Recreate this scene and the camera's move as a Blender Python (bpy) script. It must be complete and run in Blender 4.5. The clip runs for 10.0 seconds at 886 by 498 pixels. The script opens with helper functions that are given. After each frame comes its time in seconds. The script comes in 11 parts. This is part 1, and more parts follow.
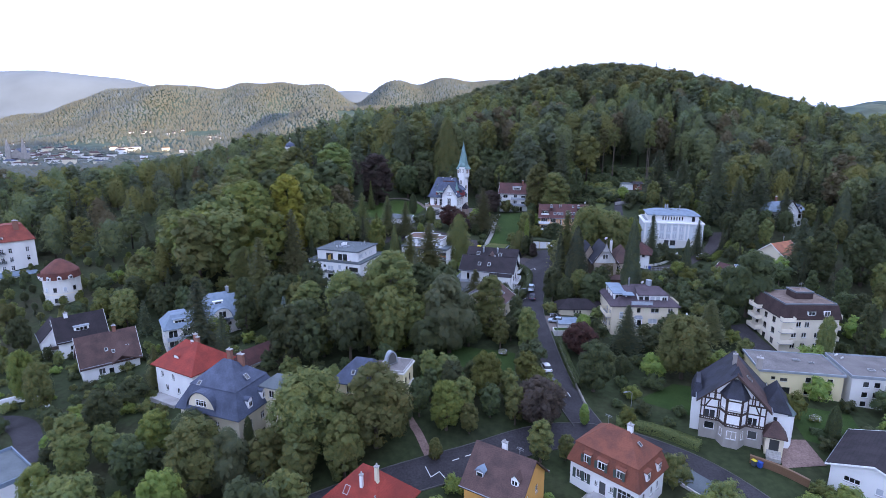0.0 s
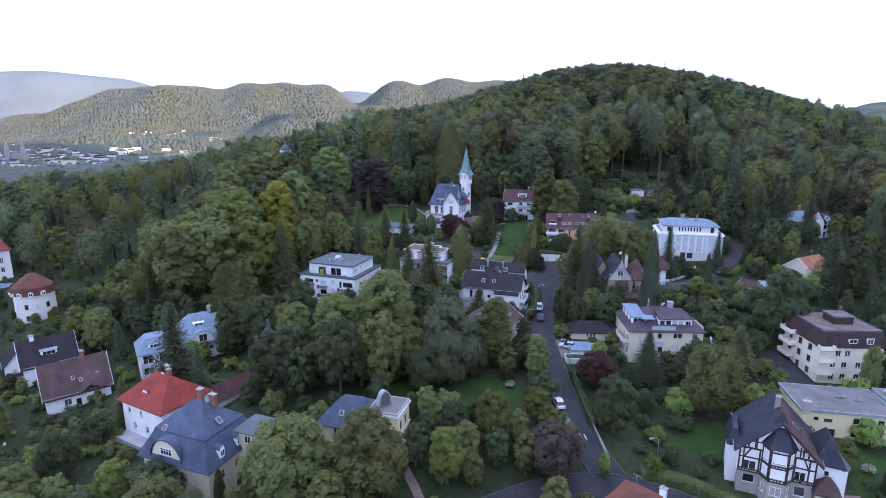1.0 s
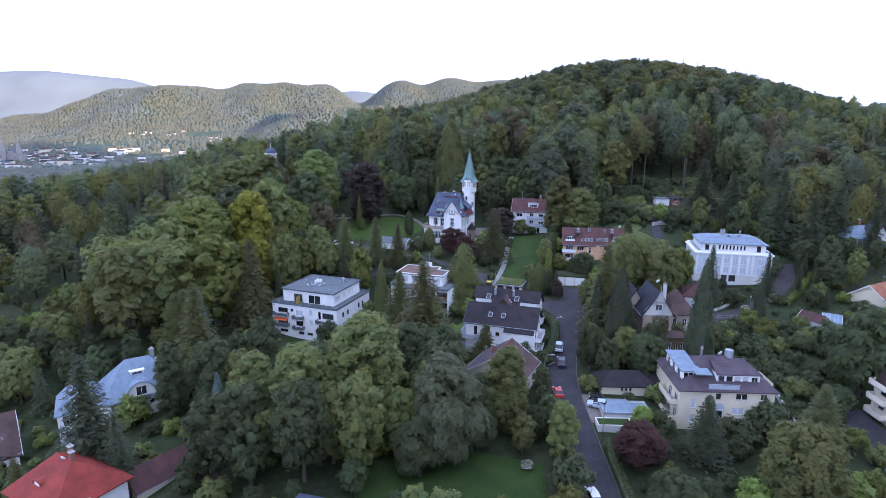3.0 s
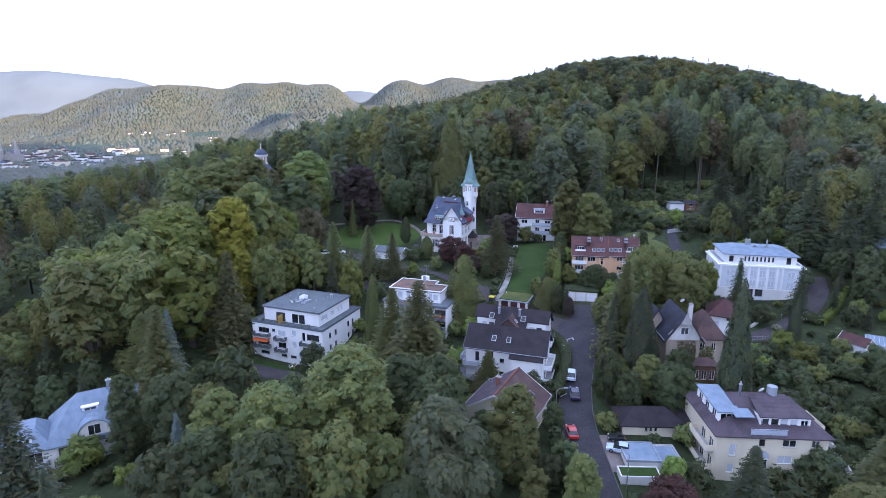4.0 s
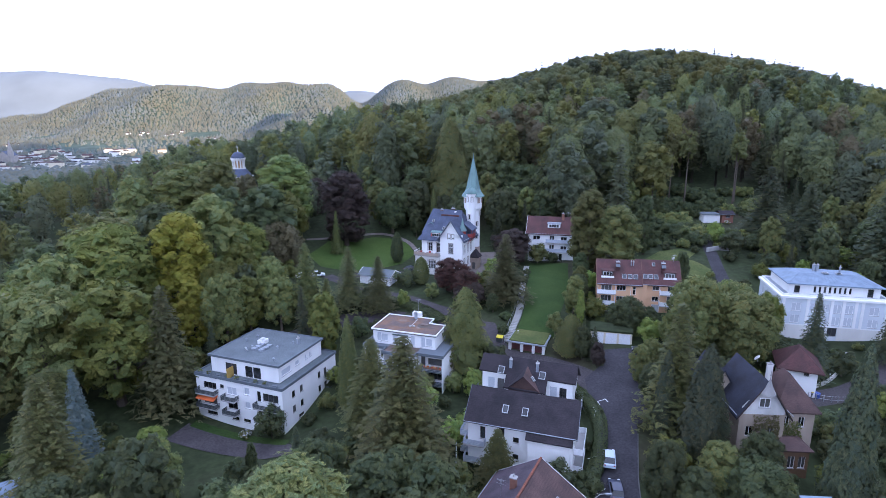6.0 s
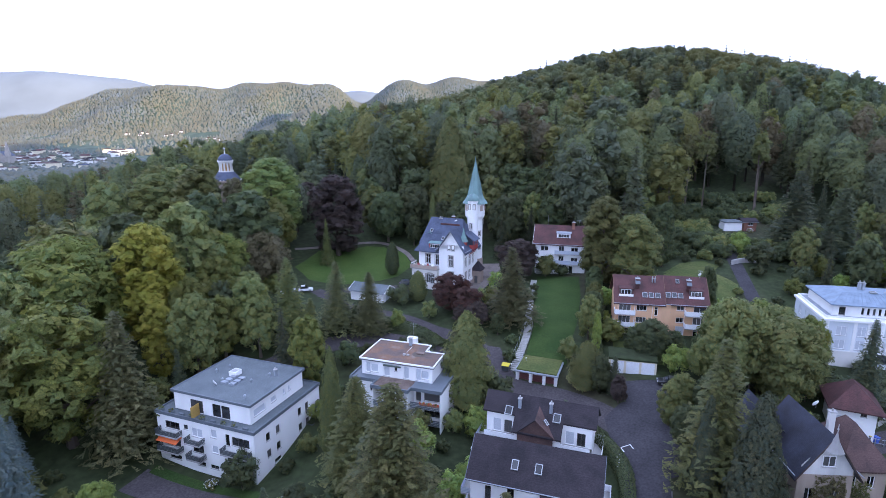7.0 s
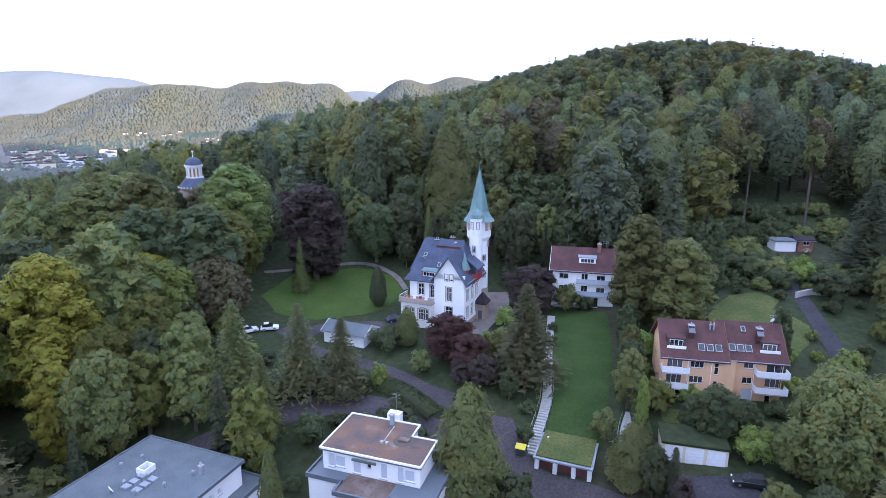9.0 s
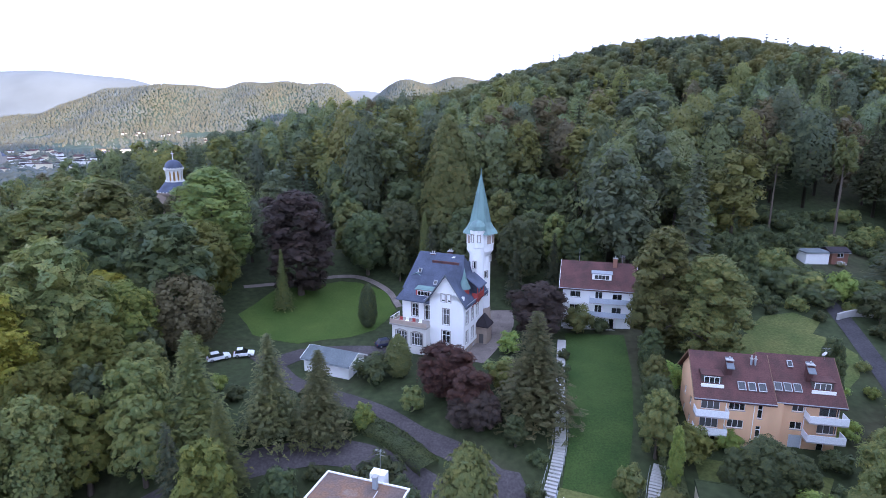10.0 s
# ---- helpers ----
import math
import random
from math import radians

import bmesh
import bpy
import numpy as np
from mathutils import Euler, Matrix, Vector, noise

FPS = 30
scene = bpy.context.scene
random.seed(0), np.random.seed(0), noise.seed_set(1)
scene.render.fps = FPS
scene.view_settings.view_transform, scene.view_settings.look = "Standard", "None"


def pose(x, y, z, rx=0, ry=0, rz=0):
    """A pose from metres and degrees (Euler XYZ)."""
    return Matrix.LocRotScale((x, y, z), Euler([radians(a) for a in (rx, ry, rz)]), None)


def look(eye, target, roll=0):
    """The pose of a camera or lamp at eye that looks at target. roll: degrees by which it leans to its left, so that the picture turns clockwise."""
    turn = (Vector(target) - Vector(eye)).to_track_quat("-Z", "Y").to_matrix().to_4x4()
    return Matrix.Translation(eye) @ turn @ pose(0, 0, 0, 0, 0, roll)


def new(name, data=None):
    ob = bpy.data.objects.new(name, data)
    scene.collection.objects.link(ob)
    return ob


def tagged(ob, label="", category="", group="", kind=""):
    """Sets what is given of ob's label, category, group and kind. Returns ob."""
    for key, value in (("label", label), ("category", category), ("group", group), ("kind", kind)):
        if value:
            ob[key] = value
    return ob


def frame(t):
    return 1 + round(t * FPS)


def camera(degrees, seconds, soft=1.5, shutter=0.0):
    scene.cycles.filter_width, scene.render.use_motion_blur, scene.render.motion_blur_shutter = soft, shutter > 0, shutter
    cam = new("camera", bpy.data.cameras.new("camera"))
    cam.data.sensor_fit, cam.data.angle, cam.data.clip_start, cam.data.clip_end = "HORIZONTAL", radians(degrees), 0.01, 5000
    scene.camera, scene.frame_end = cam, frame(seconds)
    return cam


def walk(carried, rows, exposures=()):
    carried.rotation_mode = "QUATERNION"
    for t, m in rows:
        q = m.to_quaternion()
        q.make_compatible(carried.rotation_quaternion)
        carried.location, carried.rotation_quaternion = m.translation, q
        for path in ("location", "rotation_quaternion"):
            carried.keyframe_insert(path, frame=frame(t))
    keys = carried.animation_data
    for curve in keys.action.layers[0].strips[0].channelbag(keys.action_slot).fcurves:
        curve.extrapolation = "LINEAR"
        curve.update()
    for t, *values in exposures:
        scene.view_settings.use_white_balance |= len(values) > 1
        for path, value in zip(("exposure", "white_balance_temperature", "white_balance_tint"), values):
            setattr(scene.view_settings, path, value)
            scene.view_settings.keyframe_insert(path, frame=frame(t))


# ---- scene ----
cam = camera(77.6, 10.0, soft=0.85)
METRES, EYE, TILT, LEAN, TURN = 140.0, 70.0, -13.0, 0.0, 0.0
ROWS = [
    (0.0, 0.0, 0.0, 0.0, -0.0, 0.0, 0.0),
    (0.5, 0.0009, 0.0447, 0.0175, 0.11, 0.0, -0.07),
    (1.0, 0.0017, 0.0915, 0.0301, 0.19, 0.03, -0.09),
    (1.5, 0.003, 0.1396, 0.0413, 0.27, 0.04, -0.12),
    (2.0, 0.0045, 0.1881, 0.0525, 0.37, 0.02, -0.14),
    (2.5, 0.0062, 0.2375, 0.063, 0.43, 0.06, -0.17),
    (4.0, 0.0132, 0.3888, 0.0973, 0.65, 0.03, -0.15),
    (4.5, 0.0154, 0.4398, 0.1083, 0.71, 0.01, -0.15),
    (5.0, 0.0176, 0.4905, 0.1196, 0.79, -0.0, -0.14),
    (5.5, 0.0188, 0.5413, 0.1305, 0.82, 0.01, -0.12),
    (7.0, 0.0214, 0.6888, 0.1634, 0.97, 0.06, -0.15),
    (7.5, 0.0222, 0.737, 0.1742, 1.0, 0.05, -0.18),
    (8.0, 0.0228, 0.7848, 0.1844, 1.05, 0.09, -0.2),
    (8.5, 0.0242, 0.8323, 0.1953, 1.09, 0.08, -0.25),
    (9.0, 0.0261, 0.8799, 0.206, 1.16, 0.08, -0.28),
    (9.5, 0.0273, 0.927, 0.2167, 1.18, 0.09, -0.29),
    (10.0, 0.0293, 0.9728, 0.2268, 1.22, 0.09, -0.3),
]
walk(cam, [(t, pose(0, 0, EYE, TILT, LEAN, TURN) @ pose(METRES * x, METRES * y, METRES * z, 90 + pitch, roll, yaw)) for t, x, y, z, yaw, pitch, roll in ROWS], [(0.0, 1.06), (4.0, 1.20), (7.0, 1.26), (10.0, 1.36)])

# ---- light ----
SUN_AZIMUTH, SUN_HEIGHT = 130.0, 6.0   # degrees clockwise from +y, degrees up
world = bpy.data.worlds.new("sky")
scene.world = world
world.use_nodes = True
wt = world.node_tree
wt.nodes.clear()
w_out = wt.nodes.new("ShaderNodeOutputWorld")
w_bg = wt.nodes.new("ShaderNodeBackground")
w_sky = wt.nodes.new("ShaderNodeTexSky")
w_sky.sky_type = "NISHITA"
w_sky.sun_disc = False
w_sky.sun_elevation = radians(SUN_HEIGHT)
w_sky.sun_rotation = radians(SUN_AZIMUTH)
w_sky.altitude = 200
w_sky.air_density, w_sky.dust_density, w_sky.ozone_density = 1.0, 2.0, 1.5
w_co = wt.nodes.new("ShaderNodeTexCoord")
w_map = wt.nodes.new("ShaderNodeMapping")
w_map.inputs["Scale"].default_value = (1.0, 1.0, 4.0)
w_noise = wt.nodes.new("ShaderNodeTexNoise")
w_noise.inputs["Scale"].default_value = 3.0
w_noise.inputs["Detail"].default_value = 6.0
w_ramp = wt.nodes.new("ShaderNodeValToRGB")
w_ramp.color_ramp.elements[0].position, w_ramp.color_ramp.elements[1].position = 0.30, 0.52
w_ramp.color_ramp.elements[0].color = (0.70, 0.70, 0.70, 1)
w_ramp.color_ramp.elements[1].color = (0.97, 0.97, 0.97, 1)
w_mix = wt.nodes.new("ShaderNodeMix")
w_mix.data_type = "RGBA"
w_mix.inputs["B"].default_value = (7.9, 9.45, 15.1, 1)   # thin bright cloud
wt.links.new(w_co.outputs["Generated"], w_map.inputs["Vector"])
wt.links.new(w_map.outputs["Vector"], w_noise.inputs["Vector"])
wt.links.new(w_noise.outputs["Fac"], w_ramp.inputs["Fac"])
wt.links.new(w_ramp.outputs["Color"], w_mix.inputs["Factor"])
wt.links.new(w_sky.outputs["Color"], w_mix.inputs["A"])
wt.links.new(w_mix.outputs["Result"], w_bg.inputs["Color"])
w_bg.inputs["Strength"].default_value = 0.10
wt.links.new(w_bg.outputs["Background"], w_out.inputs["Surface"])
sun = new("sun", bpy.data.lights.new("sun", "SUN"))
sun.data.energy, sun.data.angle, sun.data.color = 5.0, radians(0.6), (1.0, 0.78, 0.50)
_az, _el = radians(SUN_AZIMUTH), radians(SUN_HEIGHT)
sun.matrix_world = look((0, 0, 300), (-math.sin(_az) * 100, -math.cos(_az) * 100, 300 - 100 * math.tan(_el)))
scene.view_settings.exposure = 1.06

# ---- materials ----
def node_material(name):
    m = bpy.data.materials.new(name)
    m.use_nodes = True
    return m, m.node_tree.nodes, m.node_tree.links, m.node_tree.nodes["Principled BSDF"]


def scaled_noise(nodes, links, scale, detail=4.0, stretch=(1, 1, 1), coords="Object"):
    co = nodes.new("ShaderNodeTexCoord")
    mp = nodes.new("ShaderNodeMapping")
    mp.inputs["Scale"].default_value = stretch
    nz = nodes.new("ShaderNodeTexNoise")
    nz.inputs["Scale"].default_value, nz.inputs["Detail"].default_value = scale, detail
    links.new(co.outputs[coords], mp.inputs["Vector"])
    links.new(mp.outputs["Vector"], nz.inputs["Vector"])
    return nz


def ramp(nodes, links, source, stops):
    r = nodes.new("ShaderNodeValToRGB")
    els = r.color_ramp.elements
    els[0].position, els[0].color = stops[0][0], (*stops[0][1], 1)
    els[1].position, els[1].color = stops[-1][0], (*stops[-1][1], 1)
    for p, c in stops[1:-1]:
        e = els.new(p)
        e.color = (*c, 1)
    links.new(source, r.inputs["Fac"])
    return r


def blend(nodes, links, kind, fac, a, b):
    mx = nodes.new("ShaderNodeMix")
    mx.data_type, mx.blend_type = "RGBA", kind
    if isinstance(fac, (int, float)):
        mx.inputs["Factor"].default_value = fac
    else:
        links.new(fac, mx.inputs["Factor"])
    for key, v in (("A", a), ("B", b)):
        if isinstance(v, tuple):
            mx.inputs[key].default_value = (*v, 1)
        else:
            links.new(v, mx.inputs[key])
    return mx.outputs["Result"]


def bump(nodes, links, bsdf, height, strength, distance=0.05):
    bp = nodes.new("ShaderNodeBump")
    bp.inputs["Strength"].default_value, bp.inputs["Distance"].default_value = strength, distance
    links.new(height, bp.inputs["Height"])
    links.new(bp.outputs["Normal"], bsdf.inputs["Normal"])


def shade(c, k):
    return tuple(max(0.0, min(1.0, v * k)) for v in c)


def plaster(name, colour, dirt=0.85, rough=0.85):
    """Painted render: soft streaks that run down, fine grain."""
    m, nodes, links, b = node_material(name)
    big = scaled_noise(nodes, links, 0.35, 5.0, (1, 1, 0.35))
    fine = scaled_noise(nodes, links, 14.0, 3.0)
    base = ramp(nodes, links, big.outputs["Fac"], [(0.3, shade(colour, dirt)), (0.6, colour), (0.8, shade(colour, 1.04))])
    col = blend(nodes, links, "MULTIPLY", 0.25, base.outputs["Color"], fine.outputs["Color"])
    links.new(col, b.inputs["Base Color"])
    b.inputs["Roughness"].default_value = rough
    bump(nodes, links, b, fine.outputs["Fac"], 0.15, 0.02)
    return m


def rooftile(name, colour, second, course=0.33, rough=0.75):
    """Tiled roof: courses by height, uneven firing, moss stains."""
    m, nodes, links, b = node_material(name)
    co = nodes.new("ShaderNodeTexCoord")
    wv = nodes.new("ShaderNodeTexWave")
    wv.wave_type, wv.bands_direction, wv.wave_profile = "BANDS", "Z", "SAW"
    wv.inputs["Scale"].default_value = 0.314 / (course * 0.6) 
    wv.inputs["Distortion"].default_value = 0.25
    links.new(co.outputs["Object"], wv.inputs["Vector"])
    big = scaled_noise(nodes, links, 0.45, 6.0)
    fine = scaled_noise(nodes, links, 5.0, 4.0, (1, 1, 2.0))
    base = ramp(nodes, links, big.outputs["Fac"], [(0.32, second), (0.55, colour), (0.75, shade(colour, 1.2))])
    spots = ramp(nodes, links, fine.outputs["Fac"], [(0.35, (0.72, 0.72, 0.72)), (0.65, (1.12, 1.12, 1.12))])
    col = blend(nodes, links, "MULTIPLY", 0.8, base.outputs["Color"], spots.outputs["Color"])
    line = ramp(nodes, links, wv.outputs["Fac"], [(0.0, (0.72, 0.72, 0.72)), (0.3, (1, 1, 1))])
    col = blend(nodes, links, "MULTIPLY", 0.6, col, line.outputs["Color"])
    links.new(col, b.inputs["Base Color"])
    b.inputs["Roughness"].default_value = rough
    b.inputs["Specular IOR Level"].default_value = 0.2
    bump(nodes, links, b, wv.outputs["Fac"], 0.5, 0.03)
    return m


def seamed(name, colour, second, rough=0.45, metal=0.0):
    """Sheet metal with soft weathering."""
    m, nodes, links, b = node_material(name)
    big = scaled_noise(nodes, links, 0.8, 6.0, (1, 1, 0.3))
    base = ramp(nodes, links, big.outputs["Fac"], [(0.3, second), (0.55, colour), (0.8, shade(colour, 1.15))])
    links.new(base.outputs["Color"], b.inputs["Base Color"])
    b.inputs["Roughness"].default_value, b.inputs["Metallic"].default_value = rough, metal
    bump(nodes, links, b, big.outputs["Fac"], 0.1, 0.05)
    return m


def rough_ground(name, stops, scale, fine_scale, rough=0.95, bump_by=0.4):
    m, nodes, links, b = node_material(name)
    big = scaled_noise(nodes, links, scale, 6.0)
    fine = scaled_noise(nodes, links, fine_scale, 5.0)
    base = ramp(nodes, links, big.outputs["Fac"], stops)
    spots = ramp(nodes, links, fine.outputs["Fac"], [(0.3, (0.6, 0.6, 0.6)), (0.7, (1.25, 1.25, 1.25))])
    col = blend(nodes, links, "MULTIPLY", 0.8, base.outputs["Color"], spots.outputs["Color"])
    links.new(col, b.inputs["Base Color"])
    b.inputs["Roughness"].default_value = rough
    b.inputs["Specular IOR Level"].default_value = 0.2
    bump(nodes, links, b, fine.outputs["Fac"], bump_by, 0.15)
    return m


def leafage(name, dark, mid, light, patch=0.35, vary=0.25, leaf=5.2, spread=1.0):
    """Leaves: every clump its own tone, larger patches, each tree a little different."""
    m, nodes, links, b = node_material(name)
    geo = nodes.new("ShaderNodeNewGeometry")
    info = nodes.new("ShaderNodeObjectInfo")
    big = scaled_noise(nodes, links, patch, 3.0)
    add = nodes.new("ShaderNodeMath")
    add.operation = "MULTIPLY_ADD"
    add.inputs[1].default_value, add.inputs[2].default_value = 0.45 * spread, 0.275 - 0.225 * spread
    links.new(geo.outputs["Random Per Island"], add.inputs[0])
    add2 = nodes.new("ShaderNodeMath")
    add2.operation = "MULTIPLY_ADD"
    add2.inputs[1].default_value = 0.45
    links.new(big.outputs["Fac"], add2.inputs[0])
    links.new(add.outputs[0], add2.inputs[2])
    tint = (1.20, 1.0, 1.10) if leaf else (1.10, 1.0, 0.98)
    # Haze and highlight in colour: dark clumps raised and blued, light ones yellowed.
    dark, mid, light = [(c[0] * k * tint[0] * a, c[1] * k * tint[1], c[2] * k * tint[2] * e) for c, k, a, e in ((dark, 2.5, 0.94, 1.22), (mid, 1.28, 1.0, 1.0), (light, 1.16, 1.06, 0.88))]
    base = ramp(nodes, links, add2.outputs[0], [(0.15, dark), (0.5, mid), (0.85, light)])
    hsv = nodes.new("ShaderNodeHueSaturation")
    hue = nodes.new("ShaderNodeMapRange")
    hue.inputs["To Min"].default_value, hue.inputs["To Max"].default_value = 0.5 - 0.026, 0.5 + 0.010
    val = nodes.new("ShaderNodeMapRange")
    val.inputs["To Min"].default_value, val.inputs["To Max"].default_value = 1 - vary, 1 + vary
    links.new(info.outputs["Random"], hue.inputs["Value"])
    links.new(info.outputs["Random"], val.inputs["Value"])
    hsv.inputs["Saturation"].default_value = 0.97
    links.new(hue.outputs[0], hsv.inputs["Hue"])
    links.new(val.outputs[0], hsv.inputs["Value"])
    # single leaves and small sprays within a clump
    spray = scaled_noise(nodes, links, leaf * 1.9 if leaf else 0.03, 3.0)
    fleck = nodes.new("ShaderNodeMapRange")
    fleck.inputs["From Min"].default_value, fleck.inputs["From Max"].default_value = 0.32, 0.68
    fleck.inputs["To Min"].default_value, fleck.inputs["To Max"].default_value = 1 - 0.44 * spread, 1 + 0.44 * spread
    links.new(spray.outputs["Fac"], fleck.inputs["Value"])
    mottle = nodes.new("ShaderNodeVectorMath")
    mottle.operation = "SCALE"
    links.new(base.outputs["Color"], mottle.inputs[0])
    links.new(fleck.outputs[0], mottle.inputs["Scale"])
    links.new(mottle.outputs["Vector"], hsv.inputs["Color"])
    links.new(hsv.outputs["Color"], b.inputs["Base Color"])
    b.inputs["Roughness"].default_value = 0.65
    b.inputs["Specular IOR Level"].default_value = 0.25
    thin = nodes.new("ShaderNodeBsdfTranslucent")
    mix = nodes.new("ShaderNodeMixShader")
    mix.inputs["Fac"].default_value = 0.44
    links.new(hsv.outputs["Color"], thin.inputs["Color"])
    links.new(b.outputs["BSDF"], mix.inputs[1])
    links.new(thin.outputs["BSDF"], mix.inputs[2])
    # ragged leaf edges: gaps between the leaves of a clump
    fine = scaled_noise(nodes, links, leaf, 2.0)
    gap = nodes.new("ShaderNodeMath")
    gap.operation = "GREATER_THAN"
    gap.inputs[1].default_value = 0.545
    links.new(fine.outputs["Fac"], gap.inputs[0])
    clear = nodes.new("ShaderNodeBsdfTransparent")
    cut = nodes.new("ShaderNodeMixShader")
    links.new(gap.outputs[0], cut.inputs["Fac"])
    links.new(mix.outputs["Shader"], cut.inputs[1])
    links.new(clear.outputs["BSDF"], cut.inputs[2])
    links.new((cut if leaf else mix).outputs["Shader"], nodes["Material Output"].inputs["Surface"])
    return m


def plain(name, colour, rough=0.5, metal=0.0, grain=6.0):
    m, nodes, links, b = node_material(name)
    nz = scaled_noise(nodes, links, grain, 4.0)
    base = ramp(nodes, links, nz.outputs["Fac"], [(0.3, shade(colour, 0.88)), (0.7, shade(colour, 1.08))])
    links.new(base.outputs["Color"], b.inputs["Base Color"])
    b.inputs["Roughness"].default_value, b.inputs["Metallic"].default_value = rough, metal
    return m


def paint(name, colour):
    m, nodes, links, b = node_material(name)
    b.inputs["Base Color"].default_value = (*colour, 1)
    b.inputs["Roughness"].default_value = 0.3
    b.inputs["Coat Weight"].default_value = 0.3
    return m


def window_glass(name):
    m, nodes, links, b = node_material(name)
    info = nodes.new("ShaderNodeObjectInfo")
    base = ramp(nodes, links, info.outputs["Random"], [(0.0, (0.02, 0.022, 0.025)), (0.6, (0.05, 0.055, 0.06)), (1.0, (0.16, 0.16, 0.16))])
    links.new(base.outputs["Color"], b.inputs["Base Color"])
    b.inputs["Roughness"].default_value = 0.06
    b.inputs["IOR"].default_value = 1.5
    b.inputs["Transmission Weight"].default_value = 0.3
    return m


M_WHITE = plaster("white_render", (0.85, 0.85, 0.84), 0.92)
M_PALECREAM = plaster("pale_cream_render", (0.85, 0.77, 0.62), 0.9)
M_MANSARD = rooftile("wine_brown_mansard_tiles", (0.066, 0.044, 0.042), (0.046, 0.031, 0.031), 0.34)
M_CUPOLA = rooftile("dark_red_cupola_tiles", (0.145, 0.056, 0.044), (0.095, 0.042, 0.036), 0.30)
M_KERB = plaster("granite_kerb", (0.105, 0.10, 0.098), 0.7)
M_PALEBLUE = plaster("pale_blue_white_render", (0.64, 0.69, 0.73), 0.9)
M_OFFWHITE = plaster("offwhite_render", (0.74, 0.72, 0.68), 0.86)
M_CREAM = plaster("cream_render", (0.74, 0.66, 0.50), 0.88)
M_YELLOW = plaster("pale_yellow_render", (0.76, 0.66, 0.40), 0.88)
M_ORANGE = plaster("orange_render", (0.82, 0.50, 0.30), 0.9)
M_OCHRE = plaster("ochre_render", (0.72, 0.38, 0.10), 0.9)
M_SAND = plaster("sandstone", (0.42, 0.33, 0.27), 0.75)
M_GREYSTONE = plaster("grey_stone", (0.36, 0.33, 0.30), 0.7)
M_CONCRETE = plaster("concrete", (0.42, 0.41, 0.40), 0.75)
M_SLATE = rooftile("blue_slate", (0.076, 0.092, 0.138), (0.052, 0.062, 0.094), 0.25, 0.65)
M_DARKROOF = rooftile("anthracite_tiles", (0.036, 0.030, 0.034), (0.025, 0.022, 0.025), 0.34, 0.88)
M_NAVYROOF = rooftile("black_blue_slate", (0.036, 0.039, 0.055), (0.025, 0.026, 0.033), 0.25, 0.65)
M_BROWNROOF = rooftile("brown_tiles", (0.098, 0.060, 0.054), (0.066, 0.044, 0.041), 0.34)
M_DEEPRED = rooftile("deep_red_tiles", (0.235, 0.062, 0.045), (0.16, 0.05, 0.04), 0.3)
M_PURPLEROOF = rooftile("purple_grey_tiles", (0.085, 0.066, 0.078), (0.060, 0.048, 0.056), 0.34, 0.85)
M_WINEROOF = rooftile("wine_brown_tiles", (0.097, 0.044, 0.042), (0.063, 0.034, 0.032), 0.34)
M_REDROOF = rooftile("new_red_tiles", (0.265, 0.046, 0.034), (0.19, 0.038, 0.030), 0.34)
M_OLDRED = rooftile("old_red_tiles", (0.195, 0.070, 0.045), (0.130, 0.054, 0.040), 0.3)
M_ORANGEROOF = rooftile("orange_tiles", (0.42, 0.17, 0.09), (0.3, 0.12, 0.08), 0.34)
M_DARKCOPPER = seamed("dark_copper_sheet", (0.085, 0.125, 0.125), (0.06, 0.085, 0.085), 0.5)
M_COPPER = seamed("green_copper", (0.125, 0.215, 0.205), (0.085, 0.145, 0.145), 0.6)
M_BLUEMETAL = seamed("blue_grey_sheet", (0.16, 0.21, 0.27), (0.12, 0.165, 0.215), 0.7)
M_ZINC = seamed("zinc_sheet", (0.25, 0.28, 0.31), (0.19, 0.21, 0.24), 0.5)
M_GRAVELROOF = rough_ground("grey_brown_roof_gravel", [(0.3, (0.135, 0.125, 0.122)), (0.7, (0.20, 0.185, 0.178))], 0.3, 7.0, 0.95, 0.2)
M_FELT = rough_ground("grey_roof_felt", [(0.3, (0.10, 0.118, 0.128)), (0.7, (0.135, 0.154, 0.164))], 0.4, 8.0, 0.85, 0.1)
M_BROWNGRAVEL = rough_ground("brown_mossy_gravel", [(0.3, (0.12, 0.085, 0.07)), (0.7, (0.22, 0.17, 0.145))], 0.6, 6.0, 0.95, 0.3)
M_MOSSROOF = rough_ground("mossy_rusty_roof_gravel", [(0.25, (0.075, 0.062, 0.060)), (0.45, (0.135, 0.098, 0.085)), (0.6, (0.185, 0.108, 0.072)), (0.8, (0.215, 0.185, 0.170))], 0.35, 5.0, 0.95, 0.3)
M_FLOWERRED = plain("red_orange_flowers", (0.46, 0.085, 0.03), 0.8)
M_FLOWERGOLD = plain("golden_flowers", (0.55, 0.30, 0.03), 0.8)
M_DARKEDGE = plain("dark_grey_sheet_edge", (0.11, 0.13, 0.15), 0.5)
M_FRAME = plain("white_window_frame", (0.80, 0.80, 0.80), 0.4)
M_DARKFRAME = plain("dark_window_frame", (0.06, 0.05, 0.045), 0.5)
M_GLASS = window_glass("window_glass")
M_SHUTTER = plain("white_roller_blind", (0.46, 0.49, 0.53), 0.6)
M_GREENSHUT = plain("dark_green_shutter", (0.05, 0.07, 0.06), 0.6)
M_TIMBER = plain("dark_timber", (0.045, 0.028, 0.022), 0.7)
M_WOOD = plain("brown_wood", (0.16, 0.09, 0.05), 0.6)
M_REDWOOD = plain("red_painted_wood", (0.30, 0.045, 0.04), 0.55)
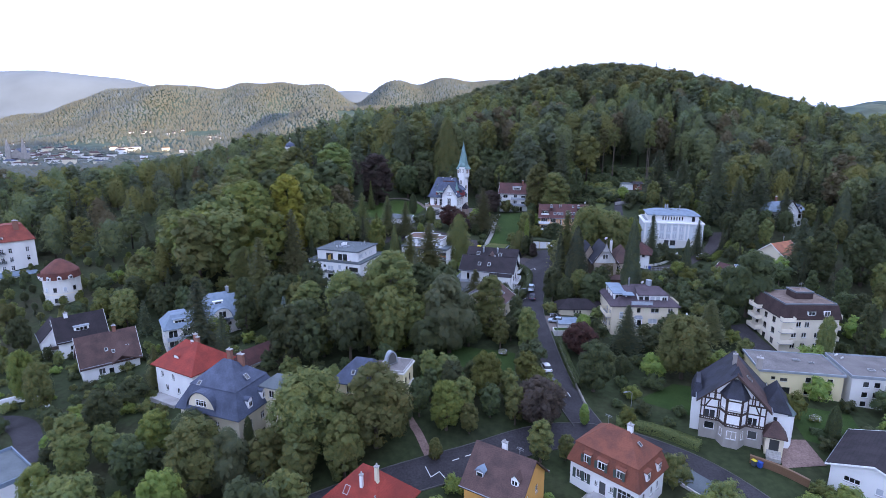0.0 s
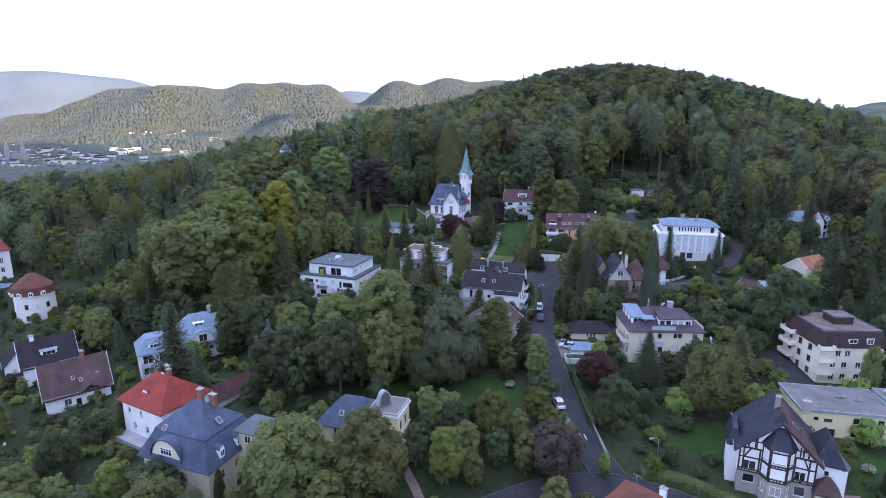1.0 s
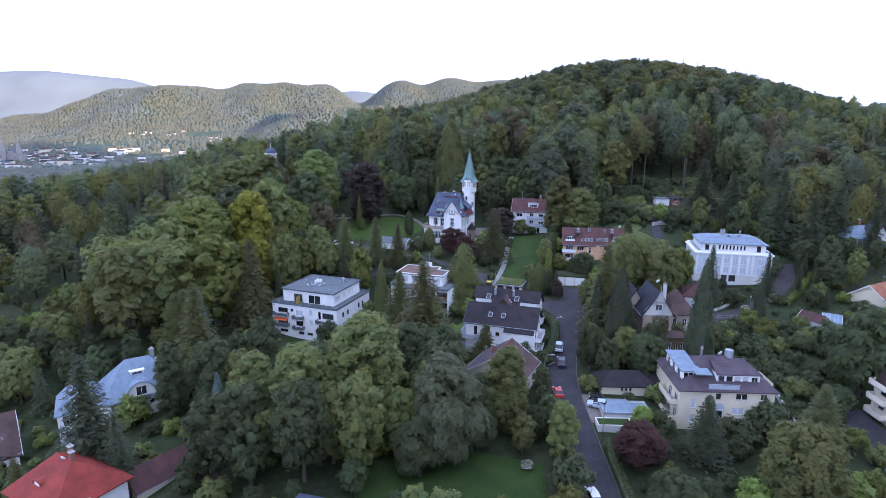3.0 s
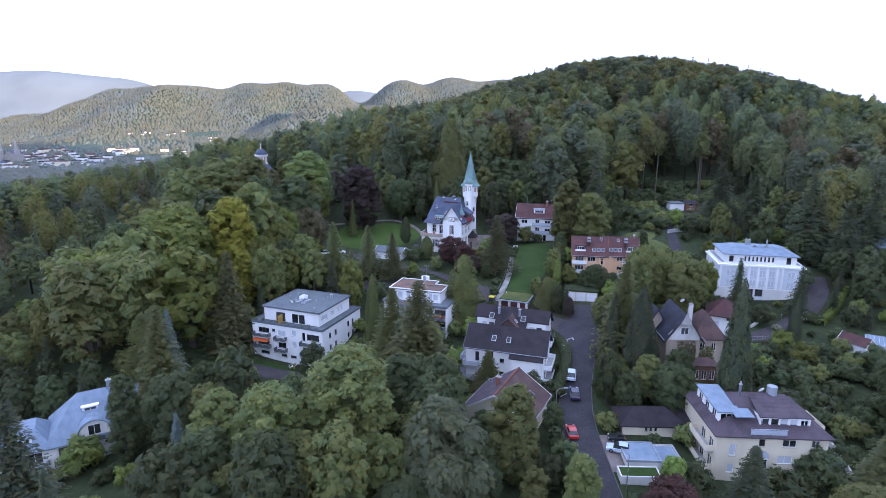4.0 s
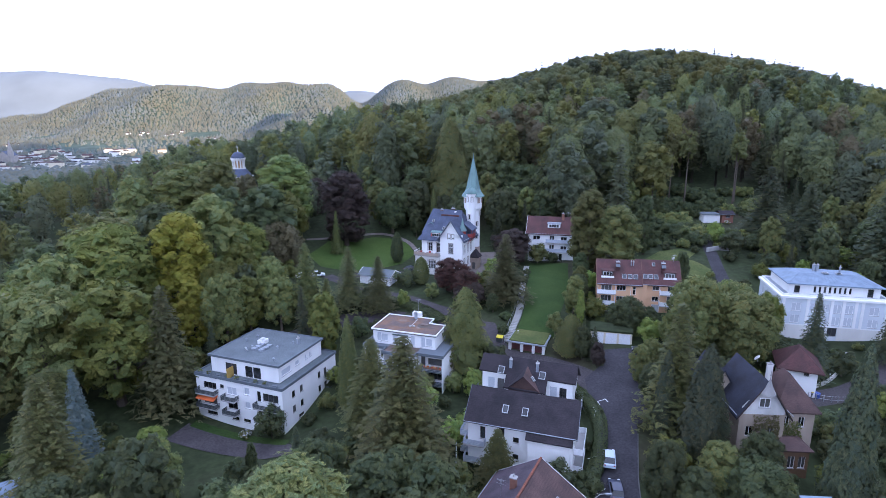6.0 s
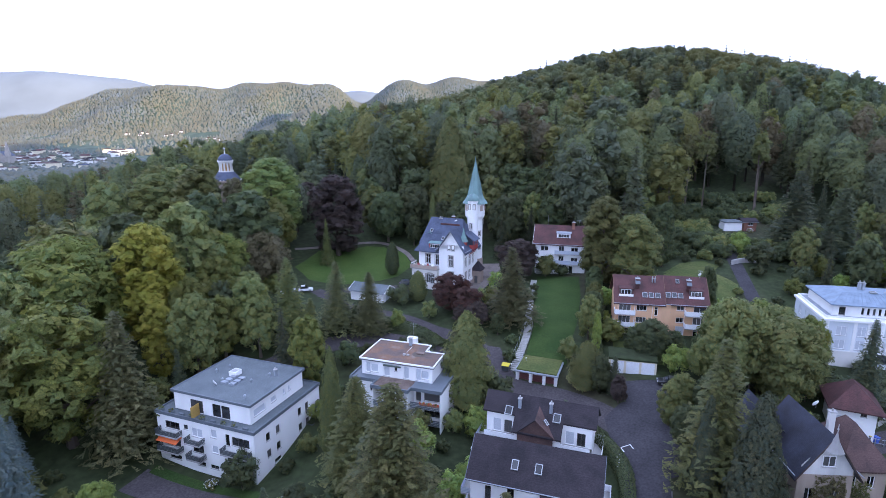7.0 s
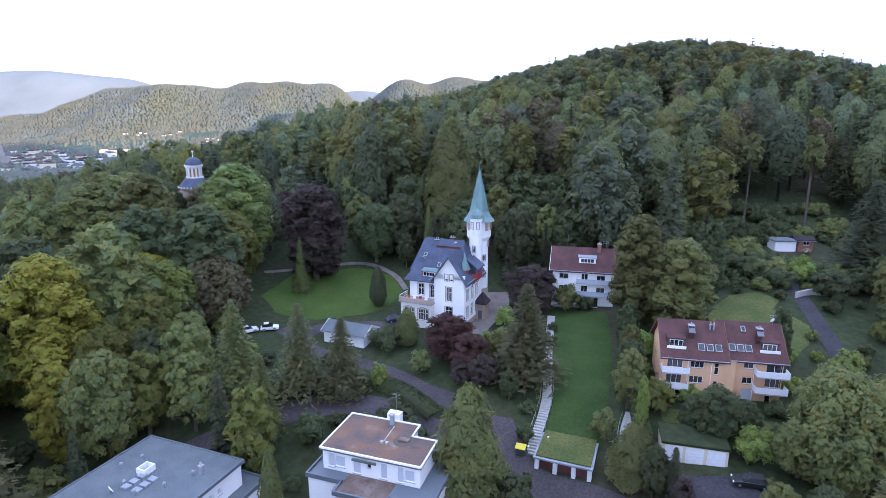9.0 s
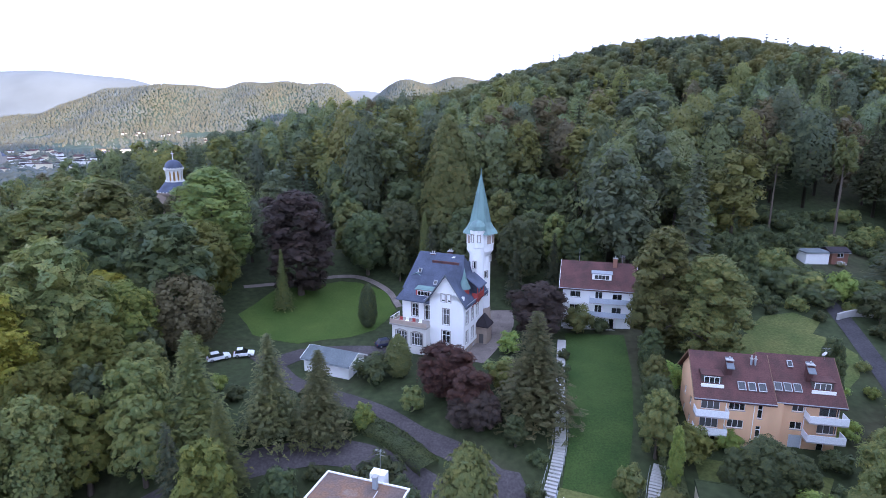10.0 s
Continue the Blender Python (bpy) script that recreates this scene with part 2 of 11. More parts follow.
M_BRICK = plain("brick_chimney", (0.22, 0.10, 0.07), 0.85)
M_METAL = plain("grey_metal", (0.34, 0.35, 0.36), 0.35, 0.8)
M_RAILING = plain("dark_railing", (0.055, 0.065, 0.07), 0.5)
M_PANEL = plain("white_balcony_panel", (0.72, 0.73, 0.75), 0.5)
M_BLUEPANEL = plain("blue_grey_balcony_panel", (0.36, 0.40, 0.46), 0.5)
M_AWNING = plain("orange_awning_cloth", (0.65, 0.14, 0.04), 0.8)
M_ASPHALT = rough_ground("asphalt", [(0.3, (0.034, 0.032, 0.036)), (0.7, (0.054, 0.050, 0.056))], 0.25, 3.0, 0.9, 0.1)
M_OLDWALL = plaster("weathered_beige_render", (0.42, 0.34, 0.27), 0.55)
M_DRIVE = rough_ground("worn_drive_asphalt", [(0.3, (0.052, 0.045, 0.047)), (0.7, (0.077, 0.067, 0.069))], 0.2, 3.0, 0.92, 0.1)
M_GRAVEL = rough_ground("pale_gravel_path", [(0.3, (0.135, 0.112, 0.102)), (0.7, (0.205, 0.175, 0.158))], 0.4, 6.0, 0.95, 0.2)
M_PAVING = rough_ground("reddish_paving", [(0.3, (0.17, 0.115, 0.10)), (0.7, (0.24, 0.165, 0.145))], 0.4, 3.0, 0.9, 0.2)
M_LINE = plain("white_road_paint", (0.62, 0.62, 0.62), 0.7)
M_GRASS = rough_ground("lawn_grass", [(0.3, (0.024, 0.050, 0.011)), (0.7, (0.040, 0.068, 0.016))], 0.22, 4.0, 0.95, 0.5)
# The lawn grass again, its stronger light put in as a brighter, yellower colour.
M_LAWNLIT = rough_ground("brightened_lawn_grass", [(0.3, (0.040, 0.074, 0.014)), (0.7, (0.062, 0.096, 0.020))], 0.16, 4.0, 0.95, 0.5)
M_MEADOW = rough_ground("rough_grass", [(0.3, (0.050, 0.072, 0.020)), (0.7, (0.105, 0.112, 0.036))], 0.15, 2.5, 0.95, 0.6)
M_GROUND = rough_ground("garden_and_wood_floor", [(0.25, (0.026, 0.031, 0.016)), (0.5, (0.033, 0.045, 0.018)), (0.75, (0.050, 0.044, 0.027))], 0.045, 0.8, 0.95, 0.6)
# Distance haze is mixed into this range's flat blue-grey colour.
M_FARRANGE = plain("hazy_far_range", (0.136, 0.160, 0.180), 0.95, 0.0, 0.004)
# Far floor also carries haze in its colour, paler and bluer than near ground.
M_FARGROUND = rough_ground("hazy_far_meadow_and_wood", [(0.3, (0.045, 0.070, 0.062)), (0.5, (0.060, 0.086, 0.068)), (0.7, (0.10, 0.115, 0.075))], 0.004, 0.03, 0.95, 0.3)
M_BARK = plain("bark", (0.09, 0.07, 0.055), 0.9)
M_STEP = plain("stone_step", (0.36, 0.35, 0.33), 0.85)
M_TYRE = plain("tyre", (0.02, 0.02, 0.02), 0.85)
M_POT = plain("terracotta", (0.30, 0.13, 0.08), 0.8)

L_GREEN = leafage("mid_green_leaves", (0.042, 0.066, 0.021), (0.093, 0.130, 0.037), (0.170, 0.200, 0.056))
L_DARK = leafage("dark_green_leaves", (0.021, 0.036, 0.015), (0.045, 0.070, 0.026), (0.082, 0.114, 0.038))
L_YELLOW = leafage("yellow_green_leaves", (0.038, 0.062, 0.015), (0.086, 0.122, 0.024), (0.155, 0.190, 0.038))
L_LIME = leafage("light_green_leaves", (0.055, 0.100, 0.022), (0.115, 0.190, 0.038), (0.200, 0.280, 0.060))
L_COPPER = leafage("copper_beech_leaves", (0.022, 0.020, 0.015), (0.048, 0.045, 0.033), (0.084, 0.073, 0.052))
L_RED = leafage("dark_red_leaves", (0.020, 0.014, 0.010), (0.047, 0.028, 0.019), (0.094, 0.052, 0.034))
L_GOLD = leafage("golden_turning_leaves", (0.070, 0.100, 0.016), (0.185, 0.245, 0.028), (0.320, 0.360, 0.046))
L_FRESH = leafage("fresh_green_leaves", (0.044, 0.076, 0.022), (0.096, 0.148, 0.038), (0.168, 0.225, 0.058))
L_TAWNY = leafage("tawny_olive_leaves", (0.038, 0.056, 0.018), (0.086, 0.118, 0.033), (0.155, 0.185, 0.050))
L_NEEDLE = leafage("spruce_needles", (0.022, 0.036, 0.020), (0.046, 0.069, 0.033), (0.093, 0.117, 0.053))
L_BLUE = leafage("blue_spruce_needles", (0.052, 0.086, 0.072), (0.096, 0.152, 0.128), (0.155, 0.225, 0.195))
L_OLIVE = leafage("olive_cypress_leaves", (0.036, 0.052, 0.018), (0.074, 0.100, 0.030), (0.128, 0.155, 0.046))
L_GREY = leafage("grey_green_leaves", (0.038, 0.056, 0.026), (0.070, 0.098, 0.044), (0.118, 0.145, 0.066))
L_PALENEEDLE = leafage("pale_green_needles", (0.034, 0.046, 0.018), (0.074, 0.096, 0.036), (0.128, 0.152, 0.058))
# Far leaves paled and blued: the haze of distance is in their colour.
L_FAR = leafage("hazy_far_wood_leaves", (0.082, 0.108, 0.108), (0.126, 0.146, 0.118), (0.182, 0.182, 0.120), 0.006, 0.25, 0, 0.35)
# Some distance haze is in these hill wood tones: lighter, darks blued.
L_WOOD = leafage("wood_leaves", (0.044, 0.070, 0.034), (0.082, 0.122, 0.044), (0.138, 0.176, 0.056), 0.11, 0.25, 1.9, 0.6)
L_WOODDARK = leafage("hazed_dark_wood_leaves", (0.034, 0.054, 0.030), (0.060, 0.090, 0.045), (0.100, 0.130, 0.060), 0.11, 0.25, 1.9, 0.6)
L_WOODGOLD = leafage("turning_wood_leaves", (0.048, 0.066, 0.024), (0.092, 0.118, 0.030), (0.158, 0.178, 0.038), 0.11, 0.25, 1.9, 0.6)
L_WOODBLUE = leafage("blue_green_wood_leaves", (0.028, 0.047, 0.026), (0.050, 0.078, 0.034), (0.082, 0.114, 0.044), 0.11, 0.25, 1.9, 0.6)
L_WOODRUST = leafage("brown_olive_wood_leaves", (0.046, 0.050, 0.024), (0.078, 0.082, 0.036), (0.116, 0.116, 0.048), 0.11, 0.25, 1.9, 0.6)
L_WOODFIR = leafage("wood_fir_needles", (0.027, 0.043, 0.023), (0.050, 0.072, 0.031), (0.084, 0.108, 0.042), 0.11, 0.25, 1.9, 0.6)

# ---- shapes ----
class Geo:
    """A mesh in the making: points and faces."""

    def __init__(self):
        self.v, self.f = [], []

    def face(self, *pts):
        n = len(self.v)
        self.v.extend(tuple(p) for p in pts)
        self.f.append(tuple(range(n, n + len(pts))))

    def box(self, x0, y0, z0, x1, y1, z1):
        n = len(self.v)
        self.v += [(x0, y0, z0), (x1, y0, z0), (x1, y1, z0), (x0, y1, z0), (x0, y0, z1), (x1, y0, z1), (x1, y1, z1), (x0, y1, z1)]
        self.f += [tuple(n + i for i in q) for q in ((3, 2, 1, 0), (4, 5, 6, 7), (0, 1, 5, 4), (1, 2, 6, 5), (2, 3, 7, 6), (3, 0, 4, 7))]

    def lattice(self, xs, zs, y0, y1):
        """One frame in the x-z plane: every second gap along both ways is open."""
        n, a, b = len(self.v), len(xs), len(zs)
        self.v += [(x, y, z) for y in (y0, y1) for z in zs for x in xs]

        def bar(i, k):
            return 0 <= i < a - 1 and 0 <= k < b - 1 and (i % 2 == 0 or k % 2 == 0)
        for k in range(b - 1):
            for i in range(a - 1):
                if not bar(i, k):
                    continue
                q = [n + k * a + i, n + k * a + i + 1, n + (k + 1) * a + i + 1, n + (k + 1) * a + i]
                self.f.append(tuple(q))
                for (di, dk), (u, v) in (((0, -1), (0, 1)), ((1, 0), (1, 2)), ((0, 1), (2, 3)), ((-1, 0), (3, 0))):
                    if not bar(i + di, k + dk):
                        self.f.append((q[v], q[u], q[u] + a * b, q[v] + a * b))

    def slab(self, pts, drop):
        """A plate: the given upper outline, and the same lower by drop."""
        k, n = len(pts), len(self.v)
        self.v += [tuple(p) for p in pts] + [(p[0], p[1], p[2] - drop) for p in pts]
        self.f.append(tuple(range(n, n + k)))
        self.f.append(tuple(range(n + 2 * k - 1, n + k - 1, -1)))
        for i in range(k):
            j = (i + 1) % k
            self.f.append((n + j, n + i, n + k + i, n + k + j))

    def loft(self, rings, cap=True, floor=True):
        """Rings of equally many points, one over the other."""
        k, n = len(rings[0]), len(self.v)
        for r in rings:
            self.v += [tuple(p) for p in r]
        for a in range(len(rings) - 1):
            for i in range(k):
                j = (i + 1) % k
                self.f.append((n + a * k + i, n + a * k + j, n + (a + 1) * k + j, n + (a + 1) * k + i))
        if floor:
            self.f.append(tuple(range(n + k - 1, n - 1, -1)))
        if cap:
            self.f.append(tuple(range(n + (len(rings) - 1) * k, n + len(rings) * k)))

    def tube(self, x, y, z0, z1, r0, r1=None, sides=10, cap=True):
        r1 = r0 if r1 is None else r1
        rings = [[(x + r * math.cos(2 * math.pi * i / sides), y + r * math.sin(2 * math.pi * i / sides), z) for i in range(sides)] for r, z in ((r0, z0), (r1, z1))]
        self.loft(rings, cap, True)

    def rod(self, a, b, r, sides=5):
        a, b = Vector(a), Vector(b)
        q = (b - a).to_track_quat("Z", "Y")
        rings = [[c + q @ Vector((r * math.cos(2 * math.pi * i / sides), r * math.sin(2 * math.pi * i / sides), 0)) for i in range(sides)] for c in (a, b)]
        self.loft(rings)

    def mesh(self, name, material, merge=False):
        me = bpy.data.meshes.new(name)
        me.from_pydata(self.v, [], self.f)
        if merge:
            bm = bmesh.new()
            bm.from_mesh(me)
            bmesh.ops.remove_doubles(bm, verts=bm.verts, dist=1e-4)
            bmesh.ops.dissolve_degenerate(bm, edges=bm.edges, dist=1e-4)
            bmesh.ops.recalc_face_normals(bm, faces=bm.faces)
            bm.to_mesh(me)
            bm.free()
        me.materials.append(material)
        me.update()
        return me


def part(name, geo, material, parent, label="", at=None, merge=True):
    """One mesh object under a thing or a part. geo may be a Geo or a finished mesh."""
    me = geo.mesh(name, material, merge) if isinstance(geo, Geo) else geo
    ob = new(name, me)
    ob.parent = parent
    if at is not None:
        ob.matrix_basis = at
    if label:
        tagged(ob, label)
    return ob


def thing(name, label, category, m, group="", kind=""):
    ob = new(name)
    ob.empty_display_size = 0.5
    ob.matrix_basis = m
    return tagged(ob, label, category, group, kind)


def lone(name, geo, material, label, category, m=None, group="", kind="", merge=True):
    """A thing that is one mesh."""
    me = geo.mesh(name, material, merge) if isinstance(geo, Geo) else geo
    ob = new(name, me)
    if m is not None:
        ob.matrix_basis = m
    return tagged(ob, label, category, group, kind)


# ---- buildings ----
SHARED, FOOTPRINTS = {}, []


def shared(key, make):
    if key not in SHARED:
        SHARED[key] = make()
    return SHARED[key]


def window_meshes(w, h, cols, rows, frame_mat, glass_mat, arched=False):
    """Frame bars and pane of a window of that size, middle of the sill at the origin, facing -y."""
    def make():
        g, p, t = Geo(), Geo(), 0.07
        xs, zs = [], [0.0, t]
        for i in range(cols + 1):
            x = -w / 2 + t / 2 + (w - t) * i / cols
            xs += [x - t / 2, x + t / 2]
        for i in range(1, rows):
            z = h * (0.66 if rows == 2 else i / rows)
            zs += [z - 0.03, z + 0.03]
        g.lattice(xs, zs + [h - t, h], 0.0, 0.09)
        p.box(-w / 2 + 0.02, 0.04, 0.02, w / 2 - 0.02, 0.06, h - 0.02)
        return g.mesh("window", frame_mat), p.mesh("pane", glass_mat)
    return shared(("win", round(w, 2), round(h, 2), cols, rows, frame_mat.name, glass_mat.name), make)


class House:
    """A building in its own frame: x along its front, y away from the front, z up from its ground."""

    def __init__(self, name, label, x, y, z, turn, category="house", group=""):
        self.root = thing(name, label, category, pose(x, y, z, 0, 0, turn), group)

    def part(self, name, geo, material, label="", at=None, parent=None, merge=True):
        return part(name, geo, material, parent or self.root, label, at, merge)

    def side(self, u0, v0, w, d, face):
        """Origin and turn of a wall's outer face, seen from outside, and its width."""
        return {"f": (u0, v0, 0, w), "r": (u0 + w, v0, 90, d), "b": (u0 + w, v0 + d, 180, w), "l": (u0, v0 + d, 270, d)}[face]

    def window(self, m, w, h, style="white", cols=2, rows=1, sill=True):
        fm = {"white": M_FRAME, "dark": M_DARKFRAME, "blind": M_FRAME, "stone": M_FRAME}[style]
        gm = M_SHUTTER if style == "blind" else M_GLASS
        fr, pn = window_meshes(w, h, cols, rows, fm, gm)
        ob = part("window", fr, None, self.root, "", m @ pose(0, 0.1, 0))
        part("pane", pn, None, ob)
        if sill:
            def make():
                g = Geo()
                g.box(-w / 2 - 0.08, -0.16, -0.08, w / 2 + 0.08, 0.06, -0.004)
                return g.mesh("sill", M_CONCRETE)
            part("sill", shared(("sill", round(w, 2)), make), None, ob)
        if style == "stone":
            def surround():
                g, t = Geo(), 0.18
                g.box(-w / 2 - t, -0.13, -0.1, -w / 2 - 0.004, -0.04, h + t)
                g.box(w / 2 + 0.004, -0.13, -0.1, w / 2 + t, -0.04, h + t)
                g.box(-w / 2 - 0.004, -0.13, h + 0.004, w / 2 + 0.004, -0.04, h + t)
                return g.mesh("surround", M_GREYSTONE)
            part("surround", shared(("sur", round(w, 2), round(h, 2)), surround), None, ob)
        return ob

    def block(self, u0, v0, w, d, z0, z1, material, holes=None, gable=None, peak=0.0, thick=0.35, name="wall", label="", faces="frbl"):
        """Four walls with real openings. holes: face -> rows of (x, sill, width, height, style, cols, rows).
        gable: 'u' or 'v', the way the ridge runs, with its height."""
        holes, g = holes or {}, Geo()
        m = self.root.matrix_basis
        FOOTPRINTS.append((m.inverted(), u0, v0, u0 + w, v0 + d))
        for face in faces:
            ox, oy, turn, length = self.side(u0, v0, w, d, face)
            m = pose(ox, oy, 0, 0, 0, turn)
            rects = [(h[0] - h[2] / 2, h[0] + h[2] / 2, z0 + h[1], z0 + h[1] + h[3]) for h in holes.get(face, ())]
            xs = sorted({0.0, length, *(r[0] for r in rects), *(r[1] for r in rects)})
            zs = sorted({z0, z1, *(r[2] for r in rects), *(r[3] for r in rects)})
            for a, b in zip(xs, xs[1:]):
                for c, e in zip(zs, zs[1:]):
                    if b - a < 1e-4 or e - c < 1e-4:
                        continue
                    mx, mz = (a + b) / 2, (c + e) / 2
                    if any(r[0] < mx < r[1] and r[2] < mz < r[3] for r in rects):
                        continue
                    g.face(*(m @ Vector(p) for p in ((a, 0, c), (b, 0, c), (b, 0, e), (a, 0, e))))
                    g.face(*(m @ Vector(p) for p in ((b, thick, c), (a, thick, c), (a, thick, e), (b, thick, e))))
            for x0, x1, s0, s1 in rects:
                for p, q in (((x0, s0), (x1, s0)), ((x1, s0), (x1, s1)), ((x1, s1), (x0, s1)), ((x0, s1), (x0, s0))):
                    g.face(*(m @ Vector(k) for k in ((p[0], 0, p[1]), (q[0], 0, q[1]), (q[0], thick, q[1]), (p[0], thick, p[1]))))
            if gable and face in ("lr" if gable == "u" else "fb"):
                g.face(*(m @ Vector(p) for p in ((0, 0, z1), (length, 0, z1), (length / 2, 0, peak))))
                g.face(*(m @ Vector(p) for p in ((length, thick, z1), (0, thick, z1), (length / 2, thick, peak))))
            for h in holes.get(face, ()):
                x, sill, hw, hh, style, cols, rows = (list(h) + ["white", 2, 1][len(h) - 4:])[:7]
                if style != "open":
                    self.window(m @ pose(x, 0, z0 + sill), hw, hh, style, cols, rows)
        return self.part(name, g, material, label, merge=False)

    def gable(self, u0, v0, w, d, ze, zr, material, along="u", over=0.5, th=0.22, verge=None, name="roof", label=""):
        g = Geo()
        if along == "u":
            slope = (zr - ze) / (d / 2)
            a, b, lo, c = u0 - over, u0 + w + over, ze - over * slope, v0 + d / 2
            g.slab([(a, v0 - over, lo + th), (b, v0 - over, lo + th), (b, c, zr + th), (a, c, zr + th)], th)
            g.slab([(a, c, zr + th), (b, c, zr + th), (b, v0 + d + over, lo + th), (a, v0 + d + over, lo + th)], th)
            ends = [((x, v0 - over, lo), (x, c, zr), (x, v0 + d + over, lo)) for x in (a, b)]
        else:
            slope = (zr - ze) / (w / 2)
            a, b, lo, c = v0 - over, v0 + d + over, ze - over * slope, u0 + w / 2
            g.slab([(u0 - over, b, lo + th), (u0 - over, a, lo + th), (c, a, zr + th), (c, b, zr + th)], th)
            g.slab([(c, b, zr + th), (c, a, zr + th), (u0 + w + over, a, lo + th), (u0 + w + over, b, lo + th)], th)
            ends = [((u0 - over, y, lo), (c, y, zr), (u0 + w + over, y, lo)) for y in (a, b)]
        ob = self.part(name, g, material, label, merge=False)
        if verge:
            for n, pts in enumerate(ends):
                for p, q in ((pts[0], pts[1]), (pts[1], pts[2])):
                    k = Geo()
                    p, q = Vector(p), Vector(q)
                    s = (1 if n else -1) * 0.06
                    off = Vector((s, 0, 0)) if along == "u" else Vector((0, s, 0))
                    up = Vector((0, 0, th + 0.05))
                    k.slab([p + up + off, q + up + off, q + up, p + up], 0.28)
                    self.part("verge_board", k, verge, parent=ob, merge=False)
        self.gutter(u0, v0, w, d, ze - over * 0.4, over, along)
        return ob

    def gutter(self, u0, v0, w, d, z, over, along):
        for s in (0, 1):
            g = Geo()
            if along == "u":
                y = v0 - over - 0.08 if s == 0 else v0 + d + over + 0.08
                g.rod((u0 - over, y, z), (u0 + w + over, y, z), 0.07)
            else:
                x = u0 - over - 0.08 if s == 0 else u0 + w + over + 0.08
                g.rod((x, v0 - over, z), (x, v0 + d + over, z), 0.07)
            self.part("gutter", g, M_ZINC, merge=False)

    def hip(self, u0, v0, w, d, ze, zr, material, over=0.5, inset=None, along="u", top=None, name="roof", label="", base=0.2):
        """Hipped roof; inset: how far the ridge stays from the ends; top: (du, dv) for a flat top instead."""
        a, b, c, e = u0 - over, v0 - over, u0 + w + over, v0 + d + over
        if top:
            ring = [(a + top[0], b + top[1], zr), (c - top[0], b + top[1], zr), (c - top[0], e - top[1], zr), (a + top[0], e - top[1], zr)]
        elif along == "u":
            i, m = (inset if inset is not None else d / 2) + over, v0 + d / 2
            ring = [(a + i, m - 0.05, zr), (c - i, m - 0.05, zr), (c - i, m + 0.05, zr), (a + i, m + 0.05, zr)]
        else:
            i, m = (inset if inset is not None else w / 2) + over, u0 + w / 2
            ring = [(m - 0.05, b + i, zr), (m + 0.05, b + i, zr), (m + 0.05, e - i, zr), (m - 0.05, e - i, zr)]
        g = Geo()
        g.loft([[(a, b, ze - base), (c, b, ze - base), (c, e, ze - base), (a, e, ze - base)], [(a, b, ze), (c, b, ze), (c, e, ze), (a, e, ze)], ring])
        return self.part(name, g, material, label, merge=False)

    def mansard(self, u0, v0, w, d, ze, zm, zr, material, inset=0.7, over=0.4, ridge=2.0, upper=None):
        a, b, c, e = u0 - over, v0 - over, u0 + w + over, v0 + d + over
        i = inset + over
        low = [[(a, b, ze - 0.15), (c, b, ze - 0.15), (c, e, ze - 0.15), (a, e, ze - 0.15)], [(a, b, ze), (c, b, ze), (c, e, ze), (a, e, ze)],
               [(a + i, b + i, zm), (c - i, b + i, zm), (c - i, e - i, zm), (a + i, e - i, zm)]]
        g = Geo()
        g.loft(low)
        ob = self.part("roof", g, material, merge=False)
        self.hip(u0 + inset, v0 + inset, w - 2 * inset, d - 2 * inset, zm + 0.14, zr, upper or material, 0.12, ridge, name="upper_roof", base=0.12)
        return ob

    def flat(self, u0, v0, w, d, z, material, edge, over=0.25, curb=0.25, name="roof"):
        g = Geo()
        g.box(u0 - over, v0 - over, z, u0 + w + over, v0 + d + over, z + 0.2)
        ob = self.part(name, g, material)
        t, a, b, c, e = 0.18, u0 - over - 0.01, v0 - over - 0.01, u0 + w + over + 0.01, v0 + d + over + 0.01
        k = Geo()
        k.box(a, b, z - 0.1, c, b + t, z + 0.2 + curb)
        k.box(a, e - t, z - 0.1, c, e, z + 0.2 + curb)
        k.box(a, b + t, z - 0.1, a + t, e - t, z + 0.2 + curb)
        k.box(c - t, b + t, z - 0.1, c, e - t, z + 0.2 + curb)
        self.part("roof_edge", k, edge, parent=ob)
        return ob

    def chimney(self, u, v, z0, z1, w=0.7, d=0.6, material=None, pots=1):
        g = Geo()
        g.box(u - w / 2, v - d / 2, z0, u + w / 2, v + d / 2, z1)
        ob = self.part("chimney", g, material or M_BRICK)
        k = Geo()
        k.box(u - w / 2 - 0.08, v - d / 2 - 0.08, z1 + 0.003, u + w / 2 + 0.08, v + d / 2 + 0.08, z1 + 0.12)
        for i in range(pots):
            x = u + (i - (pots - 1) / 2) * 0.4
            k.tube(x, v, z1 + 0.12, z1 + 0.5, 0.13, 0.11, 8)
        self.part("chimney_cap", k, M_CONCRETE, parent=ob, merge=False)

    def skylight(self, u, v, z, w, h, pitch, turn=0):
        """A roof window, its middle on the slope; pitch in degrees; turn: the way the slope faces (0 front, 90 right, 180 back, 270 left)."""
        m = pose(u, v, z, 0, 0, turn) @ pose(0, 0, 0, pitch, 0, 0)
        def make():
            g, p, t = Geo(), Geo(), 0.09
            for x0, y0, x1, y1 in ((-w / 2, -h / 2, w / 2, -h / 2 + t), (-w / 2, h / 2 - t, w / 2, h / 2), (-w / 2, -h / 2 + t, -w / 2 + t, h / 2 - t), (w / 2 - t, -h / 2 + t, w / 2, h / 2 - t)):
                g.box(x0, y0, -0.05, x1, y1, 0.14)
            p.box(-w / 2 + t, -h / 2 + t, -0.02, w / 2 - t, h / 2 - t, 0.1)
            return g.mesh("skylight", M_METAL), p.mesh("pane", M_GLASS)
        fr, pn = shared(("sky", round(w, 2), round(h, 2)), make)
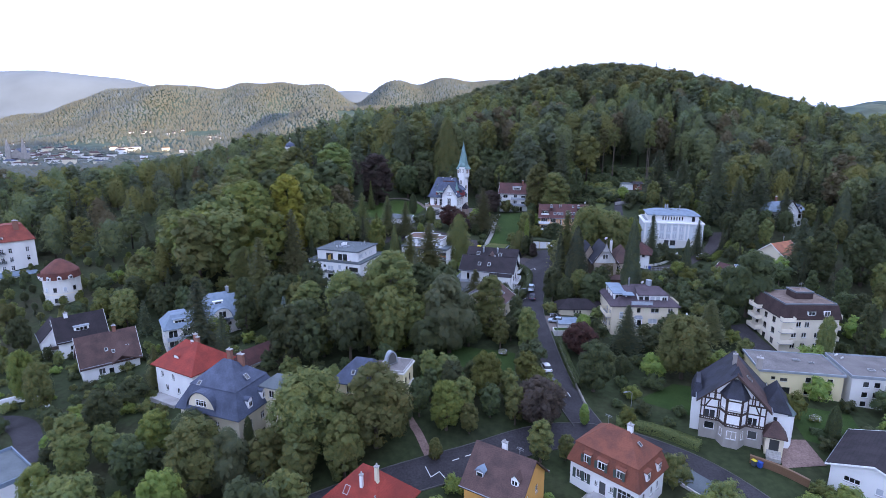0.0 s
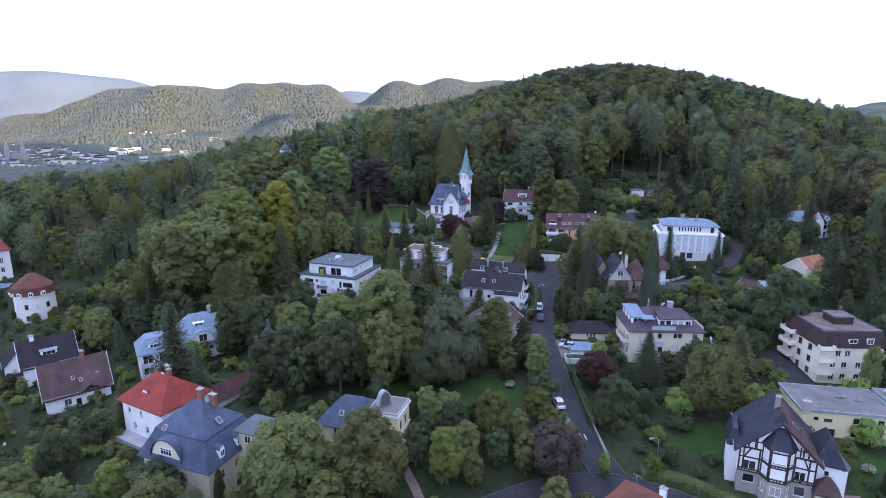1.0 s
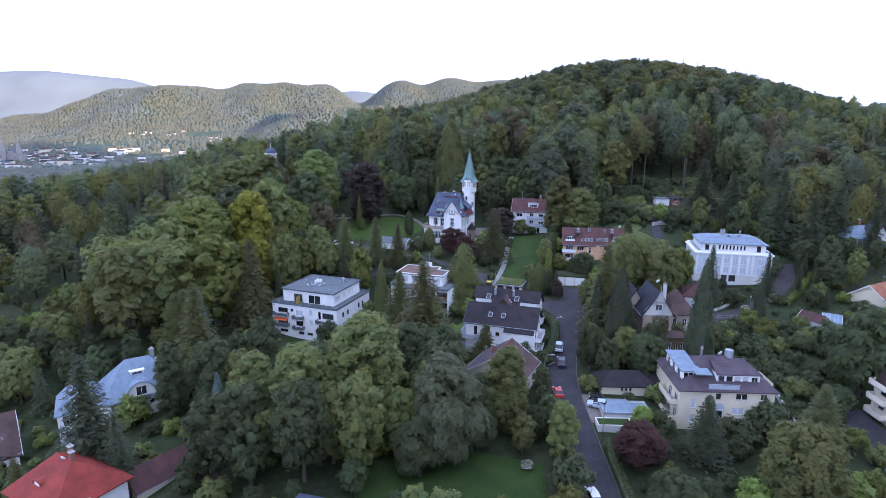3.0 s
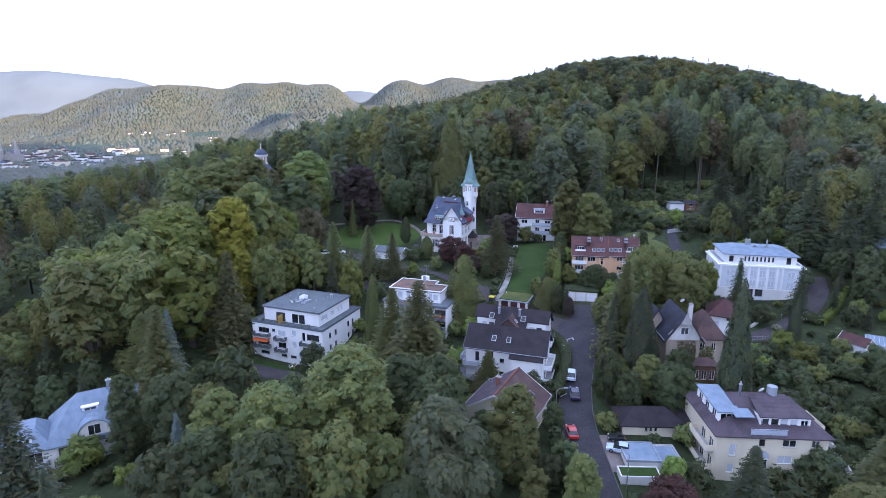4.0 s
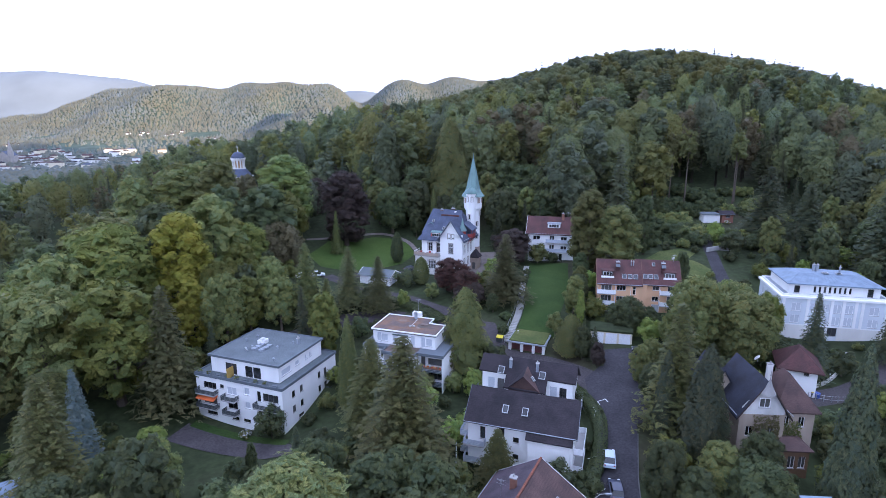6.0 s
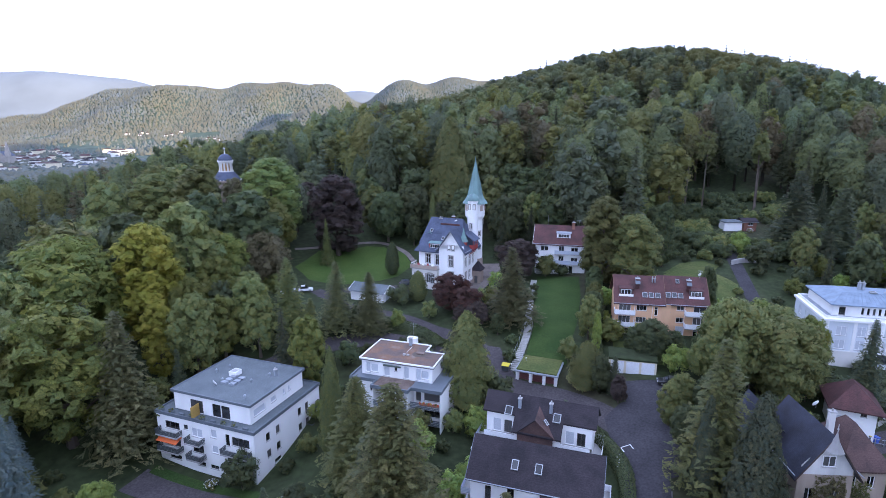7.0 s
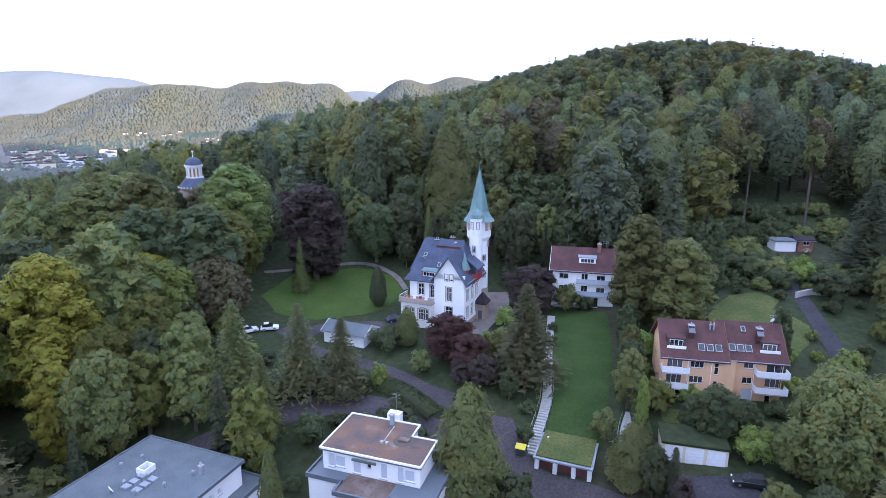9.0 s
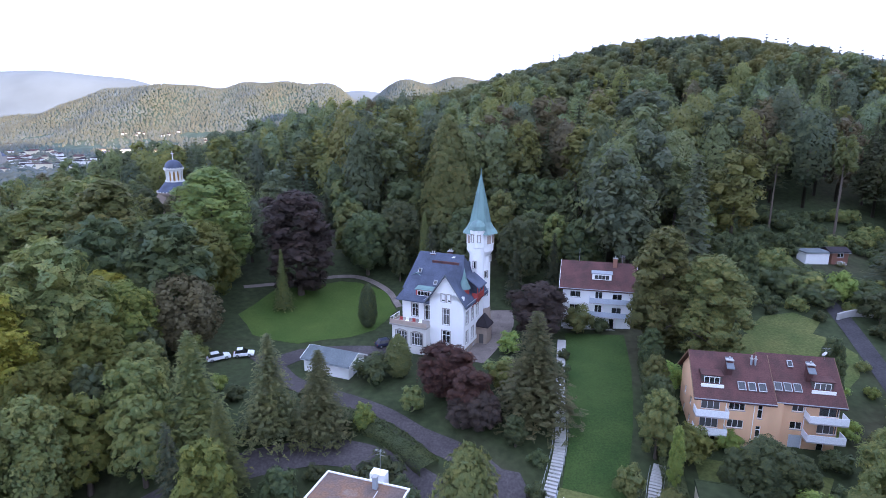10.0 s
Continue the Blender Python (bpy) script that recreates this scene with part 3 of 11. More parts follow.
        ob = part("skylight", fr, None, self.root, "", m)
        part("pane", pn, None, ob)

    def dormer(self, u, v, z, w, h, depth, material, roof_mat, turn=0, kind="shed", cols=2, rise=0.5):
        """A dormer whose front foot stands at (u, v, z)."""
        m = pose(u, v, z, 0, 0, turn)
        g = Geo()
        if kind == "gable":
            out = [(-w / 2, 0), (w / 2, 0), (w / 2, h), (0, h + rise), (-w / 2, h)]
        elif kind == "arch":
            out = [(-w / 2, 0), (w / 2, 0)] + [(w / 2 * math.cos(a), h + rise * math.sin(a)) for a in np.linspace(0, math.pi, 9)]
        else:
            out = [(-w / 2, 0), (w / 2, 0), (w / 2, h), (-w / 2, h)]
        g.loft([[(x, 0, zz) for x, zz in out], [(x, depth, zz) for x, zz in out]])
        body = self.part("dormer", g, material, at=m)
        r = Geo()
        o = 0.18
        if kind == "gable":
            for s in (-1, 1):
                r.slab([(s * (w / 2 + o), -o, h - o * 2 * rise / w + 0.12), (0, -o, h + rise + 0.12), (0, depth, h + rise + 0.12), (s * (w / 2 + o), depth, h - o * 2 * rise / w + 0.12)], 0.1)
        elif kind == "arch":
            arc = [((w / 2 + 0.1) * math.cos(a), h + (rise + 0.1) * math.sin(a)) for a in np.linspace(0, math.pi, 11)]
            for p, q in zip(arc, arc[1:]):
                r.slab([(p[0], -o, p[1] + 0.03), (p[0], depth, p[1] + 0.03), (q[0], depth, q[1] + 0.03), (q[0], -o, q[1] + 0.03)], 0.08)
        else:
            r.slab([(-w / 2 - o, -o, h + 0.1), (w / 2 + o, -o, h + 0.1), (w / 2 + o, depth, h + 0.1 + rise), (-w / 2 - o, depth, h + 0.1 + rise)], 0.12)
        part("dormer_roof", r, roof_mat, body, merge=False)
        fr, pn = window_meshes(w * 0.78, h * 0.72, cols, 1, M_FRAME, M_GLASS)
        win = part("window", fr, None, body, "", pose(0, -0.11, h * 0.16))
        part("pane", pn, None, win)
        return body

    def balcony(self, m, w, depth, material=None, solid=True, height=0.95, label=""):
        """A slab with a parapet; m: middle of its inner edge on the wall, facing -y."""
        g = Geo()
        g.box(-w / 2, -depth, -0.18, w / 2, 0, 0)
        ob = self.part("balcony", g, M_CONCRETE, label, at=m)
        k, t = Geo(), 0.08
        if solid:
            k.box(-w / 2, -depth, 0.004, w / 2, -depth + t, height)
            k.box(-w / 2, -depth + t, 0.004, -w / 2 + t, -0.004, height)
            k.box(w / 2 - t, -depth + t, 0.004, w / 2, -0.004, height)
        else:
            for zz in (0.12, 0.33, 0.54, 0.75):
                k.box(-w / 2, -depth, zz, w / 2, -depth + 0.04, zz + 0.16)
                k.box(-w / 2, -depth + 0.04, zz, -w / 2 + 0.04, -0.004, zz + 0.16)
                k.box(w / 2 - 0.04, -depth + 0.04, zz, w / 2, -0.004, zz + 0.16)
        part("railing", k, material or M_PANEL, ob)
        return ob

    def antenna(self, u, v, z, h=2.2):
        g = Geo()
        g.rod((u, v, z), (u, v, z + h), 0.03)
        for i, k in enumerate((0.9, 0.75, 0.95)):
            g.rod((u - 0.6, v, z + h * k), (u + 0.6, v, z + h * k), 0.015, 4)
            g.rod((u, v - 0.35, z + h * k - 0.1), (u, v + 0.35, z + h * k - 0.1), 0.015, 4)
        self.part("antenna", g, M_METAL, merge=False)

    def dish(self, u, v, z, r=0.4, turn=200):
        g = Geo()
        n = 12
        rings = [[(rr * math.cos(2 * math.pi * i / n), rr * math.sin(2 * math.pi * i / n), zz) for i in range(n)] for rr, zz in ((0.02, 0.0), (r * 0.6, 0.05), (r, 0.14), (r * 0.97, 0.16), (r * 0.55, 0.08))]
        g.loft(rings, True, True)
        self.part("satellite_dish", g, M_FRAME, at=pose(u, v, z + 0.5, 0, 0, turn) @ pose(0, 0, 0, 65))
        k = Geo()
        k.tube(u, v, z - 0.1, z + 0.5, 0.03, sides=6)
        self.part("dish_mast", k, M_METAL)


def grid(xs, sills, w, h, style="white", cols=2, rows=1):
    return [(x, s, w, h, style, cols, rows) for s in sills for x in xs]

# ---- land ----
def smooth(t):
    t = np.clip(t, 0.0, 1.0)
    return t * t * (3 - 2 * t)


def bell(x, y, cx, cy, sx, sy):
    return np.exp(-((x - cx) / sx) ** 2 - ((y - cy) / sy) ** 2)


def country(x, y):
    """The lie of the land: a slope that climbs to a wooded hill, a valley to the west, ranges beyond, added unseen
    hills for shade.
    """
    x, y = np.asarray(x, float), np.asarray(y, float)
    z = 11 + 25 * smooth((y - 70) / 210) - 9 * smooth((-35 - x) / 90) * smooth((330 - y) / 150)
    side = np.where(x < 145, 190.0, 160.0)
    hill = 61 * np.exp(-((x - 145) / side) ** 2) + 17 * bell(x, y, -42, 352, 48, 62) + 3 * bell(x, y, 60, 440, 50, 80) + 3 * bell(x, y, 118, 445, 56, 60)
    z = z + hill * smooth((y - 245) / 215) * (1 - 0.75 * smooth((y - 470) / 330))
    z = z - 22 * smooth((y - 480) / 500) - 46 * smooth((-125 - x) / 280) * smooth((y - 170) / 250) - 6 * smooth((60 - y) / 200)
    # The bells are unseen hills, added to shade the near slope and valley.
    z = z - 40 * smooth((x - 330) / 500) + 235 * (bell(x, y, 430, -230, 170, 170) + bell(x, y, 545, 0, 150, 170) + 1.12 * bell(x, y, 670, 230, 170, 190)) + 135 * bell(x, y, 930, 1250, 230, 330)
    out = np.hypot(x, y)
    tops = ((-1180, 2600, 252, 420, 470), (-1560, 2650, 222, 330, 440), (-1850, 2600, 128, 250, 400), (-1360, 2620, 186, 170, 440), (-970, 2690, 236, 170, 470), (-830, 2700, 280, 290, 500), (-570, 2750, 252, 230, 480),
            (-280, 3100, 288, 250, 560), (0, 3250, 278, 300, 640), (320, 3250, 272, 380, 640), (-380, 2150, 150, 360, 240), (1980, 2600, 172, 330, 700),
            (-2900, 4150, 456, 900, 420), (-3500, 4100, 440, 800, 420), (-2380, 4250, 392, 640, 350), (-1800, 4250, 352, 500, 350), (-700, 4300, 330, 700, 330))
    peak = sum((h * bell(x, y, cx, cy, sx, sy)) ** 5 for cx, cy, h, sx, sy in tops) ** 0.2
    wrinkle = (0.075 * np.sin(x / 130 + 1.3 * np.sin(y / 210)) + 0.05 * np.sin(x / 61 - y / 140) + 0.02 * np.sin(x / 33 + y / 75)) * smooth((3100 - y) / 500)
    return z + smooth((out - 1250) / 700) * peak * (1 + wrinkle)


# spot heights: house plots, then street and garden levels
PLOTS_EAST = [(44, 133, 17.6), (58, 133, 17.6), (81, 124, 15.8), (94, 126, 15.4), (80, 102, 14.3), (55, 87, 13.3), (47, 92, 13.0), (28, 76, 12.0),
              (64, 78, 11.0), (50, 158, 20.5), (78, 203, 25.8), (92, 194, 25.4), (40, 209, 27.2), (55, 206, 27.2), (31, 244, 31.2), (130, 205, 32.0),
              (116, 176, 27.4), (90, 166, 22.5), (78, 186, 22.5), (79, 240, 35.0), (88, 270, 38.0), (36, 191, 25.6), (70, 172, 22.0)]
PLOTS_WEST = [(-44, 180, 16.4), (-26, 173, 16.4), (-14, 187, 20.6), (1, 182, 20.6), (5, 161, 19.2), (20, 157, 18.8), (16, 172, 19.4), (12, 145, 17.5), (-41, 93, 10.5),
              (-55, 108, 12.0), (-85, 124, 8.0), (-98, 136, 9.0), (-123, 174, 13.5), (-146, 192, 17.0), (-64, 140, 12.0), (-10, 97, 16.5), (0, 234, 29.5),
              (9, 243, 30.0), (-18, 226, 28.5), (-35, 232, 28.7), (-25, 262, 30.5), (-84, 320, 42.0), (-11, 68, 11.0), (8, 74, 11.5)]
STREETS = [(-12, 78, 12.0), (6, 84, 13.0), (38, 89, 13.0), (44, 80, 12.0), (24, 107, 15.8), (23, 112, 16.1), (24, 143, 18.9), (26, 153, 19.6),
           (30, 170, 23.0), (35, 181, 25.0), (13, 192, 22.7), (17, 191, 22.7), (22, 188.5, 23.0), (-8, 206, 26.8), (1, 206, 27.0), (-14, 220, 28.2), (18, 202, 26.8),
           (26, 215, 28.4), (-25, 203, 26.0), (26, 230, 30.4)]
_spots = np.array(PLOTS_EAST + PLOTS_WEST + STREETS, float)
_REACH = 17.0


def _kernel(dx, dy):
    return np.exp(-(dx * dx + dy * dy) / (2 * _REACH * _REACH))


_gram = _kernel(_spots[:, None, 0] - _spots[None, :, 0], _spots[:, None, 1] - _spots[None, :, 1])
_weights = np.linalg.solve(_gram + 0.02 * np.eye(len(_spots)), _spots[:, 2] - country(_spots[:, 0], _spots[:, 1]))


def land(x, y):
    x, y = np.asarray(x, float), np.asarray(y, float)
    z = country(x, y)
    for (px, py, _), w in zip(_spots, _weights):
        z = z + w * _kernel(x - px, y - py)
    return z


def steps(lo, hi, fine_lo, fine_hi, fine, grow=1.11):
    """Coordinates: even within the fine stretch, ever wider outside."""
    mid = list(np.arange(fine_lo, fine_hi + 0.01, fine))
    down, up, s = [], [], fine
    while (down[-1] if down else fine_lo) > lo:
        s *= grow
        down.append(max(lo, (down[-1] if down else fine_lo) - min(s, 60)))
    s = fine
    while (up[-1] if up else fine_hi) < hi:
        s *= grow
        up.append(min(hi, (up[-1] if up else fine_hi) + min(s, 60)))
    return np.array(down[::-1] + mid + up)


def array_mesh(name, verts, groups, materials, slots=None, normals=None):
    """A mesh from numpy arrays: groups are (n, k) index arrays; slots, a material index array for each group."""
    me = bpy.data.meshes.new(name)
    me.vertices.add(len(verts))
    me.vertices.foreach_set("co", np.ascontiguousarray(verts, np.float32).ravel())
    flat = np.concatenate([g.ravel() for g in groups]).astype(np.int32)
    sizes = np.concatenate([np.full(len(g), g.shape[1], np.int32) for g in groups])
    starts = np.concatenate([[0], np.cumsum(sizes)[:-1]]).astype(np.int32)
    me.loops.add(len(flat))
    me.loops.foreach_set("vertex_index", flat)
    me.polygons.add(len(sizes))
    me.polygons.foreach_set("loop_start", starts)
    me.polygons.foreach_set("loop_total", sizes)
    for m in materials:
        me.materials.append(m)
    if slots is not None:
        me.polygons.foreach_set("material_index", np.concatenate(slots).astype(np.int32))
    me.update(calc_edges=True)
    me.validate()
    if normals is not None:
        at = me.attributes.new("custom_normal", "FLOAT_VECTOR", "POINT")
        at.data.foreach_set("vector", np.ascontiguousarray(normals, np.float32).ravel())
    return me


_gx, _gy = steps(-4300, 3600, -190, 200, 2.5), steps(-900, 4700, 40, 330, 2.5)
_X, _Y = np.meshgrid(_gx, _gy)
_Z = land(_X, _Y)
_nx, _ny = len(_gx), len(_gy)
_ix = (np.arange(_ny - 1)[:, None] * _nx + np.arange(_nx - 1)[None, :]).ravel()
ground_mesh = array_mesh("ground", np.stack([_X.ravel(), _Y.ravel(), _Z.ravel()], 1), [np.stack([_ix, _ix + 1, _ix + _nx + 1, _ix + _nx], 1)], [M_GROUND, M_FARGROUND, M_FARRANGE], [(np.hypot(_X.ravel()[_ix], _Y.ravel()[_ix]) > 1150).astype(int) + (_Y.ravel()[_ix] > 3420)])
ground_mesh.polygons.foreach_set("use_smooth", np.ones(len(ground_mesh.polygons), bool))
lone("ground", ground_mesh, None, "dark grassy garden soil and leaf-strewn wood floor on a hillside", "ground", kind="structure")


def surface(x, y):
    """Height of the ground sheet itself, as it is meshed."""
    i = int(np.clip(np.searchsorted(_gx, x) - 1, 0, _nx - 2))
    j = int(np.clip(np.searchsorted(_gy, y) - 1, 0, _ny - 2))
    a, b = (x - _gx[i]) / (_gx[i + 1] - _gx[i]), (y - _gy[j]) / (_gy[j + 1] - _gy[j])
    z = _Z[j:j + 2, i:i + 2]
    return float((z[0, 0] * (1 - a) + z[0, 1] * a) * (1 - b) + (z[1, 0] * (1 - a) + z[1, 1] * a) * b)


def smooth_line(pts, step=2.0):
    """A soft curve through the given points (x, y), in even steps."""
    p = [Vector((*q, 0)) for q in pts]
    p = [2 * p[0] - p[1]] + p + [2 * p[-1] - p[-2]]
    out = []
    for a, b, c, d in zip(p, p[1:], p[2:], p[3:]):
        n = max(1, int((c - b).length / step))
        for k in range(n):
            t = k / n
            out.append(0.5 * ((2 * b) + (c - a) * t + (2 * a - 5 * b + 4 * c - d) * t * t + (3 * b - a - 3 * c + d) * t ** 3))
    out.append(p[-2])
    return out


PAVED, OPEN_GROUND = [], []


def ribbon(name, pts, width, material, label, category, lift=0.08, kerb=None, across=4, widths=None, kind="structure"):
    """A strip that lies on the land along a curve; kerb: material of the kerbstones at both edges."""
    line = smooth_line(pts)
    g, rows, edges = Geo(), [], ([], [])
    for k, p in enumerate(line):
        q = line[min(k + 1, len(line) - 1)] - line[max(k - 1, 0)]
        s = Vector((-q.y, q.x, 0)).normalized()
        w = width if widths is None else np.interp(k / (len(line) - 1), np.linspace(0, 1, len(widths)), widths)
        row = []
        for i in range(across + 1):
            c = p + s * w * (0.5 - i / across)
            row.append((c.x, c.y, surface(c.x, c.y) + lift))
        rows.append(row)
        PAVED.append((p.x, p.y, w / 2))
        edges[0].append((p + s * (w / 2), s))
        edges[1].append((p - s * (w / 2), -s))
    n = across + 1
    g.v = [p for r in rows for p in r]
    g.f = [(a * n + i, (a + 1) * n + i, (a + 1) * n + i + 1, a * n + i + 1) for a in range(len(rows) - 1) for i in range(across)]
    ob = lone(name, g, material, label, category, kind=kind, merge=False)
    if kerb:
        for e in edges:
            k = Geo()
            rings = []
            for p, s in e:
                z = surface(p.x, p.y)
                a, b = p - s * 0.02, p + s * 0.12
                rings.append([(a.x, a.y, z - 0.05), (a.x, a.y, z + lift + 0.12), (b.x, b.y, z + lift + 0.12), (b.x, b.y, z - 0.1)])
            k.loft(rings)
            part("kerb", k, kerb, ob, merge=False)
    return ob


def patch(name, outline, material, label, category, lift=0.07, step=2.0, kind="structure"):
    """An area that lies on the land, inside an outline (x, y)."""
    OPEN_GROUND.append(outline)
    bm = bmesh.new()
    vs = [bm.verts.new((x, y, 0)) for x, y in outline]
    bm.faces.new(vs)
    xs, ys = [p[0] for p in outline], [p[1] for p in outline]
    for axis, lo, hi in ((0, min(xs), max(xs)), (1, min(ys), max(ys))):
        for c in np.arange(lo + step, hi, step):
            co, no = ((c, 0, 0), (1, 0, 0)) if axis == 0 else ((0, c, 0), (0, 1, 0))
            bmesh.ops.bisect_plane(bm, geom=bm.verts[:] + bm.edges[:] + bm.faces[:], plane_co=co, plane_no=no)
    for v in bm.verts:
        v.co.z = surface(v.co.x, v.co.y) + lift
    bmesh.ops.recalc_face_normals(bm, faces=bm.faces)
    for f in bm.faces:
        if f.normal.z < 0:
            f.normal_flip()
    me = bpy.data.meshes.new(name)
    bm.to_mesh(me)
    bm.free()
    me.materials.append(material)
    return lone(name, me, None, label, category, kind=kind)


def blob(cx, cy, rx, ry, turn=0, n=20, rough=0.08, seed=1):
    """An uneven oval outline."""
    r = random.Random(seed)
    c, s = math.cos(radians(turn)), math.sin(radians(turn))
    out = []
    for i in range(n):
        a = 2 * math.pi * i / n
        k = 1 + r.uniform(-rough, rough)
        x, y = rx * k * math.cos(a), ry * k * math.sin(a)
        out.append((cx + c * x - s * y, cy + s * x + c * y))
    return out


# streets and drives
ribbon("road", [(-60, 62), (-30, 71), (-12, 78), (4, 84), (18, 90), (30, 91), (40, 86), (48, 77), (56, 62), (60, 48)], 6.4, M_ASPHALT, "grey asphalt street that bends below the gardens", "road", kerb=M_KERB)
ribbon("road", [(27.5, 94), (25.8, 101), (24.6, 110), (24.3, 125), (24.6, 143), (26.4, 154), (28.2, 160.4), (29.6, 165)], 5.8, M_ASPHALT, "narrow asphalt street climbing between hedges", "road", lift=0.10, kerb=M_KERB)
ribbon("road", [(29.4, 164.4), (31.6, 172), (34.2, 181), (37, 189)], 5.8, M_ASPHALT, "upper end of the asphalt street", "road", lift=0.10)
ribbon("driveway", [(30, 178), (26.6, 184.2), (21.6, 188.8), (16.5, 191.0), (12.2, 193.6), (8, 196.4), (1.8, 199.7), (-3.5, 203.2), (-8.3, 205.4), (-13, 206.3), (-18.9, 205.2), (-25, 203), (-36, 196)], 4.6, M_DRIVE, "worn asphalt drive along the slope", "driveway", lift=0.09)
ribbon("driveway", [(13.6, 193.6), (11.6, 198.6), (7.6, 203.4), (3.4, 206.4), (-1, 209), (-6.2, 213.6), (-12, 217.3), (-18, 220.2), (-23.2, 223.6), (-27.5, 229), (-32, 233.5)], 3.4, M_DRIVE, "worn asphalt drive up to the white villa", "driveway", lift=0.12)
ribbon("driveway", [(-29, 228), (-24, 234), (-16, 235), (-9, 234), (-4, 233)], 4.5, M_DRIVE, "asphalt turning place beside the villa", "driveway", lift=0.10)
ribbon("driveway", [(7, 229), (10.5, 237), (13.5, 245), (14, 252)], 5.0, M_GRAVEL, "pale gravel court along the villa wall", "driveway", lift=0.10)
ribbon("path", [(-45, 262), (-30, 270), (-20, 271), (-12, 264), (-8, 255)], 1.4, M_GRAVEL, "light gravel garden path round the lawn", "path", lift=0.13)
patch("lawn", blob(-25, 254, 16, 15, 15, seed=3), M_LAWNLIT, "mown green lawn beside the villa", "lawn")
patch("lawn", [(17.4, 199.6), (24.8, 197.0), (26.6, 203), (29.2, 210), (31.4, 217), (33.8, 226), (36.0, 238), (25.4, 240), (22.2, 222), (20.2, 209), (18.4, 203)], M_GRASS, "long mown green lawn up the slope", "lawn", 0.09)
patch("lawn", [(34, 197), (46, 195), (52, 202), (36, 206)], M_MEADOW, "green lawn below the orange flats", "lawn", 0.06)
patch("meadow", blob(60, 226, 11, 9, 20, seed=5), M_MEADOW, "rough grass bank with pale tufts", "meadow")
patch("lawn", [(-6, 106), (15, 107), (17, 121), (4, 126), (-12, 122), (-13, 110)], M_GRASS, "garden lawn with a swing", "lawn", 0.06)
patch("parking_place", [(33.2, 182.6), (41.8, 183.2), (41.4, 190.0), (33.0, 190.4)], M_ASPHALT, "asphalt yard before the garages", "yard", 0.11)
patch("forecourt", [(8.6, 195.2), (13.4, 192.2), (14.6, 195.0), (13.9, 198.4), (12.6, 202.4), (9.4, 203.2), (7.6, 199.4)], M_DRIVE, "worn asphalt where the drives meet below the steps", "driveway", 0.15)
patch("street_junction", [(27.9, 181.2), (31.4, 184.2), (36, 184.2), (39.4, 181), (38, 175.6), (34.8, 166.5), (31, 166), (27.2, 173)], M_ASPHALT, "asphalt junction of street and drives", "road", 0.125)
patch("forecourt", [(-48, 172), (-28, 165.5), (-22, 166), (-25, 169.5), (-46, 177)], M_DRIVE, "asphalt yard round the flats", "yard", 0.1)
patch("lawn", [(-45.5, 176.2), (-25.6, 169.2), (-25.2, 170.8), (-45, 177.9)], M_GRASS, "strip of grass along the flats", "lawn", 0.14)
patch("forecourt", [(27.2, 131.8), (29.4, 131.6), (29.8, 137.8), (31.2, 138.2), (31.2, 140.8), (27.4, 140.8)], M_GRAVEL, "pale paved forecourt before the garages", "yard", 0.12)
patch("lawn", [(57.0, 236), (60.5, 230.5), (66, 231.5), (71.6, 237.4), (69, 241.6), (63, 241)], M_MEADOW, "dry yellow-green meadow behind the flats", "lawn", 0.07)
patch("forecourt", [(72, 116), (81, 114.5), (80, 138), (74, 136)], M_ASPHALT, "asphalt forecourt of the flats", "yard", 0.1)
patch("forecourt", [(58, 83), (66, 84), (66, 90), (60, 90)], M_PAVING, "reddish paved forecourt", "yard", 0.12)
patch("lawn", [(52, 96), (62, 92), (64, 104), (50, 110), (40, 104)], M_GRASS, "shaded garden lawn", "lawn", 0.06)
patch("lawn", [(66, 90), (76, 86), (80, 98), (68, 101)], M_GRASS, "lawn with flower beds", "lawn", 0.06)
ribbon("driveway", [(66, 175.5), (74, 178), (80.3, 181.2), (87, 185.4), (93.5, 190), (99, 196), (103, 204)], 4.5, M_DRIVE, "paved drive curving up to the white palace", "driveway", lift=0.10)
ribbon("path", [(79.4, 252), (78, 245), (75.6, 235.8), (73.6, 228), (72.3, 222), (70.5, 214)], 3.2, M_ASPHALT, "narrow asphalt lane through the trees", "path", lift=0.1)
ribbon("path", [(-2.5, 85), (-4.5, 90), (-7, 95), (-7.5, 101), (-7, 106)], 1.5, M_PAVING, "reddish garden path beside a hedge", "path", lift=0.1)
ribbon("road", [(-125, 96), (-104, 108), (-93, 108), (-84, 100), (-78, 90), (-70, 76), (-60, 62)], 5.0, M_ASPHALT, "grey asphalt lane that curves below a white wall", "road", lift=0.09)

# ---- trees ----
def ico(level=1):
    bm = bmesh.new()
    bmesh.ops.create_icosphere(bm, subdivisions=level, radius=1.0)
    v = np.array([p.co[:] for p in bm.verts])
    f = np.array([[q.index for q in t.verts] for t in bm.faces])
    bm.free()
    return v, f


ICO_LOW, ICO_MID = ico(1), ico(2)


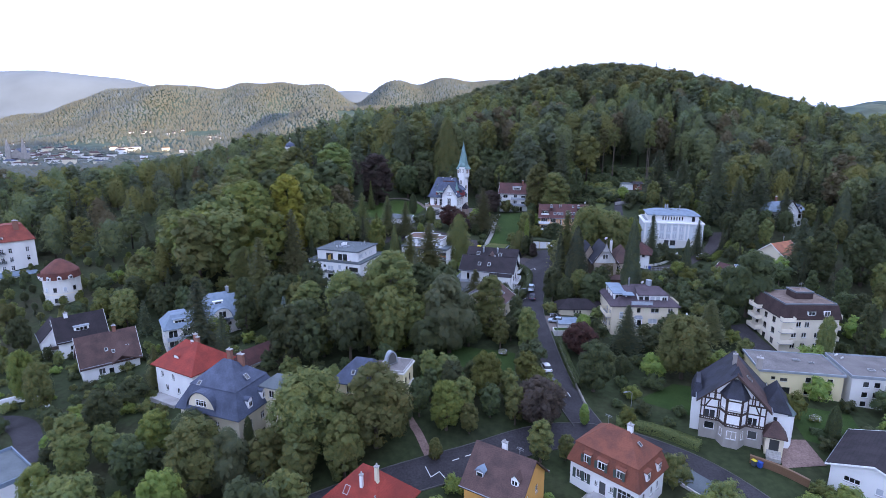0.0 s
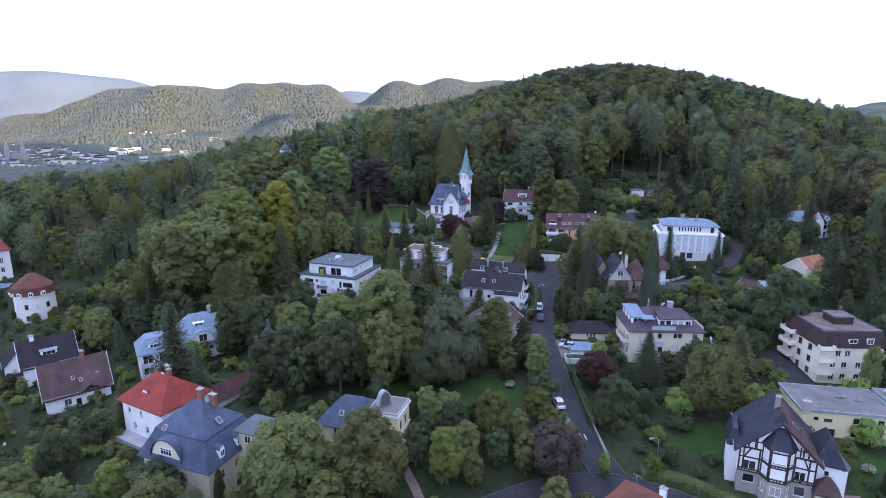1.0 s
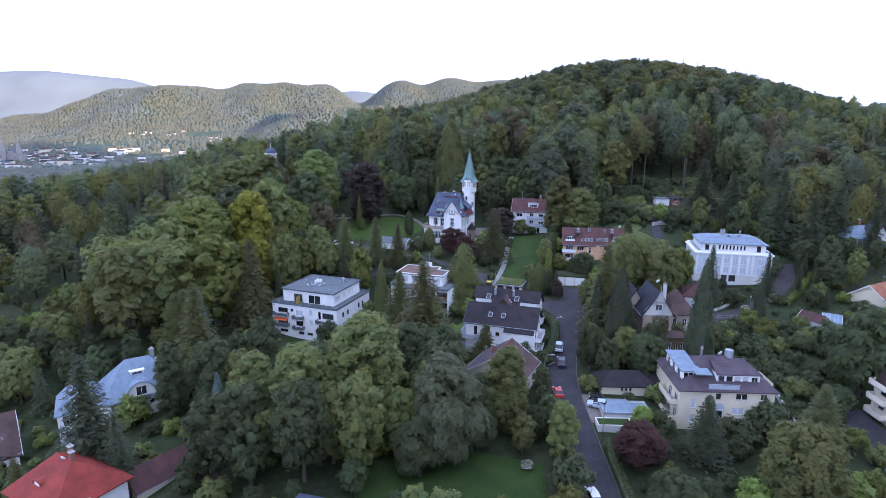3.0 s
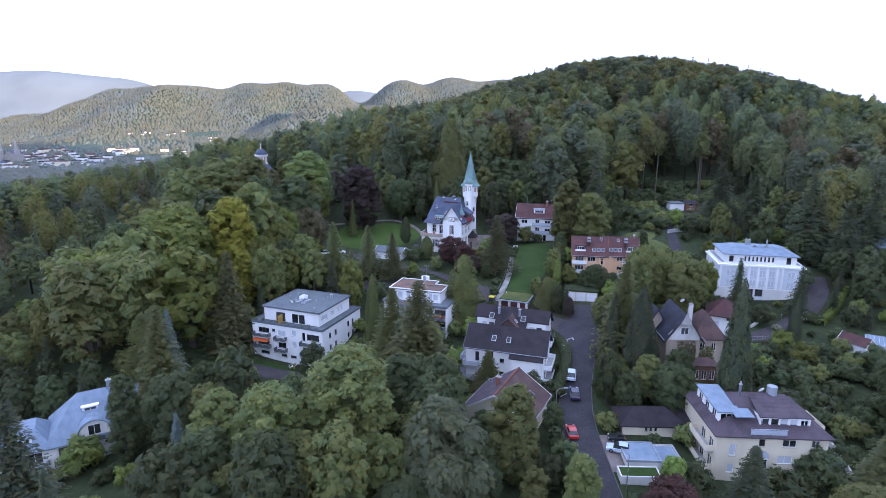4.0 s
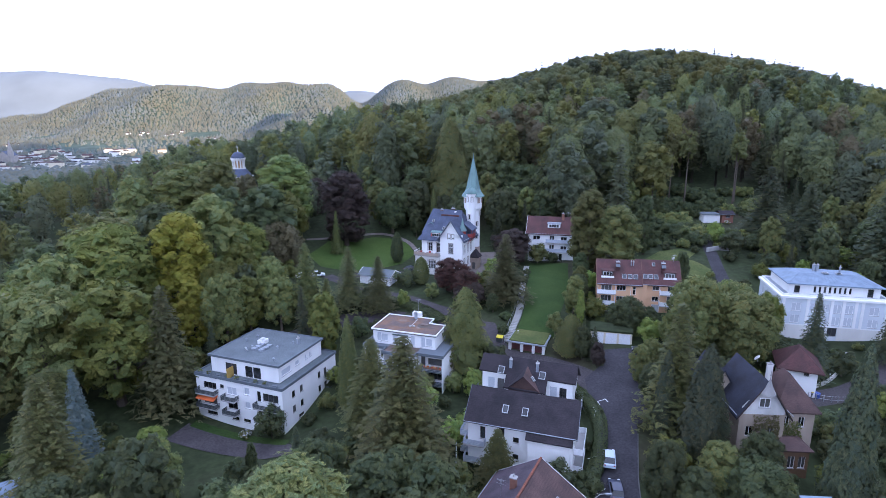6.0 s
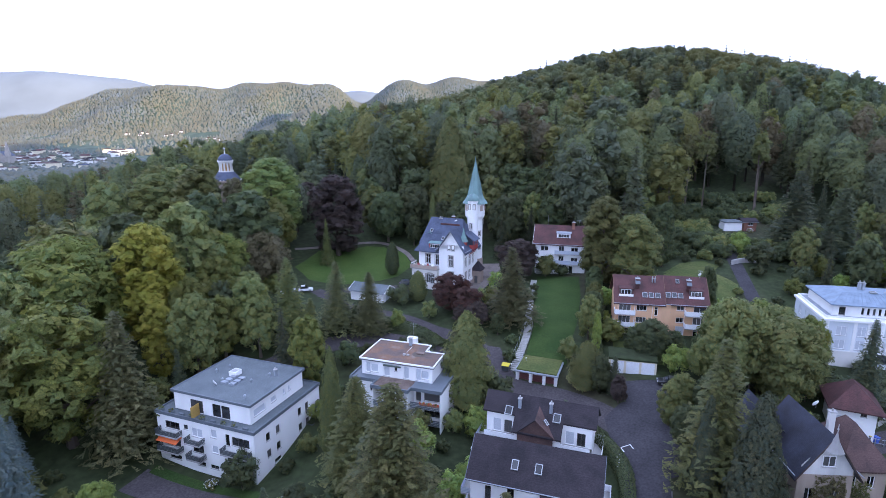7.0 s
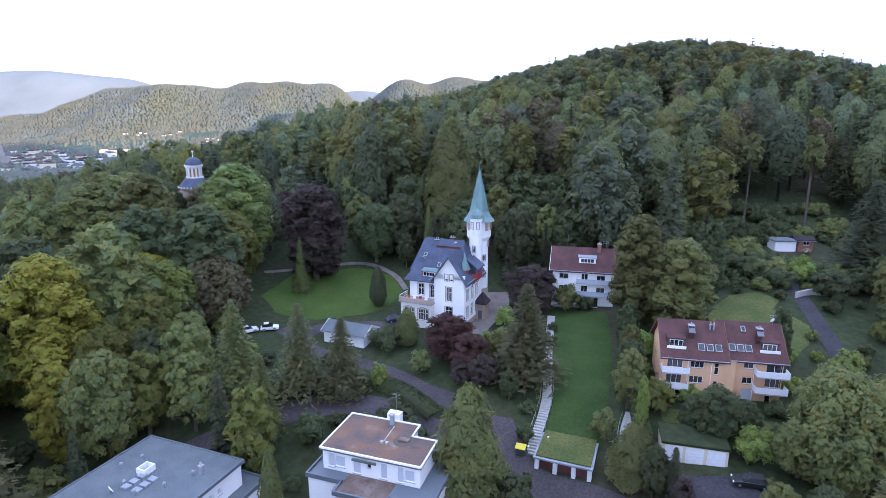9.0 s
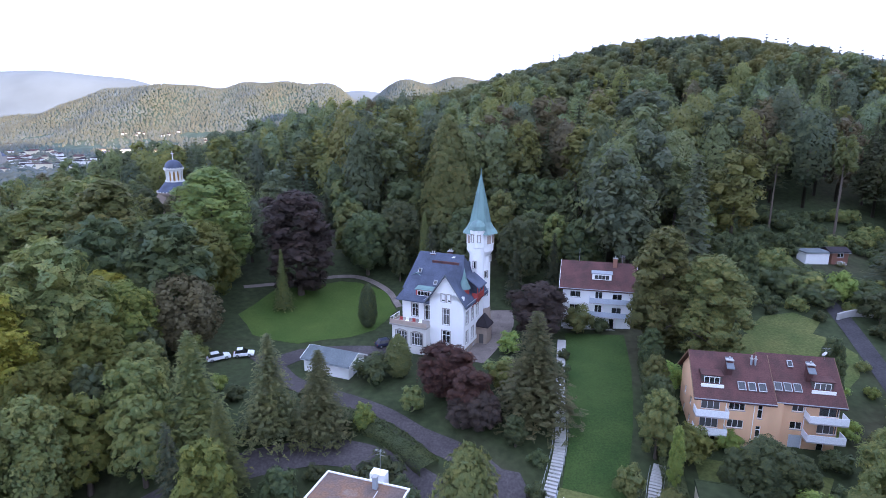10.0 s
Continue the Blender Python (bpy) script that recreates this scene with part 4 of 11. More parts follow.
class Foliage:
    """Leaf clumps and an inner body, gathered as arrays."""

    def __init__(self):
        self.v, self.t, self.n, self.d = [], [], 0, []

    def cards(self, p, normal, size, rng, droop=0.0, long=1.0, soft=None):
        """Pointed clumps at p, facing normal; soft: the way that their bough faces."""
        k = len(p)
        normal = normal / np.linalg.norm(normal, axis=1, keepdims=True)
        face = normal * 0.55 + (normal if soft is None else soft / np.linalg.norm(soft, axis=1, keepdims=True)) * 0.95
        self.d.append(np.repeat(face / np.linalg.norm(face, axis=1, keepdims=True), 3, axis=0))
        ref = rng.normal(size=(k, 3))
        if droop:
            ref = ref * (1 - droop) + np.array([0, 0, -1.0]) * droop
        u = ref - normal * (ref * normal).sum(1, keepdims=True)
        u /= np.linalg.norm(u, axis=1, keepdims=True) + 1e-9
        w = np.cross(normal, u)
        s = size[:, None]
        a = p + u * s * long
        b = p - u * s * 0.55 + w * s * rng.uniform(0.35, 0.75, (k, 1)) - normal * s * 0.15
        c = p - u * s * 0.55 - w * s * rng.uniform(0.35, 0.75, (k, 1)) - normal * s * 0.15
        self.v.append(np.stack([a, b, c], 1).reshape(-1, 3))
        self.t.append(np.arange(3 * k).reshape(-1, 3) + self.n)
        self.n += 3 * k

    def body(self, v, f, centre=None):
        out = v - (v.mean(0) * (1, 1, 0.6) if centre is None else centre)
        self.d.append(out / (np.linalg.norm(out, axis=1, keepdims=True) + 1e-9))
        self.v.append(v)
        self.t.append(f + self.n)
        self.n += len(v)

    def arrays(self):
        return np.concatenate(self.v), np.concatenate(self.t), np.concatenate(self.d)


def crown_round(seed, height, radius, clumps, size, lobes=16, low=0.28, lobe=(0.28, 0.46), droop=0.0, flat=1.0):
    """A crown of overlapping lobes above a bare stem; low: where the crown begins."""
    rng = np.random.default_rng(seed)
    fo, ball = Foliage(), ICO_LOW
    zc, half = height * (1 + low) / 2, height * (1 - low) / 2
    cs, rs = [], []
    for i in range(lobes):
        a = i * 2.39996 + rng.uniform(-0.4, 0.4)
        t = (i + 0.5) / lobes
        z = 1 - 1.86 * t
        ring = math.sqrt(max(0.0, 1 - z * z)) * rng.uniform(0.5, 0.78)
        r = radius * rng.uniform(*lobe) * rng.uniform(0.8, 1.0)
        cs.append((radius * ring * math.cos(a), radius * ring * math.sin(a), zc + z * (half - r * 0.75) * flat))
        rs.append(r)
    cs.append((0, 0, zc - half * 0.1))
    rs.append(min(radius, half) * 0.72)
    cs, rs = np.array(cs), np.array(rs)
    for c, r in zip(cs, rs):
        wob = 1 + rng.uniform(-0.14, 0.14, (len(ball[0]), 1))
        fo.body(c + ball[0] * wob * r * 0.86, ball[1], c)
    k = int(clumps * 1.9)
    pick = rng.choice(len(rs), k, p=rs ** 2 / (rs ** 2).sum())
    d = rng.normal(size=(k, 3))
    d /= np.linalg.norm(d, axis=1, keepdims=True)
    out = cs[pick] - np.array([0, 0, zc - half * 0.35])
    out /= np.linalg.norm(out, axis=1, keepdims=True) + 1e-6
    d = d + out * 0.55
    d /= np.linalg.norm(d, axis=1, keepdims=True)
    p = cs[pick] + d * rs[pick][:, None] * rng.uniform(0.84, 1.28, (k, 1))
    dist = np.linalg.norm(p[:, None, :] - cs[None], axis=2) / rs[None]
    keep = np.flatnonzero(dist.min(1) > 0.8)[:clumps]
    p, d, out = p[keep], d[keep], out[pick][keep] if len(out) == len(cs) else out[keep]
    normal = d + rng.normal(size=d.shape) * 0.30 + np.array([0, 0, 0.30])
    fo.cards(p, normal, size * rng.uniform(0.55, 1.35, len(p)), rng, droop, 1.0, d * 0.8 + out * 0.5 + np.array([0, 0, 0.35]))
    return fo


def crown_spun(seed, height, clumps, size, profile, lump=0.18, low=0.05, droop=0.5, sides=11, rings=12, long=1.2, spiky=0.0):
    """A crown round an axis: profile(t) is its half width at t from foot to tip."""
    rng = np.random.default_rng(seed)
    fo = Foliage()
    ts = np.linspace(0, 1, rings)
    ph = rng.uniform(0, 6.28, 6)

    def wave(t, a):
        return 1 + lump * (np.sin(3 * a + ph[0] + 9 * t) * 0.5 + np.sin(5 * a + ph[1] - 17 * t) * 0.35 + np.sin(2 * a + ph[2] + 31 * t) * 0.35)
    body = []
    for t in ts:
        for i in range(sides):
            a = 2 * math.pi * i / sides
            r = max(0.02, profile(t)) * wave(t, a) * 0.80
            body.append((r * math.cos(a), r * math.sin(a), height * (low + (1 - low) * t * 0.985)))
    f = []
    for j in range(rings - 1):
        for i in range(sides):
            a, b = j * sides + i, j * sides + (i + 1) % sides
            f += [(a, b, b + sides), (a, b + sides, a + sides)]
    f += [(0, i + 1, i) for i in range(1, sides - 1)]
    fo.body(np.array(body), np.array(f))
    tt = np.linspace(0, 1, 200)
    wts = np.array([max(0.03, profile(t)) for t in tt])
    t = np.clip(rng.choice(tt, clumps, p=wts / wts.sum()) + rng.uniform(-0.004, 0.004, clumps), 0, 1)
    a = rng.uniform(0, 6.283, clumps)
    r = np.array([max(0.02, profile(k)) for k in t]) * wave(t, a) * rng.uniform(0.80, 1.10 + spiky, clumps)
    p = np.stack([r * np.cos(a), r * np.sin(a), height * (low + (1 - low) * t)], 1)
    normal = np.stack([np.cos(a), np.sin(a), np.full(clumps, 0.45)], 1) + rng.normal(size=(clumps, 3)) * 0.3
    fo.cards(p, normal, size * rng.uniform(0.6, 1.3, clumps) * (0.55 + 0.45 * np.minimum(1, r / (wts.max() * 0.6))), rng, droop, long, np.stack([np.cos(a), np.sin(a), np.full(clumps, 0.4)], 1))
    return fo


def crown_spruce(seed, height, radius, tiers, size, low=0.08, per=11):
    """Whorls of drooping boughs on a straight stem, each bough a few pointed sprays."""
    rng = np.random.default_rng(seed)
    fo = Foliage()
    core = np.array([(radius * 0.42 * (1 - t) * math.cos(a), radius * 0.42 * (1 - t) * math.sin(a), height * (low + (0.98 - low) * t)) for t in (0, 0.4, 0.98) for a in np.linspace(0, 2 * math.pi, 8)[:-1]])
    f = [(j * 7 + i, j * 7 + (i + 1) % 7, (j + 1) * 7 + (i + 1) % 7) for j in (0, 1) for i in range(7)] + [(j * 7 + i, (j + 1) * 7 + (i + 1) % 7, (j + 1) * 7 + i) for j in (0, 1) for i in range(7)]
    fo.body(core, np.array(f))
    P, N, S = [], [], []
    for k in range(tiers):
        t = k / tiers
        r = radius * (1 - t) ** 0.85 * rng.uniform(0.8, 1.12) + 0.25
        z = height * (low + (1 - low) * t)
        n = max(5, int(per * (1 - 0.5 * t)))
        for i in range(n):
            a = 2 * math.pi * (i + rng.uniform(-0.3, 0.3)) / n + k * 0.7
            rr = r * rng.uniform(0.75, 1.15)
            for s, w in ((0.45, 1.0), (0.75, 0.95), (1.0, 0.75)):
                sag = -rr * 0.30 * s * s + rr * 0.05
                side = rng.uniform(-0.22, 0.22)
                P.append((rr * s * math.cos(a + side), rr * s * math.sin(a + side), z + sag))
                N.append((0.45 * math.cos(a) + rng.normal() * 0.22, 0.45 * math.sin(a) + rng.normal() * 0.22, 1.0))
                S.append(size * w * (0.45 + 0.55 * (1 - t)) * rng.uniform(0.8, 1.25))
    P, N, S = np.array(P), np.array(N), np.array(S)
    fo.cards(P, N, S, rng, 0.35, 1.35)
    return fo


def cone_profile(r, power=0.8, belly=0.12):
    return lambda t: r * ((1 - t) ** power) * min(1.0, 0.55 + t / belly * 0.45)


def egg_profile(r, peak=0.4):
    return lambda t: r * (math.sin(math.pi * min(1, t / (2 * peak))) ** 0.6 if t < peak else max(0.0, 1 - ((t - peak) / (1 - peak)) ** 2.2) ** 0.62)


def trunk_geo(height, r, seed, limbs=5, reach=3.0, start=0.25):
    """A tapered stem with a few rising limbs."""
    rng = random.Random(seed)
    g = Geo()
    rings, x, y = [], 0.0, 0.0
    for k in range(5):
        t = k / 4
        rr = r * (1.25 if k == 0 else 1 - 0.7 * t)
        rings.append([(x + rr * math.cos(i * 1.0472), y + rr * math.sin(i * 1.0472), -0.6 + (height + 0.6) * t) for i in range(6)])
        x, y = x + rng.uniform(-0.15, 0.15), y + rng.uniform(-0.15, 0.15)
    g.loft(rings)
    for i in range(limbs):
        a = i * 2.4 + rng.uniform(-0.3, 0.3)
        z = height * (start + 0.5 * i / max(1, limbs))
        b = Vector((reach * math.cos(a), reach * math.sin(a), z + reach * 0.9))
        g.rod((0, 0, z), b, r * 0.28, 4)
    return g


PROTO = {}


def tree_kind(kind, fo, material, trunk, label, category="tree"):
    v, t, d = fo.arrays()
    crown = array_mesh("crown", v, [t], [material], None, d)
    PROTO[kind] = (crown, trunk.mesh("trunk", M_BARK) if trunk else None, label, category)


def recolour(kind, base, material, label):
    crown, trunk, _, cat = PROTO[base]
    c = crown.copy()
    c.materials[0] = material
    PROTO[kind] = (c, trunk, label, cat)


# broad crowns: 16 m high at scale 1
for _n, (_s, _r, _lob, _lo) in enumerate(((11, 5.6, 18, 0.06), (12, 6.4, 22, 0.10), (13, 4.8, 15, 0.04))):
    tree_kind(f"broad{_n}", crown_round(_s, 16, _r, 5200, 0.42, _lob * 3, _lo, (0.15, 0.30)), L_GREEN, trunk_geo(11, 0.42, _s, 5, 3.0), "leafy broad-crowned mid-green garden tree")
    recolour(f"dark{_n}", f"broad{_n}", L_DARK, "dense dark-green broad-crowned tree")
    recolour(f"yellow{_n}", f"broad{_n}", L_YELLOW, "broad tree with yellowing leaves")
    recolour(f"lime{_n}", f"broad{_n}", L_LIME, "light-green leafy garden tree")
    recolour(f"copper{_n}", f"broad{_n}", L_COPPER, "copper beech with dark purple-brown leaves")
    recolour(f"rust{_n}", f"broad{_n}", L_WOODRUST, "broad tree with brownish olive leaves")
    recolour(f"gold{_n}", f"broad{_n}", L_GOLD, "broad tree with golden autumn leaves")
    recolour(f"tawny{_n}", f"broad{_n}", L_TAWNY, "broad tree with tawny olive leaves")
    recolour(f"red{_n}", f"broad{_n}", L_RED, "small tree with dark red leaves")
# tall crowns: 22 m
for _n, (_s, _r) in enumerate(((21, 4.6), (22, 5.4))):
    tree_kind(f"tall{_n}", crown_round(_s, 22, _r, 5600, 0.46, 64, 0.01, (0.16, 0.32), flat=1.04), L_DARK, trunk_geo(15, 0.45, _s, 5, 2.6), "tall slender dark-green leafy tree")
    recolour(f"tallgreen{_n}", f"tall{_n}", L_GREEN, "tall full-crowned mid-green leafy tree")
    recolour(f"tallyellow{_n}", f"tall{_n}", L_YELLOW, "tall tree turning yellow")
    recolour(f"tallcopper{_n}", f"tall{_n}", L_COPPER, "tall copper beech with purple-brown leaves")
    recolour(f"tallgold{_n}", f"tall{_n}", L_GOLD, "tall tree with golden autumn leaves")
    recolour(f"talltawny{_n}", f"tall{_n}", L_TAWNY, "tall tree with tawny olive leaves")
    recolour(f"tallfresh{_n}", f"tall{_n}", L_FRESH, "tall fresh-green leafy tree")
    recolour(f"talllime{_n}", f"tall{_n}", L_LIME, "tall light-green leafy tree")
tree_kind("weeping", crown_round(31, 14, 4.6, 5200, 0.50, 16, 0.06, droop=0.85), L_GREY, trunk_geo(10, 0.35, 31, 4, 2.4), "weeping tree with hanging grey-green boughs")
recolour("weepdark", "weeping", L_DARK, "dark weeping tree with hanging boughs")
# conifers: 18 m
for _n, (_s, _r) in enumerate(((41, 4.2), (42, 3.5))):
    tree_kind(f"spruce{_n}", crown_spruce(_s, 18, _r, 42, 0.78, per=17), L_NEEDLE, trunk_geo(16, 0.28, _s, 0), "dark spruce with drooping boughs")
    recolour(f"cedar{_n}", f"spruce{_n}", L_OLIVE, "olive-green conifer with hanging boughs")
    recolour(f"greyspruce{_n}", f"spruce{_n}", L_PALENEEDLE, "grey-green spruce with dense drooping boughs")
    recolour(f"bluespruce{_n}", f"spruce{_n}", L_BLUE, "blue-grey spruce on a slope")
tree_kind("thuja", crown_spun(51, 10, 2600, 0.32, egg_profile(1.75, 0.3), 0.10, 0.0), L_OLIVE, trunk_geo(4, 0.2, 51, 0), "dense narrow olive-green thuja tree")
recolour("thujadark", "thuja", L_DARK, "dense narrow dark-green thuja tree")
tree_kind("sequoia", crown_spun(52, 30, 6500, 0.60, cone_profile(5.4, 0.5), 0.2, 0.02), L_NEEDLE, trunk_geo(26, 0.8, 52, 0), "very tall giant sequoia with a dense dark cone")
recolour("sequoiagreen", "sequoia", L_GREEN, "very tall dense dark-green conifer")
tree_kind("cypress", crown_spun(53, 18, 6000, 0.36, cone_profile(3.3, 0.6), 0.16, 0.02), L_OLIVE, trunk_geo(14, 0.35, 53, 0), "broad olive-green cypress down to the ground")
tree_kind("cypressgreen", crown_spun(54, 18, 6800, 0.40, cone_profile(3.5, 0.48), 0.24, 0.0, 0.6, spiky=0.25), L_GREEN, trunk_geo(14, 0.35, 54, 0), "broad light-green cypress with upturned flame-like sprays")
recolour("cypressdark", "cypress", L_NEEDLE, "broad dark cypress down to the ground")
# shrubs: 3 m
tree_kind("shrub", crown_round(61, 3.0, 1.9, 300, 0.36, 9, 0.0), L_GREEN, None, "rounded mid-green leafy garden shrub", "shrub")
recolour("shrubdark", "shrub", L_DARK, "rounded dark-green garden shrub")
recolour("shrublime", "shrub", L_LIME, "rounded light-green garden shrub")
recolour("shrubred", "shrub", L_RED, "rounded dark red garden shrub")
HEIGHTS = {"broad": 16, "dark": 16, "yellow": 16, "lime": 16, "copper": 16, "rust": 16, "red": 16, "tall": 22, "tallgreen": 22, "tallyellow": 22, "tallcopper": 22, "talllime": 22, "gold": 16, "tawny": 16, "tallgold": 22, "tallfresh": 22, "talltawny": 22, "cypressgreen": 18,
           "weeping": 14, "weepdark": 14, "spruce": 18, "cedar": 18, "bluespruce": 18, "greyspruce": 18, "thuja": 10, "thujadark": 10, "sequoia": 30, "sequoiagreen": 30, "cypress": 18, "cypressdark": 18,
           "shrub": 3, "shrubdark": 3, "shrublime": 3, "shrubred": 3}
NAMES = {"spruce": "spruce_tree", "cedar": "conifer_tree", "bluespruce": "spruce_tree", "greyspruce": "spruce_tree", "thuja": "thuja_tree", "thujadark": "thuja_tree", "sequoia": "sequoia_tree", "sequoiagreen": "conifer_tree", "cypress": "cypress_tree",
         "cypressdark": "cypress_tree", "cypressgreen": "cypress_tree", "copper": "beech_tree", "tallcopper": "beech_tree", "weeping": "weeping_tree", "weepdark": "weeping_tree", "shrub": "shrub", "shrubdark": "shrub", "shrublime": "shrub", "shrubred": "shrub"}
_spin = random.Random(77)
PLANTED = []


def plant(kind, x, y, height, wide=1.0, group=""):
    """A tree of that kind and height, rooted in the ground; wide stretches its crown sideways."""
    stem = kind.rstrip("0123456789")
    crown, trunk, label, category = PROTO[kind]
    s = height / HEIGHTS[stem]
    root = thing(NAMES.get(stem, "tree"), label, category, pose(x, y, surface(x, y) - 0.05, 0, 0, _spin.uniform(0, 360)), group)
    root.scale = (s * wide, s * wide, s)
    part("crown", crown, None, root)
    if trunk:
        part("trunk", trunk, None, root)
    PLANTED.append((x, y, height * 0.3 * wide))
    return root

# ---- houses on the slope ----
def tower_villa():
    h = House("villa", "white castle-like villa with slate roofs and a green-spired round tower", -6.3, 236.4, 29.5, -23.0, "villa")
    # high sandstone foot, white walls, steep slate roofs
    h.block(0, 0, 13.2, 10.5, -2.0, 1.5, M_SAND, {"f": [(10.0, 2.3, 0.9, 0.8, "stone", 2, 1)], "r": grid((2, 4.6, 7.2), (2.3,), 0.8, 0.7, "stone")}, name="plinth")
    tall = [(9.8, 0.8, 1.5, 2.3, "stone", 2, 2), (9.8, 4.3, 1.2, 2.9, "stone", 2, 2), (9.25, 8.5, 0.62, 1.35, "stone", 1, 1), (10.35, 8.5, 0.62, 1.35, "stone", 1, 1)]
    h.block(6.6, -0.3, 6.6, 9.8, 1.5, 10.4, M_WHITE, {"f": [(x - 6.6, z, w, hh, s, c, r) for x, z, w, hh, s, c, r in tall],
            "r": grid((1.6, 4.2, 6.6), (0.8, 4.4), 0.95, 2.2, "stone", 2, 2)}, gable="v", peak=15.0)
    h.block(0, 1.7, 6.6, 8.8, 1.5, 9.2, M_WHITE, {"f": [(2.6, 4.2, 1.25, 2.4, "stone", 2, 2), (5.3, 3.9, 1.3, 2.7, "stone", 2, 2)], "l": grid((2.5, 5.5), (1.0, 4.4), 1.1, 2.2, "stone", 2, 2)})
    h.block(-0.4, -1.7, 7.0, 3.4, -2.0, 4.9, M_OFFWHITE, {"f": [(1.9, 3.5, 2.2, 2.3, "stone", 4, 2), (5.1, 3.5, 2.2, 2.3, "stone", 4, 2)]}, name="terrace_block", label="cream stone terrace block with two wide arched windows")
    for u in (1.5, 4.7):
        g = Geo()
        arc = [(1.3 * math.cos(a), 0.72 * math.sin(a)) for a in np.linspace(0, math.pi, 11)]
        inner = [(1.08 * math.cos(a), 0.55 * math.sin(a)) for a in np.linspace(0, math.pi, 11)]
        for p, q, s, t in zip(arc, arc[1:], inner, inner[1:]):
            g.face((u + p[0], -1.78, 3.55 + p[1]), (u + s[0], -1.78, 3.55 + s[1]), (u + t[0], -1.78, 3.55 + t[1]), (u + q[0], -1.78, 3.55 + q[1]))
            g.face((u + p[0], -1.78, 3.55 + p[1]), (u + q[0], -1.78, 3.55 + q[1]), (u + q[0], -1.68, 3.55 + q[1]), (u + p[0], -1.68, 3.55 + p[1]))
        h.part("arch_surround", g, M_GREYSTONE, merge=False)
    g = Geo()
    g.box(-0.75, -2.05, 4.9, 6.75, 1.7, 5.2)
    ter = h.part("terrace", g, M_GREYSTONE, "stone balcony with balustrade and red garden furniture")
    g = Geo()
    g.box(-0.7, -2.0, 5.204, 6.7, -1.8, 5.95)
    g.box(-0.7, -1.8, 5.204, -0.5, 1.65, 5.5)
    part("parapet", g, M_SAND, ter)
    g = Geo()
    for k in range(8):
        g.rod((-0.6, -1.7 + k * 0.47, 5.5), (-0.6, -1.7 + k * 0.47, 6.25), 0.03, 4)
    g.rod((-0.6, -1.8, 6.25), (-0.6, 1.65, 6.25), 0.05, 4)
    part("railing", g, M_FRAME, ter, merge=False)
    for k, (u, v) in enumerate(((1.0, -0.9), (2.3, -1.0), (3.6, -0.9), (4.9, -0.9))):
        g = Geo()
        g.box(u - 0.3, v - 0.3, 5.6, u + 0.3, v + 0.3, 5.68)
        for du in (-0.25, 0.25):
            for dv in (-0.25, 0.25):
                g.box(u + du - 0.03, v + dv - 0.03, 5.2, u + du + 0.03, v + dv + 0.03, 5.6)
        g.box(u - 0.3, v + 0.25, 5.68, u + 0.3, v + 0.31, 6.2)
        part("garden_chair", g, M_REDWOOD if k % 2 == 0 else M_FRAME, ter)
    # roofs: front gable, lower left slope, high main hip
    h.gable(6.6, -0.3, 6.6, 9.8, 10.4, 15.0, M_SLATE, "v", 0.75, verge=M_DARKEDGE, name="gable_roof")
    g = Geo()
    g.slab([(-0.9, 0.7, 9.0), (6.9, 0.7, 9.0), (6.9, 4.6, 13.0), (1.4, 4.6, 13.0)], 0.2)
    g.slab([(-0.9, 11.0, 9.0), (-0.9, 0.7, 9.0), (1.4, 4.6, 13.0), (1.4, 8.6, 13.0)], 0.2)
    h.part("front_roof", g, M_SLATE, merge=False)
    h.hip(-0.2, 3.4, 11.6, 7.6, 10.6, 16.9, M_SLATE, 0.4, 1.3, "u", name="main_roof")
    g = Geo()
    g.box(4.2, 6.0, 14.9, 9.6, 8.2, 15.6)
    h.part("roof_platform", g, M_WINEROOF, "flat brown roof terrace")
    h.dish(8.3, 6.8, 15.6, 0.5)
    h.chimney(3.9, 7.2, 14.0, 16.6, 1.0, 0.7, M_WINEROOF, 2)
    h.chimney(6.8, 8.6, 14.0, 17.0, 0.9, 0.6, M_WINEROOF, 2)
    h.dormer(4.6, 1.6, 9.75, 3.4, 1.25, 3.0, M_REDWOOD, M_COPPER, 0, "shed", 4, 0.6)
    h.dormer(1.6, 4.6, 12.1, 2.4, 0.5, 2.2, M_SLATE, M_COPPER, 0, "gable", 2, 0.6)
    for u, v, z in ((8.9, 4.2, 13.6), (2.6, 4.4, 13.9), (6.3, 3.2, 12.3)):
        h.skylight(u, v - 0.3, z, 0.7, 0.9, 48)
    # little pinnacled dormer on the right slope
    g = Geo()
    ring = [(12.0 + 1.25 * math.cos(a), 2.8 + 1.25 * math.sin(a), 12.0) for a in np.linspace(0, 2 * math.pi, 9)[:-1]]
    mid = [(12.0 + 0.45 * math.cos(a), 2.8 + 0.45 * math.sin(a), 13.6) for a in np.linspace(0, 2 * math.pi, 9)[:-1]]
    tip = [(12.0 + 0.04 * math.cos(a), 2.8 + 0.04 * math.sin(a), 15.6) for a in np.linspace(0, 2 * math.pi, 9)[:-1]]
    g.loft([ring, mid, tip])
    pin = h.part("pinnacle_roof", g, M_COPPER, "small green copper pinnacle", merge=False)
    g = Geo()
    g.tube(12.0, 2.8, 10.3, 12.0, 0.95, sides=8)
    part("pinnacle_wall", g, M_REDWOOD, pin)
    # timber loggia on the right side
    g = Geo()
    g.box(13.2, 3.6, 9.9, 14.3, 6.8, 10.1)
    g.box(14.2, 3.6, 10.1, 14.3, 6.8, 11.0)
    g.box(13.2, 3.6, 10.1, 14.2, 3.7, 11.0)
